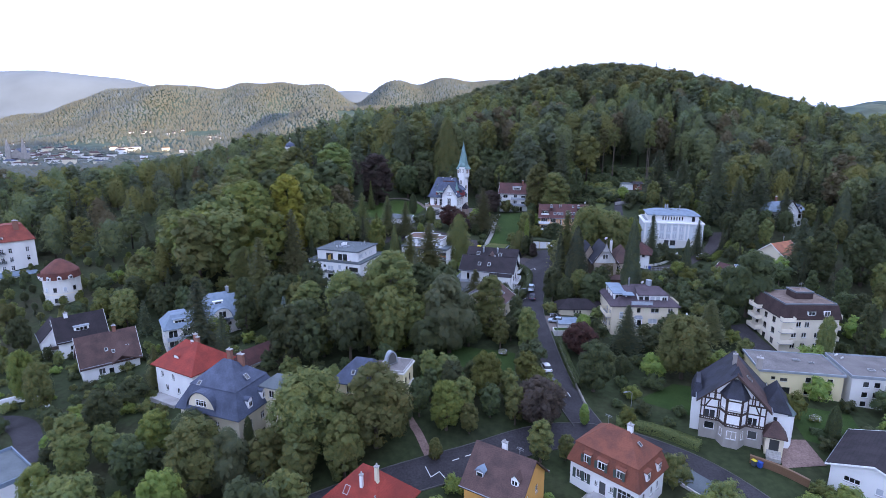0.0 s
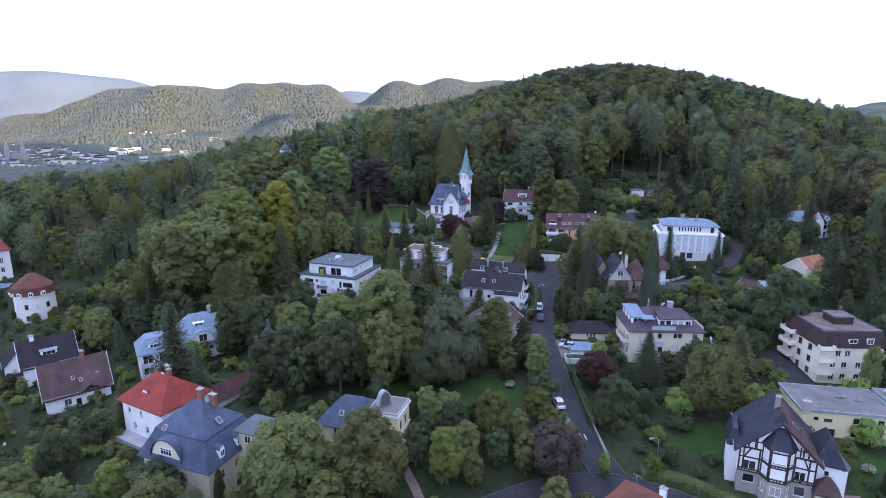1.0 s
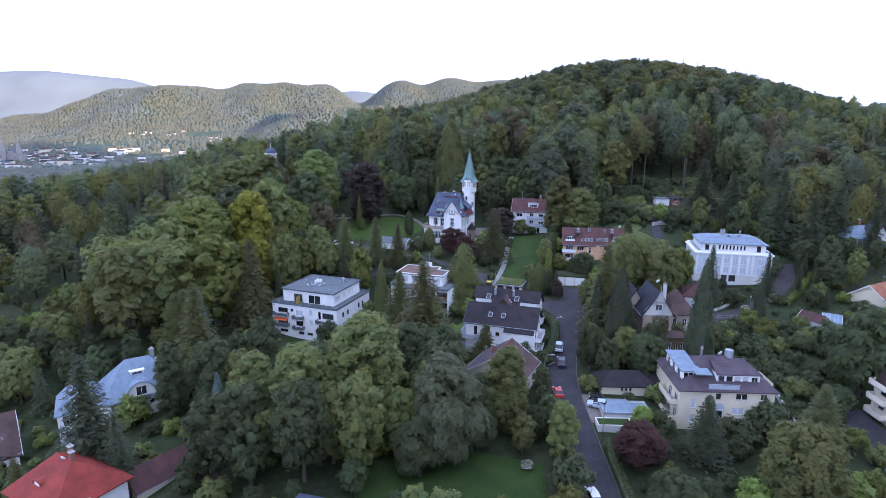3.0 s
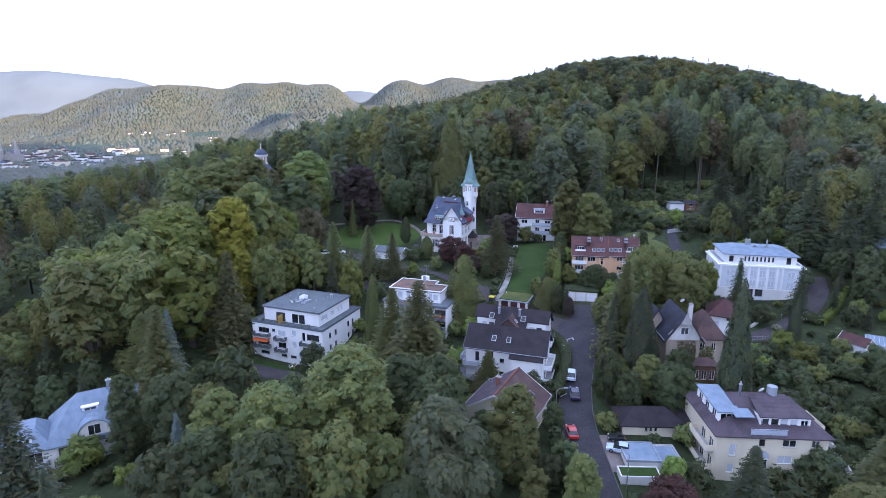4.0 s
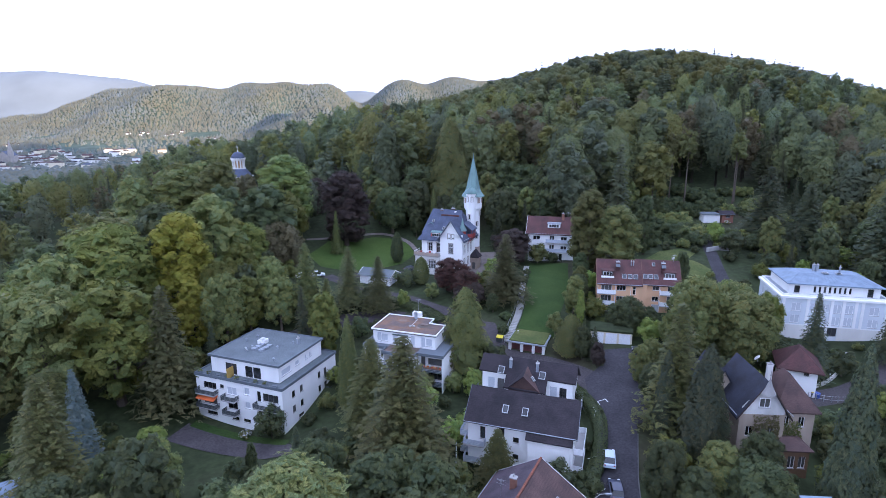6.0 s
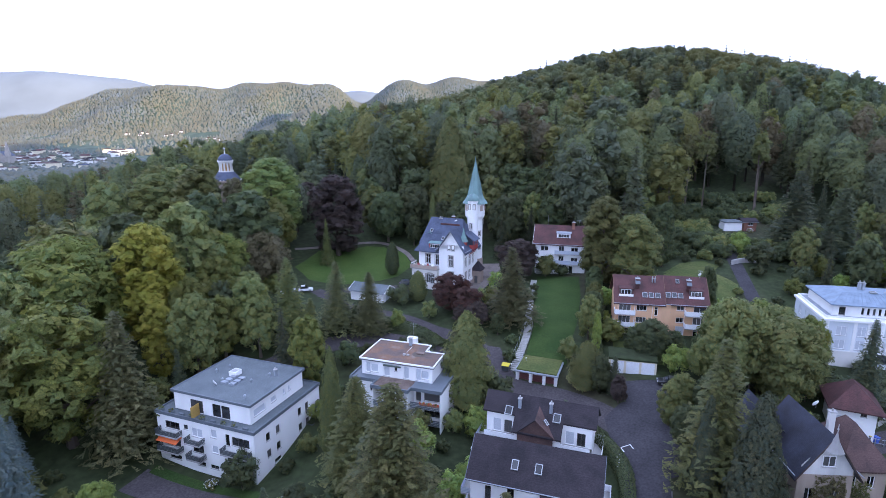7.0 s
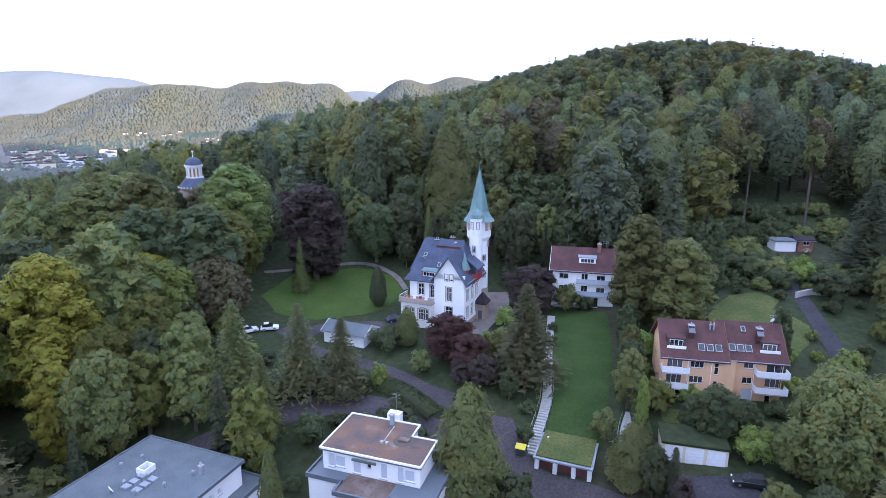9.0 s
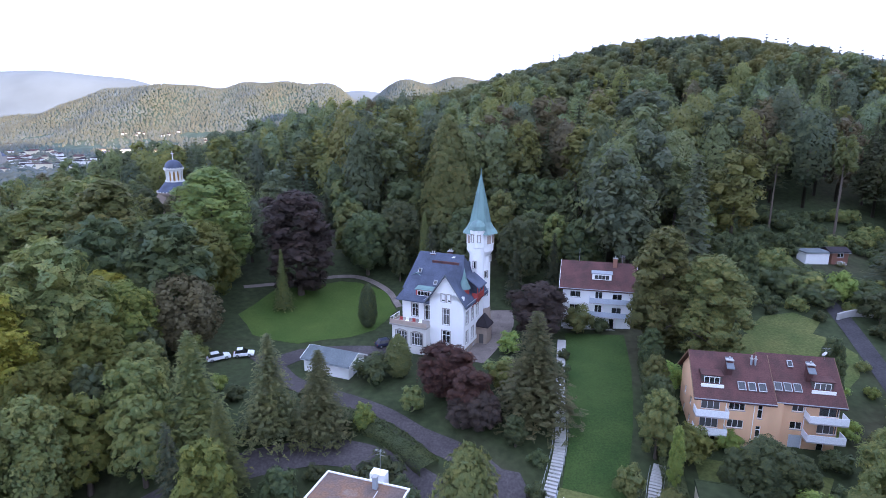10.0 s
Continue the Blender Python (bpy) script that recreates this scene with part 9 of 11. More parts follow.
# ---- planting: kind, x, y, height, breadth ----
LOW_GARDENS = [
    ("broad1", -23.3, 86, 16.8, 1.1), ("broad0", -11.7, 87, 15.7, 1.25), ("broad2", -16.2, 80, 12.1, 1), ("broad0", -39.8, 79, 14.4, 1.1),
    ("weeping", -35.5, 80, 11.2, 1), ("dark1", -66.8, 98, 9.7, 1), ("broad2", -63.7, 84, 9.5, 1), ("lime0", -40.2, 68, 12.3, 0.9),
    ("thujadark", -34.5, 88, 8.9, 0.6), ("lime2", 0.6, 91, 10, 1.1), ("yellow0", 8.4, 100, 10.4, 1), ("dark0", -5.7, 106, 5.8, 0.8),
    ("copper1", 18, 93, 9.6, 1.35), ("lime2", 26.6, 94, 4.5, 0.8), ("broad0", -89.6, 112, 12.2, 0.8), ("yellow1", -96.1, 116, 13.5, 0.6),
    ("dark2", -25.6, 62, 14.7, 1), ("dark1", -8, 90, 6.9, 1), ("broad0", -1.3, 84, 4.4, 0.9), ("dark0", 13.1, 97, 4.6, 1),
    ("spruce0", -56.5, 121, 23.4, 1.2), ("spruce1", -50.3, 118, 14.5, 1), ("bluespruce1", -40.5, 133, 12.0, 0.9), ("cedar0", -65.4, 116, 10.2, 1.2),
    ("broad1", -130.5, 156, 6.5, 1.1), ("dark0", -114.3, 140, 10.4, 0.9),
]
GROVE = [
    ("tallgreen1", -23, 126, 19.3, 1.3), ("tallgreen1", -13, 131, 22.5, 1.43), ("weeping", 1.4, 122, 18.8, 1.04), ("tallgreen0", 11.7, 131, 16, 1.3),
    ("tallgreen1", 19.7, 121, 11.2, 1.04), ("tallgreen0", -33.9, 133, 14.9, 1.43), ("tallgreen1", -18.5, 134, 15.2, 1.3), ("tall0", -6.5, 140, 16.5, 1.3),
    ("weepdark", -3.1, 118, 10.3, 1.3), ("broad2", -28.3, 122, 10.2, 1.17), ("dark0", 6.3, 126, 9.6, 1.17), ("tall0", -41.6, 136, 8.4, 1.17),
    ("dark1", 16.8, 128, 6.1, 1.04), ("tall1", -29.5, 142, 8.4, 1.3),
]
SLOPE_MIDDLE = [
    ("cedar0", -4.0, 156.5, 22.7, 1.55), ("cedar1", -10.5, 169.4, 16.9, 1.7), ("cypress", -15.9, 177.9, 18.5, 0.72), ("cypressgreen", 5.6, 189.7, 17.0, 1.30),
    ("spruce1", -20.2, 158, 9, 1), ("dark1", -15.2, 150, 11, 1), ("broad1", -38.3, 150, 12.6, 1), ("cedar0", -51.7, 150.6, 24.0, 1.2), ("greyspruce0", -50.3, 180.4, 25.0, 1.1), ("cedar0", -62.9, 165, 15.8, 1.7),
    ("bluespruce1", -62.8, 172, 12, 0.9), ("cedar1", -61.1, 165, 16.8, 1.6), ("cedar0", 9.5, 156.4, 9.6, 1.7),
    ("lime1", -45.0, 163, 8.0, 0.9), ("bluespruce1", -57.0, 164.2, 17.4, 0.85), ("dark0", -27.9, 160, 6.2, 0.5), ("spruce1", -8.5, 162, 11.8, 0.9), ("dark2", -42.2, 148, 12.7, 0.9), ("dark0", -43.9, 140, 15.3, 1),
    ("tall0", -52.8, 140, 15.8, 1),
]
STREET_EAST = [
    ("cedar1", 37.8, 164.5, 21.5, 1.3), ("dark0", 34, 147, 8.5, 1.0), ("cypressdark", 39.4, 157.8, 19.2, 1.1), ("cypressdark", 51.5, 145.4, 27.2, 0.65),
    ("dark1", 31.2, 150, 10, 0.8), ("broad0", 40, 150, 3.3, 0.9), ("dark0", 45.6, 153, 9.7, 1), ("dark1", 41.8, 147, 9.8, 1.2),
    ("broad0", 38.8, 151, 9.2, 1.1), ("cypressdark", 35.7, 163, 15, 0.8), ("cypressgreen", 27.1, 191, 8.6, 1.7), ("spruce1", 31.0, 187.4, 7.2, 1.2),
    ("dark1", 43.0, 176.8, 8.4, 1.0), ("talllime0", 30.8, 199.2, 9.2, 0.55), ("dark2", 28.8, 188, 7.3, 0.9),
    ("broad2", 36.4, 176.6, 7.4, 1.0), ("broad0", 39.4, 179.4, 7.0, 1.0), ("dark1", 36.8, 171.4, 7.0, 0.9), ("copper0", 31.0, 184.4, 5.2, 0.9), ("broad2", 30.8, 205.4, 9.8, 0.95), ("dark1", 33.6, 213, 7.4, 0.9), ("broad0", 35.2, 219, 7.0, 0.9), ("dark0", 36.8, 226, 7.6, 0.9),
]
FLATS_EAST = [
    ("spruce1", 44, 124, 11.7, 1.65), ("shrubdark", 51.3, 127, 4.8, 1.2), ("lime1", 34, 126, 7.6, 0.7), ("red1", 32.1, 121, 7.8, 1.5),
    ("broad1", 52.5, 112, 14.5, 1.1), ("dark0", 31.5, 106, 11.3, 1.1), ("greyspruce0", 65.7, 128, 11.0, 1.7), ("broad0", 87.7, 118, 12.3, 0.5),
    ("dark1", 39, 112, 5.3, 0.8), ("broad2", 35.1, 116, 5.5, 0.7), ("dark0", 72.5, 132, 3.3, 0.7), ("thujadark", 70.8, 90, 7.4, 0.9),
    ("dark2", 107.2, 134, 10.8, 0.9), ("tall0", 104.5, 150, 9, 1), ("tall1", 98.4, 120, 14.5, 0.8),
]
PALACE_GROVE = [
    ("broad0", 55.2, 196, 13.3, 1.1), ("broad1", 59.3, 190, 15.3, 0.9), ("yellow0", 67.2, 193, 12.9, 0.8), ("broad1", 49.6, 186, 16.7, 0.95),
    ("broad1", 57.6, 184, 15.4, 1.1), ("spruce1", 71.4, 184, 17.3, 1), ("spruce0", 88.9, 188, 13.1, 1),
    ("cypressdark", 78.4, 172, 11.9, 0.8), ("talltawny0", 40, 232, 22, 1.3), ("tallgreen1", 46.1, 226, 19.1, 1.4), ("tall0", 57.8, 240, 16.8, 0.9),
    ("broad1", 47.9, 190, 7.9, 1.2), ("dark1", 41.0, 198, 7.9, 1.35), ("dark2", 38.2, 199.4, 6.0, 1.2), ("dark0", 45.4, 198.6, 5.6, 1.3), ("dark0", 58.6, 215, 11.3, 0.6),
    ("weepdark", 82.3, 142, 18, 1.1), ("spruce0", 108.3, 218, 26, 1.3), ("spruce1", 110.4, 205, 20.3, 1.3),
    ("spruce0", 120.9, 210, 20.9, 1.4), ("cypressdark", 139.5, 190, 19.8, 1.1), ("spruce0", 109.9, 165, 17.5, 1.4), ("tall0", 113.8, 160, 15.4, 1.2),
    ("tall1", 124.5, 158, 18.3, 1.2), ("spruce1", 125.3, 200, 15.7, 1.4), ("spruce0", 106.3, 245, 19.6, 1.5), ("spruce0", 97.1, 250, 22.9, 1.5),
]
VILLA_GARDEN = [
    ("red0", 2.5, 218, 8.6, 1.7), ("red2", 6.4, 212, 7.8, 1.6), ("copper1", 8.0, 209.6, 5.6, 1.4), ("copper0", 5.4, 210, 5.1, 1.5),
    ("thuja", -5.2, 225, 7.6, 1.6), ("shrubdark", -9.3, 224, 4.4, 1.2), ("greyspruce0", 15.6, 212, 16.6, 1.55), ("thujadark", -13.5, 246, 9.5, 1.1),
    ("copper2", 20.1, 240, 10.4, 2), ("cypress", -3.1, 268, 16.3, 0.6), ("sequoiagreen", 2.1, 286, 34.0, 1.35), ("tallcopper1", -31.8, 262.5, 24.0, 1.55),
    ("tallcopper0", -46.4, 285, 13.3, 1.6), ("cedar1", -33.4, 254.5, 14.0, 0.75), ("tallfresh1", -51.5, 264, 26.0, 1.6), ("yellow2", -53, 322, 13.4, 0.8),
    ("dark1", -17.5, 272, 16.0, 1.1), ("dark0", 28.2, 256, 7, 0.8), ("shrub", 11.6, 222, 3.7, 1.2), ("shrubdark", 14.0, 198.6, 2.6, 0.8), ("dark2", 12.4, 206.6, 4.6, 1.3), ("shrubdark", 15.2, 203.6, 2.0, 1.1), ("shrubdark", 13.5, 214, 1, 1.2),
]
DRIVE_SIDE = [
    ("cedar0", -30.4, 206, 17.7, 1.25), ("greyspruce1", -14.3, 208.6, 13.6, 1.5), ("greyspruce0", -21.2, 209, 15.6, 1.25), ("cedar1", -24.5, 200, 13.0, 1.2),
    ("yellow1", -51.0, 224, 16.2, 1.1), ("rust1", -43.9, 232, 14.8, 1.2), ("yellow0", -71.5, 240, 14.7, 1.3), ("broad0", -41.5, 214, 11, 1.1),
    ("yellow0", -48.5, 214, 14.3, 1.1), ("tallgold1", -58.2, 205, 25.0, 1.2), ("tallgold0", -52.4, 196, 15.0, 1.2), ("talltawny1", -79.5, 250, 24.5, 1.5), ("talltawny0", -67.2, 250, 26.0, 1.5), ("gold2", -56.2, 230, 15.6, 1.2), ("tawny1", -84, 232, 17, 1.2), ("talllime1", -65.8, 258, 16.0, 0.6), ("tallyellow0", -91.9, 226, 13.5, 1),
    ("tawny0", -69.3, 232, 13.8, 1.2), ("yellow1", -50.3, 205, 13.9, 0.9), ("broad0", -38.4, 206, 13.4, 1), ("broad2", -110.2, 300, 15, 1.2),
    ("dark2", -86.3, 298, 13.3, 1.3), ("spruce0", -96, 282, 17.1, 1.2), ("dark1", -94.5, 305, 13.5, 1.2), ("rust0", -77, 300, 12.0, 1.1), ("broad0", -45.4, 196, 17.1, 0.9),
]
for _zone in (LOW_GARDENS, GROVE, SLOPE_MIDDLE, STREET_EAST, FLATS_EAST, PALACE_GROVE, VILLA_GARDEN, DRIVE_SIDE):
    for _row in _zone:
        plant(*_row)


def inside(x, y, outline):
    hit = False
    for (ax, ay), (bx, by) in zip(outline, outline[1:] + outline[:1]):
        if (ay > y) != (by > y) and x < (bx - ax) * (y - ay) / (by - ay) + ax:
            hit = not hit
    return hit


_paved = np.array(PAVED)
_feet = [(np.array(m)[:2, [0, 1, 3]], u0, v0, u1, v1) for m, u0, v0, u1, v1 in FOOTPRINTS]


def free(x, y, margin, lawns=True, gap=0.0):
    """True where something of that half width can grow: off the roads, lawns and houses."""
    if (np.hypot(_paved[:, 0] - x, _paved[:, 1] - y) < _paved[:, 2] + margin * 0.55).any():
        return False
    for m, u0, v0, u1, v1 in _feet:
        u, v = m @ (x, y, 1.0)
        if u0 - margin < u < u1 + margin and v0 - margin < v < v1 + margin:
            return False
    if lawns and any(inside(x, y, o) for o in OPEN_GROUND):
        return False
    return not any((x - px) ** 2 + (y - py) ** 2 < (gap + r * 0.6) ** 2 for px, py, r in PLANTED)


# middle-sized growth kept lighter: the same crowns with fewer, larger clumps
for _n, (_s, _r, _lob, _lo) in enumerate(((111, 5.4, 13, 0.10), (112, 6.2, 15, 0.14), (113, 4.6, 12, 0.06))):
    tree_kind(f"park{_n}", crown_round(_s, 16, _r, 1450, 0.76, _lob * 2 + 6, _lo, (0.16, 0.34)), L_GREEN, trunk_geo(11, 0.42, _s, 3, 3.0), "leafy broad-crowned green park tree")
    recolour(f"parkdark{_n}", f"park{_n}", L_DARK, "dense dark-green park tree in leaf")
    recolour(f"parkyellow{_n}", f"park{_n}", L_YELLOW, "park tree with yellowing leaves")
    recolour(f"parklime{_n}", f"park{_n}", L_LIME, "light-green park tree in leaf")
    recolour(f"parkcopper{_n}", f"park{_n}", L_COPPER, "copper-leaved park tree in shade")
tree_kind("parkfir0", crown_spruce(114, 18, 3.2, 30, 1.0, per=11), L_NEEDLE, trunk_geo(16, 0.28, 114, 0), "dark fir among park trees")
for _k in ("park", "parkdark", "parkyellow", "parklime", "parkcopper"):
    HEIGHTS[_k] = 16
tree_kind("bush0", crown_round(121, 5.0, 2.3, 360, 0.45, 9, 0.05), L_GREEN, trunk_geo(2.5, 0.12, 121, 0), "small leafy green garden tree")
recolour("bushdark0", "bush0", L_DARK, "small dark-green garden tree in leaf")
recolour("bushlime0", "bush0", L_LIME, "small light-green garden tree in leaf")
recolour("bushyellow0", "bush0", L_YELLOW, "small garden tree with yellowing leaves")
for _k in ("bush", "bushdark", "bushlime", "bushyellow"):
    HEIGHTS[_k], NAMES[_k] = 5.0, "garden_tree"
for _k in ("park", "parkdark", "parkyellow", "parklime", "parkcopper"):
    NAMES[_k] = "park_tree"
HEIGHTS["parkfir"], NAMES["parkfir"] = 18, "fir_tree"


tree_kind("pine0", crown_round(131, 26, 3.0, 420, 0.80, 13, 0.58, (0.26, 0.42)), L_OLIVE, trunk_geo(24, 0.28, 131, 4, 1.8, 0.62), "tall thin pine with a long bare pale trunk")
HEIGHTS["pine"], NAMES["pine"] = 26, "pine_tree"
for _x, _y, _h in ((83, 289, 25), (87, 285, 27), (105, 286, 26), (106.5, 288, 24)):
    plant("pine0", _x, _y, _h, 1.0, "tall pines at the foot of the wood")


def scatter(seed, x0, y0, x1, y1, gap, tries, margin=3.0, test=None):
    """Random free places at least gap apart."""
    r, out = random.Random(seed), []
    for _ in range(tries):
        x, y = r.uniform(x0, x1), r.uniform(y0, y1)
        if test and not test(x, y):
            continue
        if any((x - a) ** 2 + (y - b) ** 2 < gap * gap for a, b in out):
            continue
        if free(x, y, margin, True, gap * 0.45):
            out.append((x, y))
    return out


def park_test(x, y):
    if math.hypot(x + 86, y - 316) < 9 or (y > 290 and math.hypot(x + 84, (y - 303) * 0.6) < 9):
        return False
    if y > 256 and abs((x + 86) * 189.5 - (y - 316) * -89.6) < 210 * 6:
        return False
    if x < -100 and y < 200:
        return False
    if -70 < x < -46 and y < 174:
        return False
    return y > 158 - 0.35 * (x + 50)


_mix = random.Random(9)
_kinds = ["park0", "park1", "park2", "parkdark0", "parkdark1", "parkdark2", "parkyellow2", "parkyellow1", "park2", "parkfir0", "parkfir0", "park2", "park0", "park1"]
_deep = []
for _x, _y in scatter(31, -152, 155, -46, 330, 9.6, 2600, 3.5, park_test):
    if _x < -92 or _y > 268:
        _deep.append((_x, _y))
        PLANTED.append((_x, _y, 5.0))
        continue
    plant(_mix.choice(_kinds), _x, _y, _mix.uniform(18, 26), _mix.uniform(0.95, 1.3), "park trees on the western slope")


def near_villas(x, y):
    """Clear of the fronts of the western houses."""
    return not (-112 < x < -70 and 108 < y < 146) and not (-76 < x < -44 and 96 < y < 142)


# gardens: small trees and shrubs between the houses
_small = ["shrub", "shrubdark", "shrublime", "shrub", "shrubdark", "shrubdark", "shrubdark", "bush0", "bushdark0", "bushlime0", "bushyellow0", "bushdark0"]
for _x, _y in scatter(33, -44, 116, 2, 146, 5.2, 900, 2.5, lambda x, y: x > -36 or y > 128):
    plant(_mix.choice(("parkdark0", "parkdark2", "park2", "park0", "parkdark1")), _x, _y, _mix.uniform(11, 17), _mix.uniform(0.8, 1.0), "grove between the houses")
for _x, _y in scatter(50, -58, 94, -8, 124, 3.6, 900, 1.6, lambda x, y: near_villas(x, y) and not (-50 < x < -35 and 104 < y < 117) and not (x > -20 and 108 < y < 119)):
    plant(_mix.choice(("bushdark0", "bush0", "parkdark2", "park2", "bushdark0", "bushyellow0")), _x, _y, _mix.uniform(2.6, 5.0), _mix.uniform(1.0, 1.3), "garden trees below the grove")
for _x, _y in scatter(51, -16, 122, 22, 142, 4.0, 700, 1.6):
    plant(_mix.choice(("parkdark0", "parkdark2", "park2")), _x, _y, _mix.uniform(4.5, 7.5), _mix.uniform(1.0, 1.2), "undergrowth of the grove")
for _x, _y in scatter(52, -152, 128, -98, 204, 4.6, 1500, 1.6):
    plant(_mix.choice(("parkdark0", "park2", "parkdark2", "park0", "parkyellow2")), _x, _y, _mix.uniform(2.6, 4.6), _mix.uniform(1.1, 1.4), "young trees on the western slope")
for _x, _y in scatter(36, -47, 188, -23, 224, 5.4, 700, 2.2, lambda x, y: not (x > -43 and y > 209)):
    plant(_mix.choice(("park0", "parkfir0", "park2", "park1", "parkdark2", "parkyellow2")), _x, _y, _mix.uniform(10, 15), _mix.uniform(0.85, 1.0), "park trees on the western slope")
for _x, _y in scatter(40, -152, 126, -58, 188, 5.6, 1500, 3.0, lambda x, y: near_villas(x, y) and not (-128 < x < -96 and 136 < y < 174 and abs(173 * x + 123 * y) < 1500) and y > 96 - 0.5 * x - 26):
    plant(_mix.choice(("parkdark0", "park2", "park0", "parkdark2", "parkfir0", "park1")), _x, _y, _mix.uniform(6.5, 12) * (0.4 if _x < -108 and _y > 132 else 1.0), _mix.uniform(0.95, 1.25), "trees round the western houses")
for _x, _y in scatter(41, -78, 62, -16, 92, 6.5, 500, 2.5):
    plant(_mix.choice(("parkdark0", "park2", "park0", "parkdark1", "parkyellow0", "park1")), _x, _y, _mix.uniform(7, 11.5), _mix.uniform(0.95, 1.2), "garden trees below the villas")
for _x, _y in scatter(43, -116, 104, -62, 148, 3.3, 900, 1.0):
    plant(_mix.choice(("shrub", "shrubdark", "shrublime", "shrub", "bushdark0", "bush0")), _x, _y, _mix.uniform(1.3, 2.6), _mix.uniform(1.1, 1.5), "garden shrubs and small trees")
for _x, _y in scatter(42, 60, 138, 88, 168, 3.4, 700, 1.2):
    plant(_mix.choice(("bushdark0", "shrubdark", "shrub", "shrubdark", "shrubdark")), _x, _y, _mix.uniform(1.8, 3.8), _mix.uniform(1.0, 1.3), "scrub on the slope")
_scrub = scatter(47, 66, 240, 114, 296, 3.0, 1300, 1.2, lambda x, y: not (80 < x < 104 and 248 < y < 273))
PLANTED += [(_x, _y, 1.2) for _x, _y in _scrub]
for _x, _y in scatter(37, -125, 60, -58, 122, 5.0, 900, 1.8, near_villas):
    plant(_mix.choice(("parkdark2", "park2", "park0", "parkyellow2", "parkdark0", "parklime2")), _x, _y, _mix.uniform(3, 5.5), _mix.uniform(0.9, 1.2), "garden trees by the lower lane")
for _x, _y in scatter(38, -40, 256, 34, 296, 6.0, 900, 2.5, lambda x, y: y > 262 + 0.02 * (x - 5) ** 2 or x > 16):
    plant(_mix.choice(("parkdark0", "parkdark2", "park2", "parkdark1", "parkfir0")), _x, _y, _mix.uniform(9, 17), _mix.uniform(0.9, 1.2), "trees at the foot of the wood")
for _x, _y in scatter(39, -24, 84, 22, 108, 4.4, 600, 1.6):
    plant(_mix.choice(("park2", "parkdark2", "parkyellow2", "park0", "parkdark0")), _x, _y, _mix.uniform(4.5, 8.5), _mix.uniform(0.9, 1.2), "garden trees above the lower road")
for _x, _y in scatter(34, 58, 206, 125, 276, 6.5, 900, 2.5, lambda x, y: y > 218 and not (76 < x < 110 and 238 < y < 282) and not (60 < x < 88 and 206 < y < 252)):
    plant(_mix.choice(("parkdark0", "parkdark2", "park2", "parkfir0", "parkfir0", "parkdark1")), _x, _y, _mix.uniform(9, 16), _mix.uniform(0.8, 1.0), "trees at the foot of the wood")
for _x, _y in scatter(35, 96, 138, 150, 216, 6.0, 900, 2.5, lambda x, y: x > 106 or y > 176):
    plant(_mix.choice(("parkdark0", "parkdark2", "park2", "parkfir0", "parkfir0", "parkdark1")), _x, _y, _mix.uniform(7, 11), _mix.uniform(0.8, 1.0), "trees round the eastern villas")
for _x, _y in scatter(32, -115, 58, 112, 250, 4.1, 5200, 1.3, lambda x, y: y < 240 + 0.1 * x and not (-27 < x < 9 and 217 < y < 238) and not (40 < x < 67 and 78 < y < 94) and not (-112 < x < -70 and 108 < y < 146) and not (-50 < x < -35 and 104 < y < 117) and not (12 < x < 24 and 186 < y < 209) and not (25 < x < 43 and 163 < y < 193) and not (-41 < x < -26 and 221 < y < 237) and not (-50 < x < -19 and 159 < y < 172)):
    _k = _mix.choice(_small)
    _tall = _mix.uniform(3.6, 6.8) if _k.startswith("bush") else _mix.uniform(1.5, 3.2)
    plant(_k, _x, _y, _tall, _mix.uniform(0.9, 1.3), "garden shrubs and small trees")


# woods: one body of leaves on the hill
def wood(name, label, places, heights, protos, materials, seed):
    r = np.random.default_rng(seed)
    V, T, ST, D, base = [], [], [], [], 0
    arrays = [p[0].arrays() for p in protos]
    for (x, y), h in zip(places, heights):
        k = r.integers(len(protos))
        v, t, d = arrays[k]
        _, h0, slots = protos[k][:3]
        s = h / h0
        a = r.uniform(0, 6.283)
        w = s * r.uniform(1.05, 1.4)
        ca, sa = math.cos(a), math.sin(a)
        c, e = ca * w, sa * w
        z = float(land(x, y)) - 0.3
        V.append(np.stack([x + v[:, 0] * c - v[:, 1] * e, y + v[:, 0] * e + v[:, 1] * c, z + v[:, 2] * s], 1))
        slot = slots[r.integers(len(slots))]
        T.append(t + base)
        st = np.full(len(t), slot)
        st[len(t) - protos[k][3]:] = len(materials) - 1
        ST.append(st)
        D.append(np.stack([d[:, 0] * ca - d[:, 1] * sa, d[:, 0] * sa + d[:, 1] * ca, d[:, 2]], 1))
        base += len(v)
    me = array_mesh(name, np.concatenate(V), [np.concatenate(T)], materials, [np.concatenate(ST)], np.concatenate(D))
    return lone(name, me, None, label, "woods", kind="stuff")


def stemmed(fo, height, r=0.3):
    """Adds a plain stem to a crown, for trees deep in the wood."""
    v = np.array([(r * s * math.cos(a), r * s * math.sin(a), z) for z, s in ((-0.5, 1.2), (height * 0.6, 0.6)) for a in np.linspace(0, 2 * math.pi, 6)[:-1]])
    fo.body(v, np.array([(i, (i + 1) % 5, 5 + (i + 1) % 5) for i in range(5)] + [(i, 5 + (i + 1) % 5, 5 + i) for i in range(5)]))
    return fo


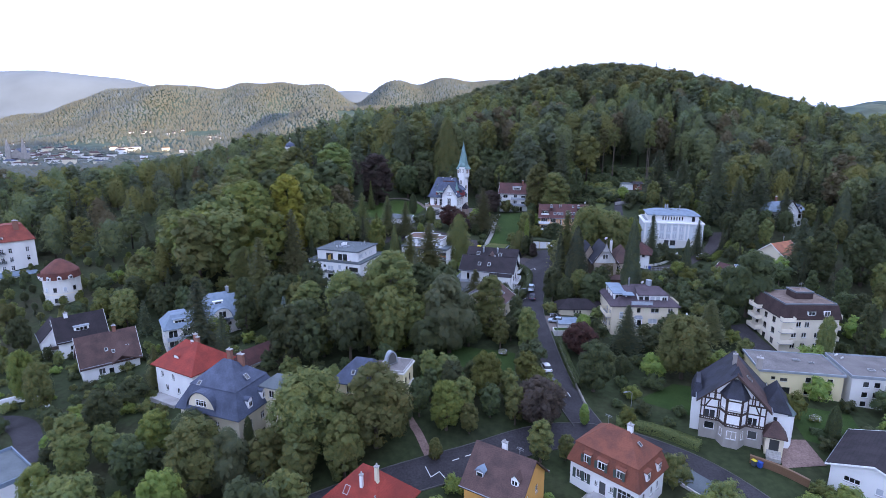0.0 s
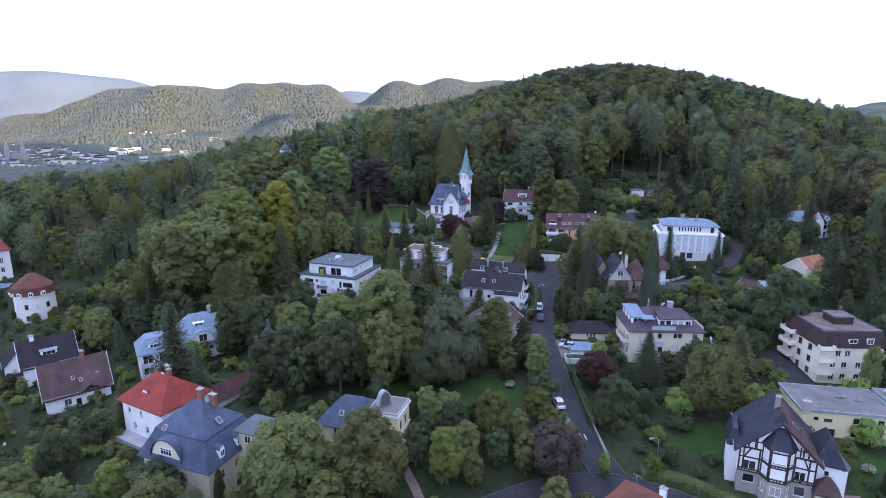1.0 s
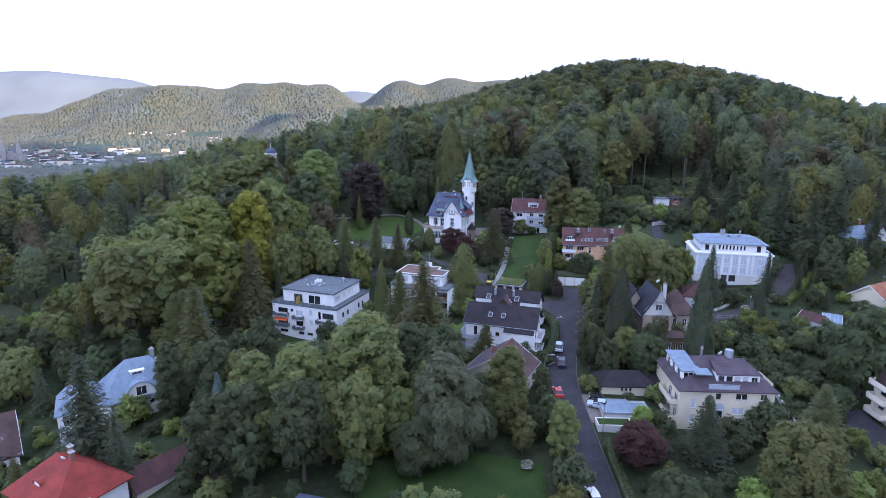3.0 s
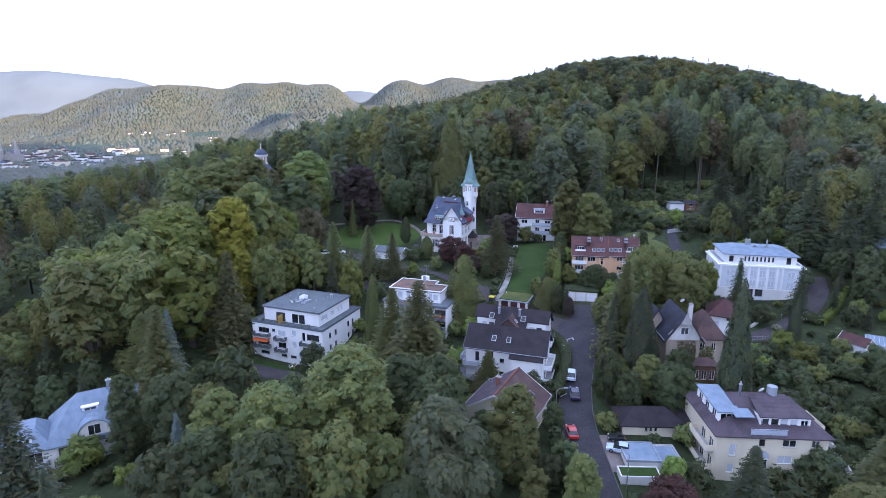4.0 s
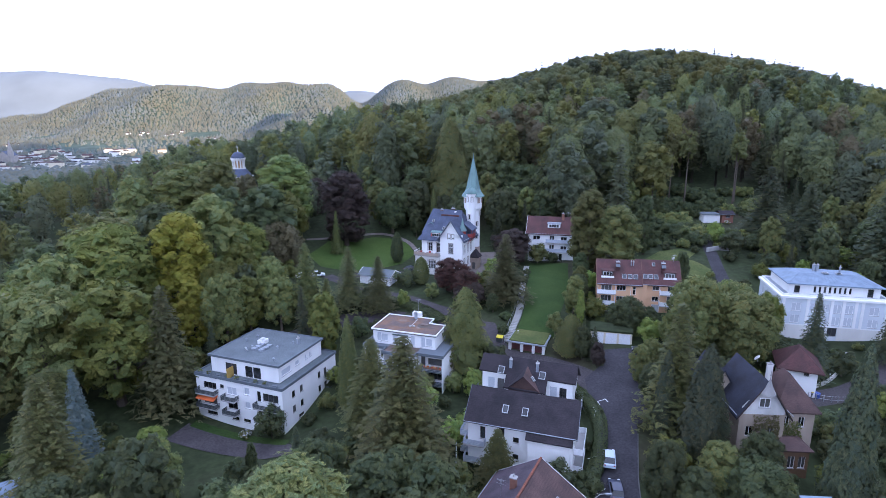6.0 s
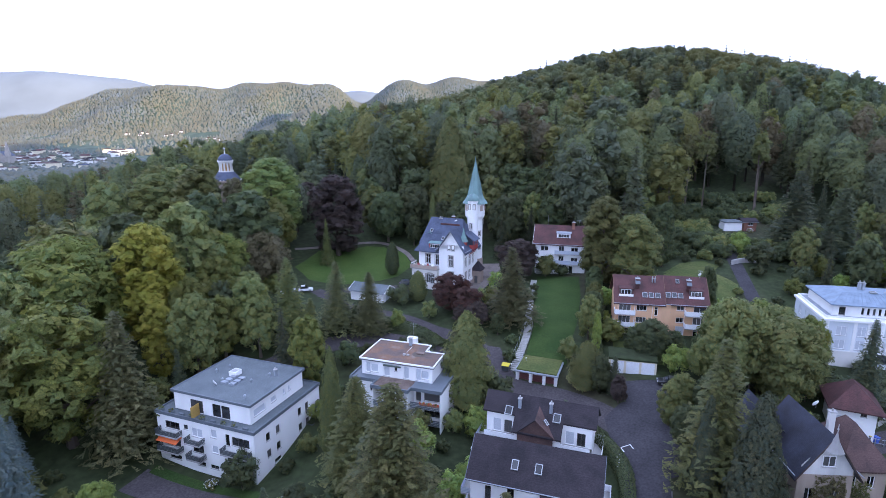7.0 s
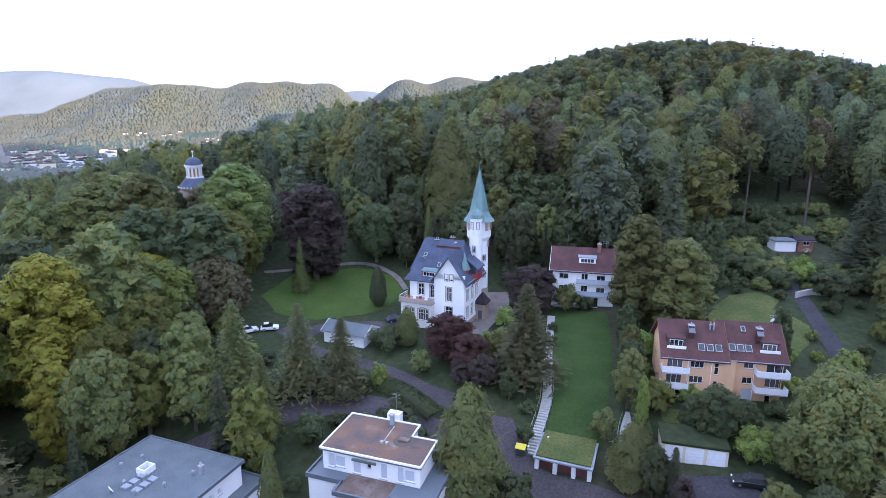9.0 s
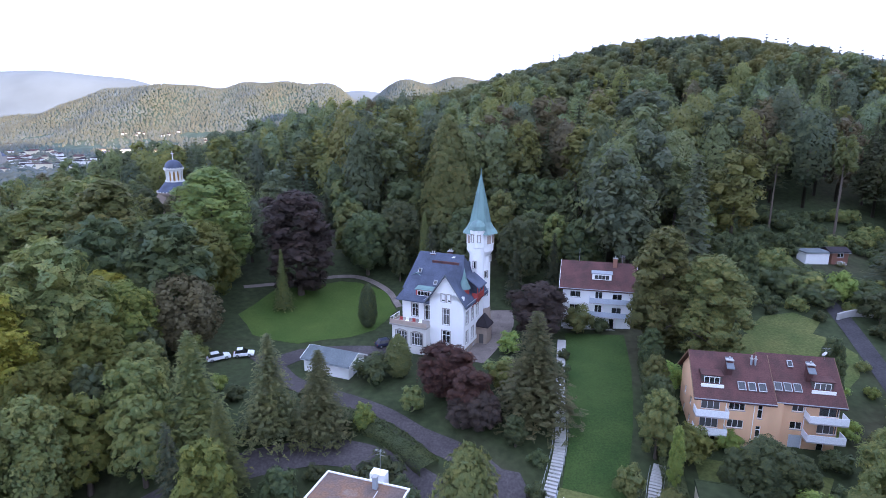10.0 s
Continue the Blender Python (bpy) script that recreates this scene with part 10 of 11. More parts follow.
_sr = random.Random(48)
wood("scrub", "dense dark scrub at the foot of the wood", _scrub, [_sr.uniform(1.8, 5.2) for _ in _scrub], [(crown_round(61, 3.0, 1.9, 300, 0.36, 9, 0.0), 3.0, (0, 0, 0, 1), 0)], [L_DARK, L_GREEN, M_BARK], 49)
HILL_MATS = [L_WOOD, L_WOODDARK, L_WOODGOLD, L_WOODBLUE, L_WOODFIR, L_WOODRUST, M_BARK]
_leafy = (0, 0, 0, 0, 0, 0, 1, 1, 1, 3, 3, 2, 2, 2, 2, 5)


def wood_kinds(seed, clumps, size, low, tiers):
    """Crowns for a wood: leafy ones and a few firs, each with its slots and the count of its stem's faces."""
    out = [(stemmed(crown_round(seed + i, 24, rr, clumps, size, 19, low + 0.06 * (i % 2), (0.24, 0.40)), 24), 24, _leafy, 10) for i, rr in enumerate((4.6, 5.4, 5.0))]
    out += [(stemmed(crown_spun(seed + 5 + i, 24, clumps, size, egg_profile(rr, pk), 0.34, low, 0.35, 7, 8, 1.15, 0.22), 24), 24, _leafy, 10) for i, (rr, pk) in enumerate(((4.2, 0.34), (3.7, 0.28), (4.6, 0.42)))]
    out += [(stemmed(crown_spruce(seed + 10 + i, 24, 3.1, tiers, 24.0 / tiers, low, 9), 24), 24, (4, 4, 1), 10) for i in range(2)]
    return out


def crest_kinds(seed, clumps, size):
    """Broad rounded crowns that close into one canopy, and a rare fir."""
    out = [(stemmed(crown_round(seed + i, 24, rr, clumps, size, 15, 0.02, (0.34, 0.52), flat=0.9), 24), 24, _leafy, 10) for i, rr in enumerate((7.6, 8.4, 6.8, 8.0, 7.2))]
    return out + [(stemmed(crown_spruce(seed + 20, 27, 3.2, 12, 2.0, 0.05, 9), 24), 24, (4,), 10)]


def grown(seed, x0, y0, x1, y1, gap, test):
    """Jittered places for a dense wood."""
    r, out = random.Random(seed), []
    y = y0
    row = 0
    while y < y1:
        x = x0 + (row % 2) * gap / 2
        while x < x1:
            a, b = x + r.uniform(-0.36, 0.36) * gap, y + r.uniform(-0.36, 0.36) * gap
            if test(a, b):
                out.append((a, b))
            x += gap
        y += gap * 0.9
        row += 1
    return out


def hill_test(x, y):
    if y > 478 + 0.10 * abs(x - 140) or abs(x - 40) > 1.1 * y + 70:
        return False
    if x < -46 and y < 326 and x > -152:
        return False
    if x <= -152 and y < 203:
        return False
    edge = 203 if x < -150 else 290 if x < 24 else 250 if x < 62 else 268 if x < 74 else 279 if x < 112 else 214
    if x > 112 and y > 175 - 0 * x and not (112 < x < 142 and 180 < y < 216):
        edge = 178 if x > 142 else 218
    return y > edge and free(x, y, 3.5, True, 2.0)


_hr = random.Random(42)
_hill = grown(41, -400, 170, 380, 500, 9.2, hill_test)
_edge = [p for p in _hill if p[1] < 325 and p[0] > -30]
_crest = grown(46, -140, 385, 380, 500, 7.8, hill_test)
_back = [p for p in _hill if not (p[1] < 325 and p[0] > -30) and not (p[1] >= 385 and p[0] > -140)]
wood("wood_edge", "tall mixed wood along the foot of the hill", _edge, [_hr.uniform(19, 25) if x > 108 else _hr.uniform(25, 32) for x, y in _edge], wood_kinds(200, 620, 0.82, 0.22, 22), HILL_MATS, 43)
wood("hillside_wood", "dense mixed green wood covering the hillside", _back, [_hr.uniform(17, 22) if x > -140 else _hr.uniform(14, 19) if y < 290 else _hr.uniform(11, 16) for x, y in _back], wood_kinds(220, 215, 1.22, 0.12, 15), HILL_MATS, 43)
# Crest mix swaps dark leaves for lighter ones, standing in for haze and skylight.
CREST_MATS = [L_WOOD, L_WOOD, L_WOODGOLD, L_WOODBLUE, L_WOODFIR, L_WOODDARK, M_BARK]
wood("crest_wood", "mixed wood over the top of the hill, tones lightened like haze", _crest, [_hr.uniform(14.8, 17.6) for _ in _crest], crest_kinds(260, 190, 1.15), CREST_MATS, 45)
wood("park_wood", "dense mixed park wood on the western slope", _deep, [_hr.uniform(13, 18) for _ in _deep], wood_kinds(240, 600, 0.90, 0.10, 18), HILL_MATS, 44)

# far woods: small pointed and rounded crowns over the valley and ranges
_cone = Foliage()
_cone.body(np.array([(math.cos(a), math.sin(a), 0.0) for a in np.linspace(0, 2 * math.pi, 6)[:-1]] + [(0, 0, 1.0)]), np.array([(i, (i + 1) % 5, 5) for i in range(5)]))


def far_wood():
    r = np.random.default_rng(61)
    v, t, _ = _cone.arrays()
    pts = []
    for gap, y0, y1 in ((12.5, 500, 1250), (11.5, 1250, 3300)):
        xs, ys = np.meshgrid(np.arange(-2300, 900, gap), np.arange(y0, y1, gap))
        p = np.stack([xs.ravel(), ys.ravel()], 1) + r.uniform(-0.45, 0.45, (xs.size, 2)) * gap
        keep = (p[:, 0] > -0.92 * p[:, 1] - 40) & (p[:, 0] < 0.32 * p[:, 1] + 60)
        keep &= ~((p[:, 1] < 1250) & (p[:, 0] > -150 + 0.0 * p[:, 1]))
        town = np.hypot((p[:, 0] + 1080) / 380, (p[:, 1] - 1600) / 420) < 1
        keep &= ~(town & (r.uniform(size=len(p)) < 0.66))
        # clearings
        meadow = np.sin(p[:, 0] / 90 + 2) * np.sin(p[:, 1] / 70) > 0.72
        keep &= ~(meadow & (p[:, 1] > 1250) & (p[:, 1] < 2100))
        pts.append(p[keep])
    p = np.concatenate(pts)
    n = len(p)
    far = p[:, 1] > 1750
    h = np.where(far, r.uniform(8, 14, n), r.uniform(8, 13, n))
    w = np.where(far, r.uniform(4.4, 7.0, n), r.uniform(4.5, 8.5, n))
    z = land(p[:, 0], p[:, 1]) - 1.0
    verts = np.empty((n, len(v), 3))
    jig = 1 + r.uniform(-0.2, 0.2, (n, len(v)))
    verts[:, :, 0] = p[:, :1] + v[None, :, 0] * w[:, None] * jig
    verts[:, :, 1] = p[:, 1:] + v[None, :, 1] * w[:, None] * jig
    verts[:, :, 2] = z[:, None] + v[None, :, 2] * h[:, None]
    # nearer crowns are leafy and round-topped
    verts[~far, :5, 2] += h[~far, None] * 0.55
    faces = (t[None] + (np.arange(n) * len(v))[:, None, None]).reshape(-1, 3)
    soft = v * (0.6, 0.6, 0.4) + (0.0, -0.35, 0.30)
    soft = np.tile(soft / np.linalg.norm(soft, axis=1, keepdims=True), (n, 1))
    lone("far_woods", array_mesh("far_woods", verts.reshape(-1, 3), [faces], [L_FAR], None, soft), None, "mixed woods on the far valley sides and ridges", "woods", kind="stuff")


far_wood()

# ---- small things ----
def car(x, y, turn, paint_mat, label, size=(4.2, 1.75, 1.45), z=None):
    """A parked car: body, cabin glass, roof, four wheels, lamps. Its nose points to +y before the turn."""
    L, W, H = size
    root = thing("car", label, "car", pose(x, y, (surface(x, y) if z is None else z) + 0.1, 0, 0, turn), "parked cars")
    side = [(-L / 2, 0.30), (-L / 2 + 0.05, 0.72), (-L / 2 + 0.35, 0.86), (L / 2 - 1.15, 0.88), (L / 2 - 0.25, 0.74), (L / 2, 0.55), (L / 2 - 0.03, 0.28)]
    g = Geo()
    rings = []
    for s, k in ((-1, 0.93), (-0.86, 1.0), (0.86, 1.0), (1, 0.93)):
        rings.append([(s * W / 2, yy * (0.985 if abs(s) == 1 else 1.0), 0.28 + (zz - 0.28) * k) for yy, zz in side])
    g.loft(rings)
    body = part("body", g, paint_mat, root)
    cab = [(-L / 2 + 0.30, 0.85), (-L / 2 + 0.72, H - 0.06), (L / 2 - 1.95, H - 0.06), (L / 2 - 1.10, 0.87)]
    g = Geo()
    g.loft([[(s * W / 2 * (0.9 if zz < 1 else 0.76), yy, zz) for yy, zz in cab] for s in (-1, 1)])
    part("cabin_glass", g, M_GLASS, body, "dark car glass")
    g = Geo()
    g.slab([(-W / 2 * 0.75, -L / 2 + 0.70, H), (W / 2 * 0.75, -L / 2 + 0.70, H), (W / 2 * 0.75, L / 2 - 1.93, H), (-W / 2 * 0.75, L / 2 - 1.93, H)], 0.07)
    part("car_roof", g, paint_mat, body)
    def wheel():
        k = Geo()
        n = 14
        k.loft([[(0.1 * s, 0.31 * math.cos(2 * math.pi * i / n), 0.31 * math.sin(2 * math.pi * i / n)) for i in range(n)] for s in (-1, 1)])
        q = Geo()
        q.loft([[(0.108 * s, 0.19 * math.cos(2 * math.pi * i / n), 0.19 * math.sin(2 * math.pi * i / n)) for i in range(n)] for s in (-1, 1)])
        return k.mesh("tyre", M_TYRE), q.mesh("rim", M_METAL)
    tyre, rim = shared("wheel", wheel)
    for sx in (-1, 1):
        for yy in (-L / 2 + 0.75, L / 2 - 0.8):
            w = part("wheel", tyre, None, root, "", pose(sx * (W / 2 - 0.09), yy, 0.31))
            part("rim", rim, None, w)
    for sx in (-1, 1):
        g = Geo()
        g.box(sx * W * 0.36 - 0.16, L / 2 - 0.14, 0.56, sx * W * 0.36 + 0.16, L / 2 - 0.015, 0.7)
        part("headlight", g, M_FRAME, root)
        g = Geo()
        g.box(sx * W * 0.38 - 0.13, -L / 2 - 0.005, 0.62, sx * W * 0.38 + 0.13, -L / 2 + 0.1, 0.78)
        part("tail_lamp", g, M_REDWOOD, root)


P_WHITE, P_SILVER = paint("white_car_paint", (0.75, 0.76, 0.78)), paint("silver_blue_car_paint", (0.42, 0.50, 0.58))
P_NAVY, P_RED, P_BLACK = paint("dark_blue_car_paint", (0.015, 0.02, 0.05)), paint("red_car_paint", (0.42, 0.02, 0.02)), paint("black_car_paint", (0.012, 0.012, 0.014))
car(22.9, 113.4, 4, P_WHITE, "white estate car parked at the kerb")
car(22.9, 106.9, 5, P_NAVY, "dark blue car parked behind a white estate", (4.2, 1.75, 1.45))
car(26.7, 159.6, -14, P_SILVER, "silver-blue people carrier parked at the kerb", (4.5, 1.8, 1.7))
car(26.0, 153.4, -8, P_NAVY, "dark blue estate car parked at the kerb", (4.5, 1.78, 1.5))
car(23.0, 141.6, -2, P_RED, "small red car parked at the kerb", (3.9, 1.7, 1.45))
car(-34.2, 232.6, -75, P_WHITE, "small white hatchback on the villa drive", (3.6, 1.66, 1.5))
car(-38.0, 230.6, -55, P_WHITE, "white car half hidden by a tree", (4.0, 1.7, 1.45))
car(-8.6, 236.8, -62, P_NAVY, "dark blue car beside the villa", (4.3, 1.75, 1.45))
car(30.0, 139.4, 80, P_BLACK, "black and white small car on a forecourt", (2.8, 1.6, 1.5))
car(29.6, 136.6, 70, P_SILVER, "silver-blue car on a forecourt", (4.0, 1.7, 1.45))
car(41.0, 188.2, 75, P_BLACK, "black car on the garage yard", (4.3, 1.75, 1.45))
car(-68.0, 88.0, 30, P_NAVY, "dark car parked on the lower lane", (4.2, 1.75, 1.45))
car(-66.0, 82.5, 30, P_BLACK, "dark estate car parked on the lower lane", (4.4, 1.75, 1.45))


def hedge(points, width, height, material, label, seed=1):
    """A clipped hedge along a line: leafy sides and top."""
    rng = np.random.default_rng(seed)
    line = smooth_line(points, 1.2)
    fo = Foliage()
    rings = []
    for k, p in enumerate(line):
        q = line[min(k + 1, len(line) - 1)] - line[max(k - 1, 0)]
        s = Vector((-q.y, q.x, 0)).normalized()
        z = surface(p.x, p.y)
        rings.append([(*(p + s * a * width / 2)[:2], z + b * height) for a, b in ((0.9, -0.1), (0.92, 0.9), (-0.92, 0.9), (-0.9, -0.1))])
    v = np.array([c for r in rings for c in r])
    f = [(i * 4 + j, (i + 1) * 4 + j, (i + 1) * 4 + j + 1) for i in range(len(rings) - 1) for j in range(3)] + [(i * 4 + j, (i + 1) * 4 + j + 1, i * 4 + j + 1) for i in range(len(rings) - 1) for j in range(3)]
    fo.body(v, np.array(f))
    n = int(len(line) * 55 * (height + width) / 3)
    i = rng.integers(0, len(line) - 1, n)
    t = rng.uniform(size=(n, 1))
    face = rng.choice(3, n, p=[height / (2 * height + width), width / (2 * height + width), height / (2 * height + width)])
    R = np.array(rings)
    a, b = R[i, face] * (1 - t) + R[i + 1, face] * t, R[i, face + 1] * (1 - t) + R[i + 1, face + 1] * t
    w = rng.uniform(size=(n, 1))
    p = a * (1 - w) + b * w
    normal = p - R[i].mean(1)
    normal /= np.linalg.norm(normal, axis=1, keepdims=True)
    fo.cards(p + normal * 0.06, normal + rng.normal(size=p.shape) * 0.35, 0.24 * rng.uniform(0.6, 1.3, n), rng)
    v, t, d = fo.arrays()
    lone("hedge", array_mesh("hedge", v, [t], [material]), None, label, "hedge", group="garden hedges")


hedge([(22.6, 182), (25.6, 176), (27.2, 168), (25.2, 160), (22.8, 155)], 2.2, 2.0, L_DARK, "clipped dark green hedge along the street")
hedge([(20.6, 122), (20.8, 130), (21.0, 138)], 1.4, 2.2, L_DARK, "tall dark hedge beside the street", 2)
hedge([(28.4, 106), (28.2, 116), (28.4, 126)], 1.6, 1.7, L_DARK, "leafy dark green hedge beside the street", 3)
hedge([(20.4, 104), (20.2, 112), (20.6, 120)], 1.8, 2.4, L_DARK, "dense hedge at the garden's edge", 4)
hedge([(33, 95), (40, 92.5), (46, 88)], 2.0, 1.7, L_GREEN, "rounded green hedge above the street", 5)
hedge([(90, 180.6), (97.6, 186.6), (104.4, 194)], 1.6, 1.8, L_LIME, "bright clipped hedge along the palace drive", 6)
hedge([(70, 183), (76, 187), (83, 192)], 1.2, 1.2, L_GREEN, "low clipped hedge before the white mansion", 7)
hedge([(68, 92), (76, 90), (84, 94)], 1.2, 1.2, L_DARK, "low dark hedge by the institution", 8)
hedge([(16.5, 76), (18.5, 70), (20.5, 66)], 1.3, 1.3, L_LIME, "bright green hedge between the lower houses", 9)
hedge([(30.6, 197), (33.4, 212), (36.6, 228)], 2.4, 2.2, L_DARK, "dense dark hedge along the long lawn", 10)
hedge([(1, 203), (-6, 209.5), (-14, 213.5), (-22, 214.5)], 3.6, 1.2, L_DARK, "ivy-dark planting on the bank below the drive", 12)
hedge([(-56, 136), (-52, 141), (-49, 147)], 1.2, 1.6, L_DARK, "dark hedge behind the blue-roofed flats", 13)


def stairs(points, label, rail):
    """Steps along a line up the slope; rail: how many of them have handrails beside them."""
    s = thing("garden_stairs", label, "stairs", pose(0, 0, 0), "garden stairs")
    line = smooth_line(points, 0.5)
    for k, p in enumerate(line[:-1]):
        q = line[k + 1] - p
        g = Geo()
        g.box(-0.75, -0.05, -0.35, 0.75, 0.40, 0.14)
        part("step", g, M_STEP, s, at=pose(p.x, p.y, surface(p.x, p.y) + 0.05, 0, 0, math.degrees(math.atan2(-q.x, q.y))))
    for side in (-0.95, 0.95):
        g = Geo()
        for k in range(0, min(rail, len(line) - 1), 3):
            p, q = line[k], line[k + 1] - line[k]
            n = Vector((-q.y, q.x, 0)).normalized() * side
            z = surface(p.x, p.y)
            g.rod((p.x + n.x, p.y + n.y, z), (p.x + n.x, p.y + n.y, z + 1.1), 0.03, 5)
            if k:
                g.rod(last, (p.x + n.x, p.y + n.y, z + 1.1), 0.03, 5)
            last = (p.x + n.x, p.y + n.y, z + 1.1)
        part("handrail", g, M_METAL, s, merge=False)


stairs([(14.6, 196.4), (15.8, 199.4), (17.4, 203.4), (18.6, 207.4), (19.6, 213), (21.4, 223), (24.2, 237)], "pale stone steps climbing beside the long lawn", 33)
stairs([(27.6, 196.6), (29.2, 200.6), (31.0, 204.2)], "short stone steps with handrails between shrubs", 15)


def lamp_post(x, y, h=1.6):
    r = thing("garden_lamp", "slim pale garden lamp post with round head", "lamp", pose(x, y, surface(x, y)), "garden lamps")
    g = Geo()
    g.tube(0, 0, -0.3, h, 0.05, 0.04, 8)
    part("post", g, M_METAL, r)
    g = Geo()
    g.loft([[(0.14 * math.sin(t) * math.cos(a), 0.14 * math.sin(t) * math.sin(a), h + 0.13 - 0.14 * math.cos(t)) for a in np.linspace(0, 2 * math.pi, 11)[:-1]] for t in np.linspace(0.25, 3.0, 6)])
    part("globe", g, M_FRAME, r)


for _p in ((14.2, 196), (17.2, 197.4), (17.6, 208), (20.4, 218), (84, 186), (74.5, 182.5), (80, 196)):
    lamp_post(*_p)


def street_lamp(x, y, turn):
    r = thing("street_lamp", "tall grey street lamp with a curved arm", "lamp", pose(x, y, surface(x, y), 0, 0, turn), "street lamps")
    g = Geo()
    g.tube(0, 0, -0.4, 6.0, 0.09, 0.06, 8)
    g.rod((0, 0, 6.0), (0.5, 0, 6.5), 0.05)
    g.rod((0.5, 0, 6.5), (1.4, 0, 6.6), 0.05)
    part("pole", g, M_METAL, r, merge=False)
    g = Geo()
    g.box(1.2, -0.14, 6.5, 2.0, 0.14, 6.64)
    part("lamp_head", g, M_ZINC, r)


for _x, _y, _t in ((28.2, 128, 180), (21.0, 146, 0), (36, 96, 200)):
    street_lamp(_x, _y, _t)


def wheelie_bin(x, y, lid, label):
    r = thing("waste_bin", label, "bin", pose(x, y, surface(x, y) + 0.1, 0, 0, 20), "waste bins")
    g = Geo()
    g.loft([[(-0.26, -0.3, 0.05), (0.26, -0.3, 0.05), (0.26, 0.3, 0.05), (-0.26, 0.3, 0.05)], [(-0.3, -0.37, 1.0), (0.3, -0.37, 1.0), (0.3, 0.37, 1.0), (-0.3, 0.37, 1.0)]])
    part("bin_body", g, M_RAILING if lid is not P_BLUEBIN else P_BLUEBIN, r)
    g = Geo()
    g.box(-0.32, -0.4, 1.004, 0.32, 0.4, 1.08)
    part("lid", g, lid, r)


P_BLUEBIN, P_YELLOW = plain("blue_plastic", (0.03, 0.08, 0.35), 0.5), plain("yellow_plastic", (0.55, 0.45, 0.03), 0.5)
wheelie_bin(53.2, 83.6, P_YELLOW, "black waste bin with a yellow lid")
wheelie_bin(54.0, 83.2, P_BLUEBIN, "blue plastic waste bin with lid")
wheelie_bin(68.2, 176.2, P_BLUEBIN, "blue waste bin beside a white house")
wheelie_bin(67.4, 176.6, P_YELLOW, "black bin with yellow lid by a house")
_r = thing("waste_container", "large dark waste container with yellow lid", "bin", pose(13.2, 196.4, surface(13.2, 196.4) + 0.1, 0, 0, -20))
_g = Geo()
_g.loft([[(-0.6, -0.45, 0.1), (0.6, -0.45, 0.1), (0.6, 0.45, 0.1), (-0.6, 0.45, 0.1)], [(-0.7, -0.55, 1.1), (0.7, -0.55, 1.1), (0.7, 0.55, 1.1), (-0.7, 0.55, 1.1)]])
part("container_body", _g, M_RAILING, _r)
_g = Geo()
_g.slab([(-0.72, -0.58, 1.2), (0.72, -0.58, 1.2), (0.72, 0.58, 1.4), (-0.72, 0.58, 1.4)], 0.1)
part("lid", _g, P_YELLOW, _r)
# garden swing, retaining walls, fences
_r = thing("garden_swing", "red-brown timber swing frame on a lawn", "swing", pose(-14.0, 122.5, surface(-14.0, 122.5), 0, 0, 10))
for _x in (-1.3, 1.3):
    for _y in (-0.8, 0.8):
        _g = Geo()
        _g.rod((_x, _y, 0), (_x, 0, 2.3), 0.06, 5)
        part("leg", _g, M_BRICK, _r, merge=False)
_g = Geo()
_g.rod((-1.5, 0, 2.3), (1.5, 0, 2.3), 0.06, 5)
part("crossbar", _g, M_BRICK, _r, merge=False)
for _x in (-0.25, 0.25):
    _g = Geo()
    _g.rod((_x, 0, 2.3), (_x, 0, 0.5), 0.015, 4)
    part("chain", _g, M_METAL, _r, merge=False)
_g = Geo()
_g.box(-0.3, -0.15, 0.46, 0.3, 0.15, 0.5)
part("swing_seat", _g, M_TYRE, _r)


def garden_wall(points, height, thick, material, label):
    line = smooth_line(points, 1.5)
    g = Geo()
    rings = []
    for k, p in enumerate(line):
        q = line[min(k + 1, len(line) - 1)] - line[max(k - 1, 0)]
        s = Vector((-q.y, q.x, 0)).normalized() * thick / 2
        z = surface(p.x, p.y)
        rings.append([(p.x + s.x, p.y + s.y, z - 0.6), (p.x + s.x, p.y + s.y, z + height), (p.x - s.x, p.y - s.y, z + height), (p.x - s.x, p.y - s.y, z - 0.6)])
    g.loft(rings)
    return lone("garden_wall", g, material, label, "wall", group="garden walls", merge=False)


garden_wall([(-106, 113), (-100, 117), (-94, 117), (-88, 112), (-84, 107)], 1.6, 0.4, M_WHITE, "curved white wall above the lower lane")
garden_wall([(67, 179), (72, 181), (78, 185.5), (84, 192)], 0.7, 0.35, M_OFFWHITE, "low pale wall along the palace drive")
garden_wall([(62.5, 126), (64.5, 134), (66.2, 142)], 1.0, 0.3, M_OFFWHITE, "low pale garden wall beside a lawn")
garden_wall([(28.6, 98), (28.2, 108), (28.0, 124)], 0.6, 0.3, M_GREYSTONE, "low grey stone wall along the street")
garden_wall([(60, 147), (66, 148.5), (72, 148)], 1.2, 0.35, M_OFFWHITE, "pale garden wall behind the flats")
garden_wall([(75, 238), (79, 239.5), (83, 239)], 1.3, 0.35, M_CONCRETE, "pale concrete wall at the lane's end")
garden_wall([(53, 84.6), (57, 82.0), (60, 79.2)], 1.4, 0.5, M_WOOD, "brown garage front below the forecourt")
garden_wall([(42.5, 74.5), (39, 79), (36.6, 82.2)], 0.5, 0.2, M_OFFWHITE, "white kerb wall of a flat garage roof")
patch("flat_garage_roof", [(36.4, 82.0), (42.4, 74.4), (46, 77.4), (40, 85)], M_FELT, "grey flat garage roof beside the street", "roof", 0.35)


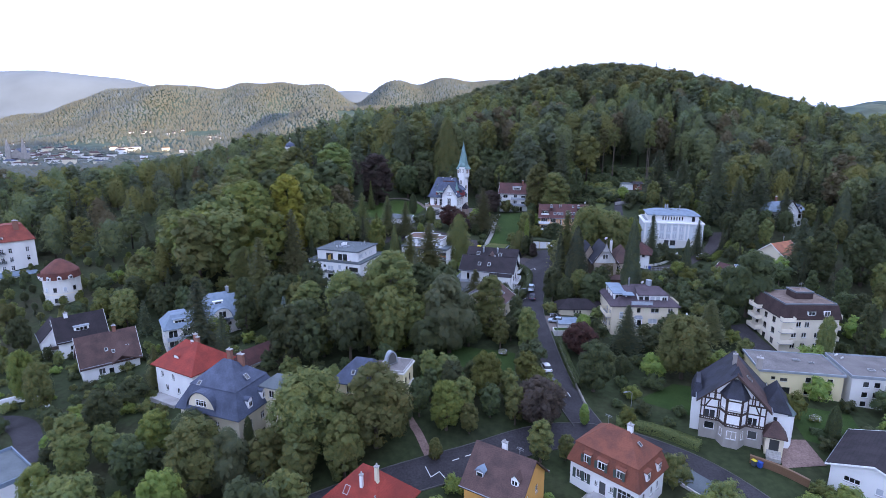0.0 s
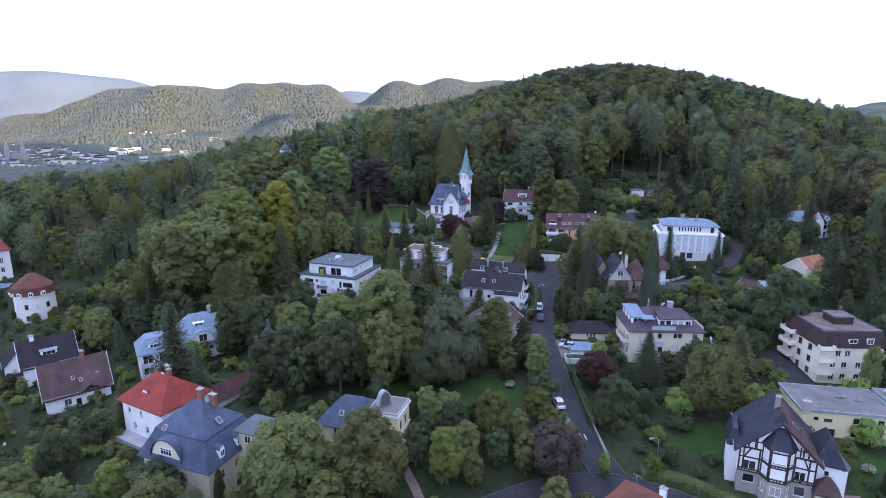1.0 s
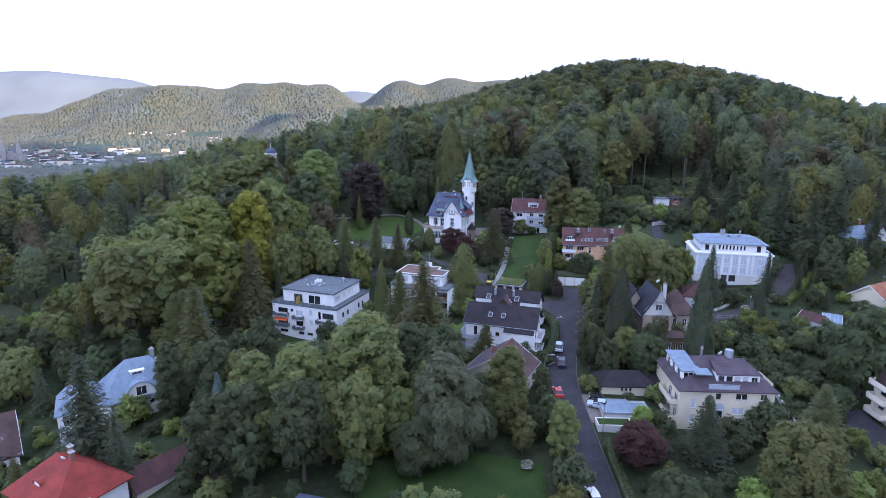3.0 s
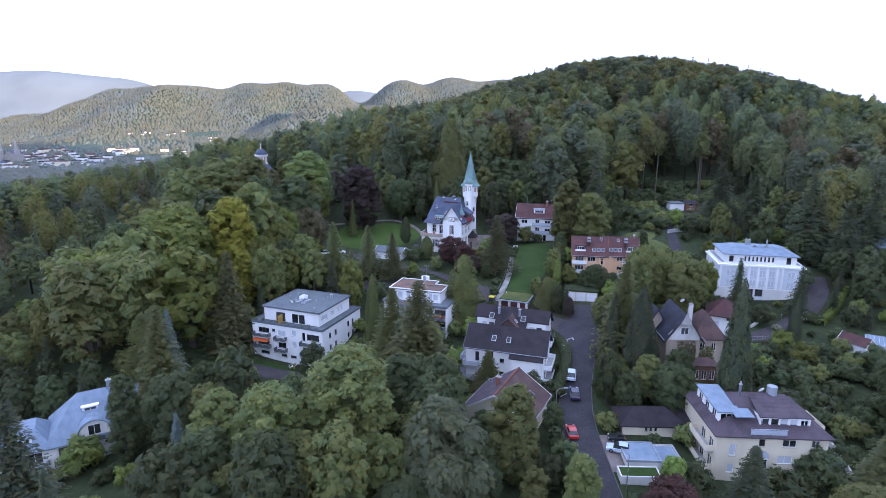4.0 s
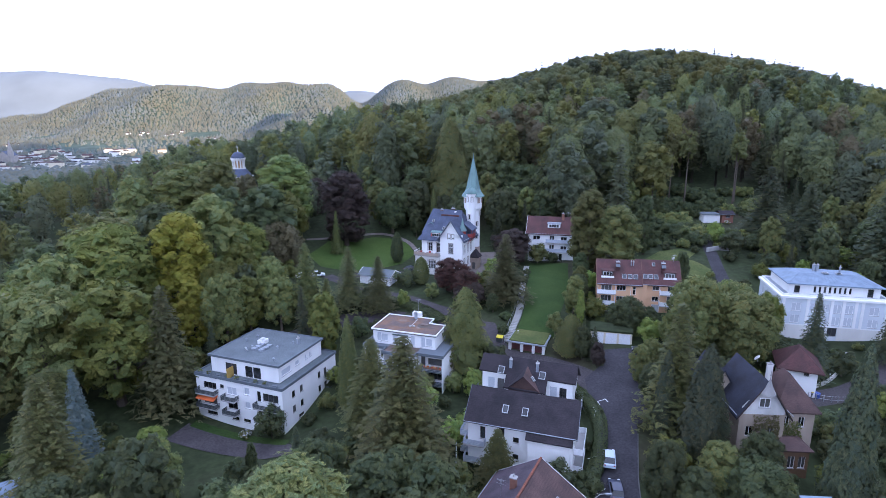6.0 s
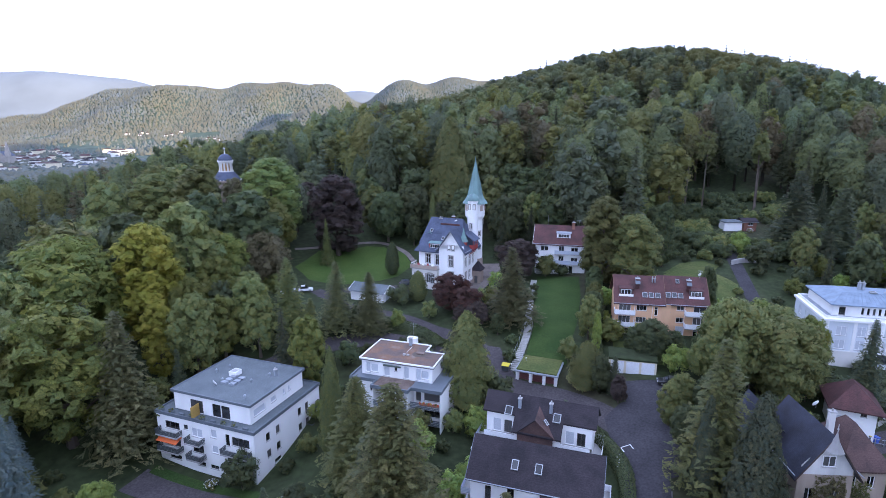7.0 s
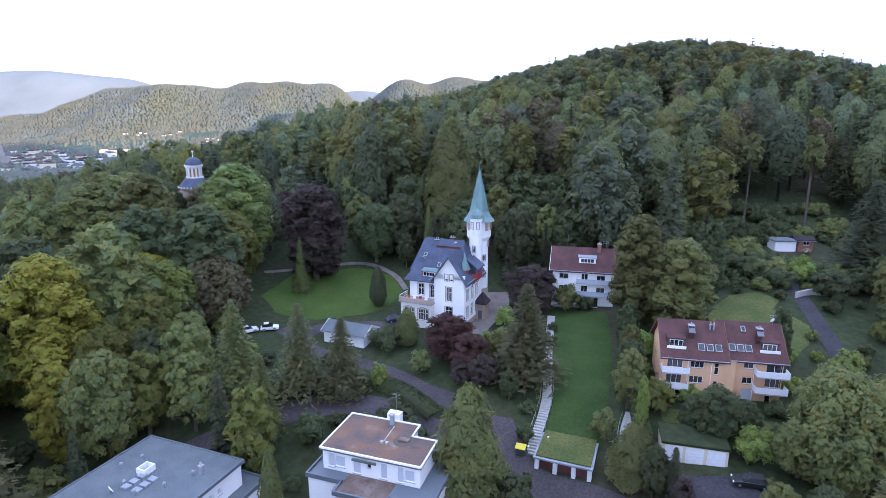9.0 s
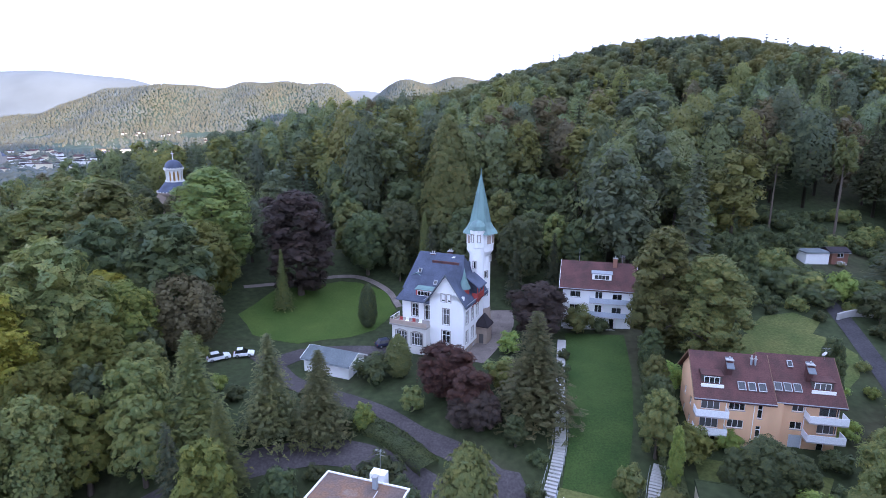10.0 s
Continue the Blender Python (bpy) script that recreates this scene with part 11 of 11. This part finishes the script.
def picket_posts(points, step, h, label):
    r = thing("fence", label, "fence", pose(0, 0, 0))
    line = smooth_line(points, step)
    last = None
    for p in line:
        z = surface(p.x, p.y)
        g = Geo()
        g.box(-0.05, -0.05, -0.2, 0.05, 0.05, h)
        part("post", g, M_METAL, r, at=pose(p.x, p.y, z))
        if last:
            g = Geo()
            g.rod((last[0], last[1], last[2] + h * 0.9), (p.x, p.y, z + h * 0.9), 0.03, 4)
            g.rod((last[0], last[1], last[2] + h * 0.4), (p.x, p.y, z + h * 0.4), 0.03, 4)
            part("rail", g, M_METAL, r, merge=False)
        last = (p.x, p.y, z)


picket_posts([(66.5, 176), (70, 175), (75, 175.5)], 1.2, 1.3, "dark metal fence before a small house")
picket_posts([(37.6, 84.8), (34.4, 87.0), (31, 88.4)], 1.4, 1.2, "white metal fence beside the street")


# white road paint: zigzag lines that keep the corners clear
def paint_line(points, w=0.14):
    g = Geo()
    for a, b in zip(points, points[1:]):
        d = Vector((b[0] - a[0], b[1] - a[1], 0))
        n = Vector((-d.y, d.x, 0)).normalized() * w / 2
        k = max(1, int(d.length / 0.7))
        for i in range(k):
            p, q = Vector((*a, 0)) + d * (i / k), Vector((*a, 0)) + d * ((i + 1) / k)
            g.face(*((c.x, c.y, surface(c.x, c.y) + 0.135) for c in (p - n, q - n, q + n, p + n)))
    lone("road_marking", g, M_LINE, "white painted line on the asphalt", "road marking", kind="structure", merge=False)


paint_line([(27.0, 170.0), (27.6, 171.4), (27.3, 172.2), (28.6, 172.6), (28.4, 173.6), (29.8, 173.8), (30.0, 172.8)])
paint_line([(23.4, 153.6), (24.8, 154.4)])
paint_line([(23.8, 160.8), (25.4, 161.0)])
paint_line([(-3.0, 82.6), (-2.0, 80.4), (-0.6, 81.6), (0.4, 80.2)])
for _a, _b in (((1.6, 84.0), (2.8, 84.5)), ((3.8, 85.0), (5.0, 85.5)), ((6.0, 85.9), (7.2, 86.4)), ((25.2, 103.0), (25.0, 104.6)), ((26.0, 102.9), (25.8, 104.5))):
    paint_line([_a, _b], 0.18)


# bare snag and pale shrubs in flower
for _k, (_x, _y) in enumerate(((88, 184), (90, 186.5), (80, 181), (-34, 173), (-21, 166), (94, 266), (3, 128), (14, 120), (71, 95))):
    _f = crown_round(300 + _k, 1.6, 1.2, 90, 0.16, 7, 0.0)
    _v, _t, _d = _f.arrays()
    _root = thing("flowering_shrub", "low shrub with white flower heads", "shrub", pose(_x, _y, surface(_x, _y)), "flowering shrubs")
    part("leaves", array_mesh("leaves", _v, [_t], [L_GREEN]), None, _root)
    _rng = np.random.default_rng(400 + _k)
    _g = Foliage()
    _d = _rng.normal(size=(60, 3))
    _d[:, 2] = np.abs(_d[:, 2])
    _d /= np.linalg.norm(_d, axis=1, keepdims=True)
    _g.cards(_d * (1.15, 1.15, 0.8) + (0, 0, 0.85), _d, _rng.uniform(0.08, 0.16, 60), _rng)
    _v, _t, _d = _g.arrays()
    tagged(part("flowers", array_mesh("flowers", _v, [_t], [M_FRAME]), None, _root, "white flower heads"), kind="stuff")


def climber(x, y, z, turn, wide, high, material, label, seed):
    """Leaves that cling to a wall, thinning out towards the top."""
    rng = np.random.default_rng(seed)
    n = int(wide * high * 42)
    u = rng.uniform(-wide / 2, wide / 2, n)
    t = rng.beta(1.2, 1.4, n)
    p = np.stack([u * (1 - 0.35 * t), -rng.uniform(0.04, 0.22, n), t * high], 1)
    fo = Foliage()
    fo.cards(p, np.array([0.0, -1.0, 0.25]) + rng.normal(size=p.shape) * 0.4, 0.24 * rng.uniform(0.6, 1.3, n), rng, 0.3)
    v, f, d = fo.arrays()
    ob = lone("climbing_plant", array_mesh("climbing_plant", v, [f], [material], None, d), None, label, "climber")
    ob.matrix_world = pose(x, y, z, 0, 0, turn)


climber(48.6, 158.4, 20.2, -3.0, 5.4, 9.0, L_WOODRUST, "brown autumn creeper on the old villa's front wall", 71)
climber(53.6, 160.2, 20.2, -3.0, 4.0, 7.0, L_OLIVE, "green creeper on the old villa's side wing", 72)
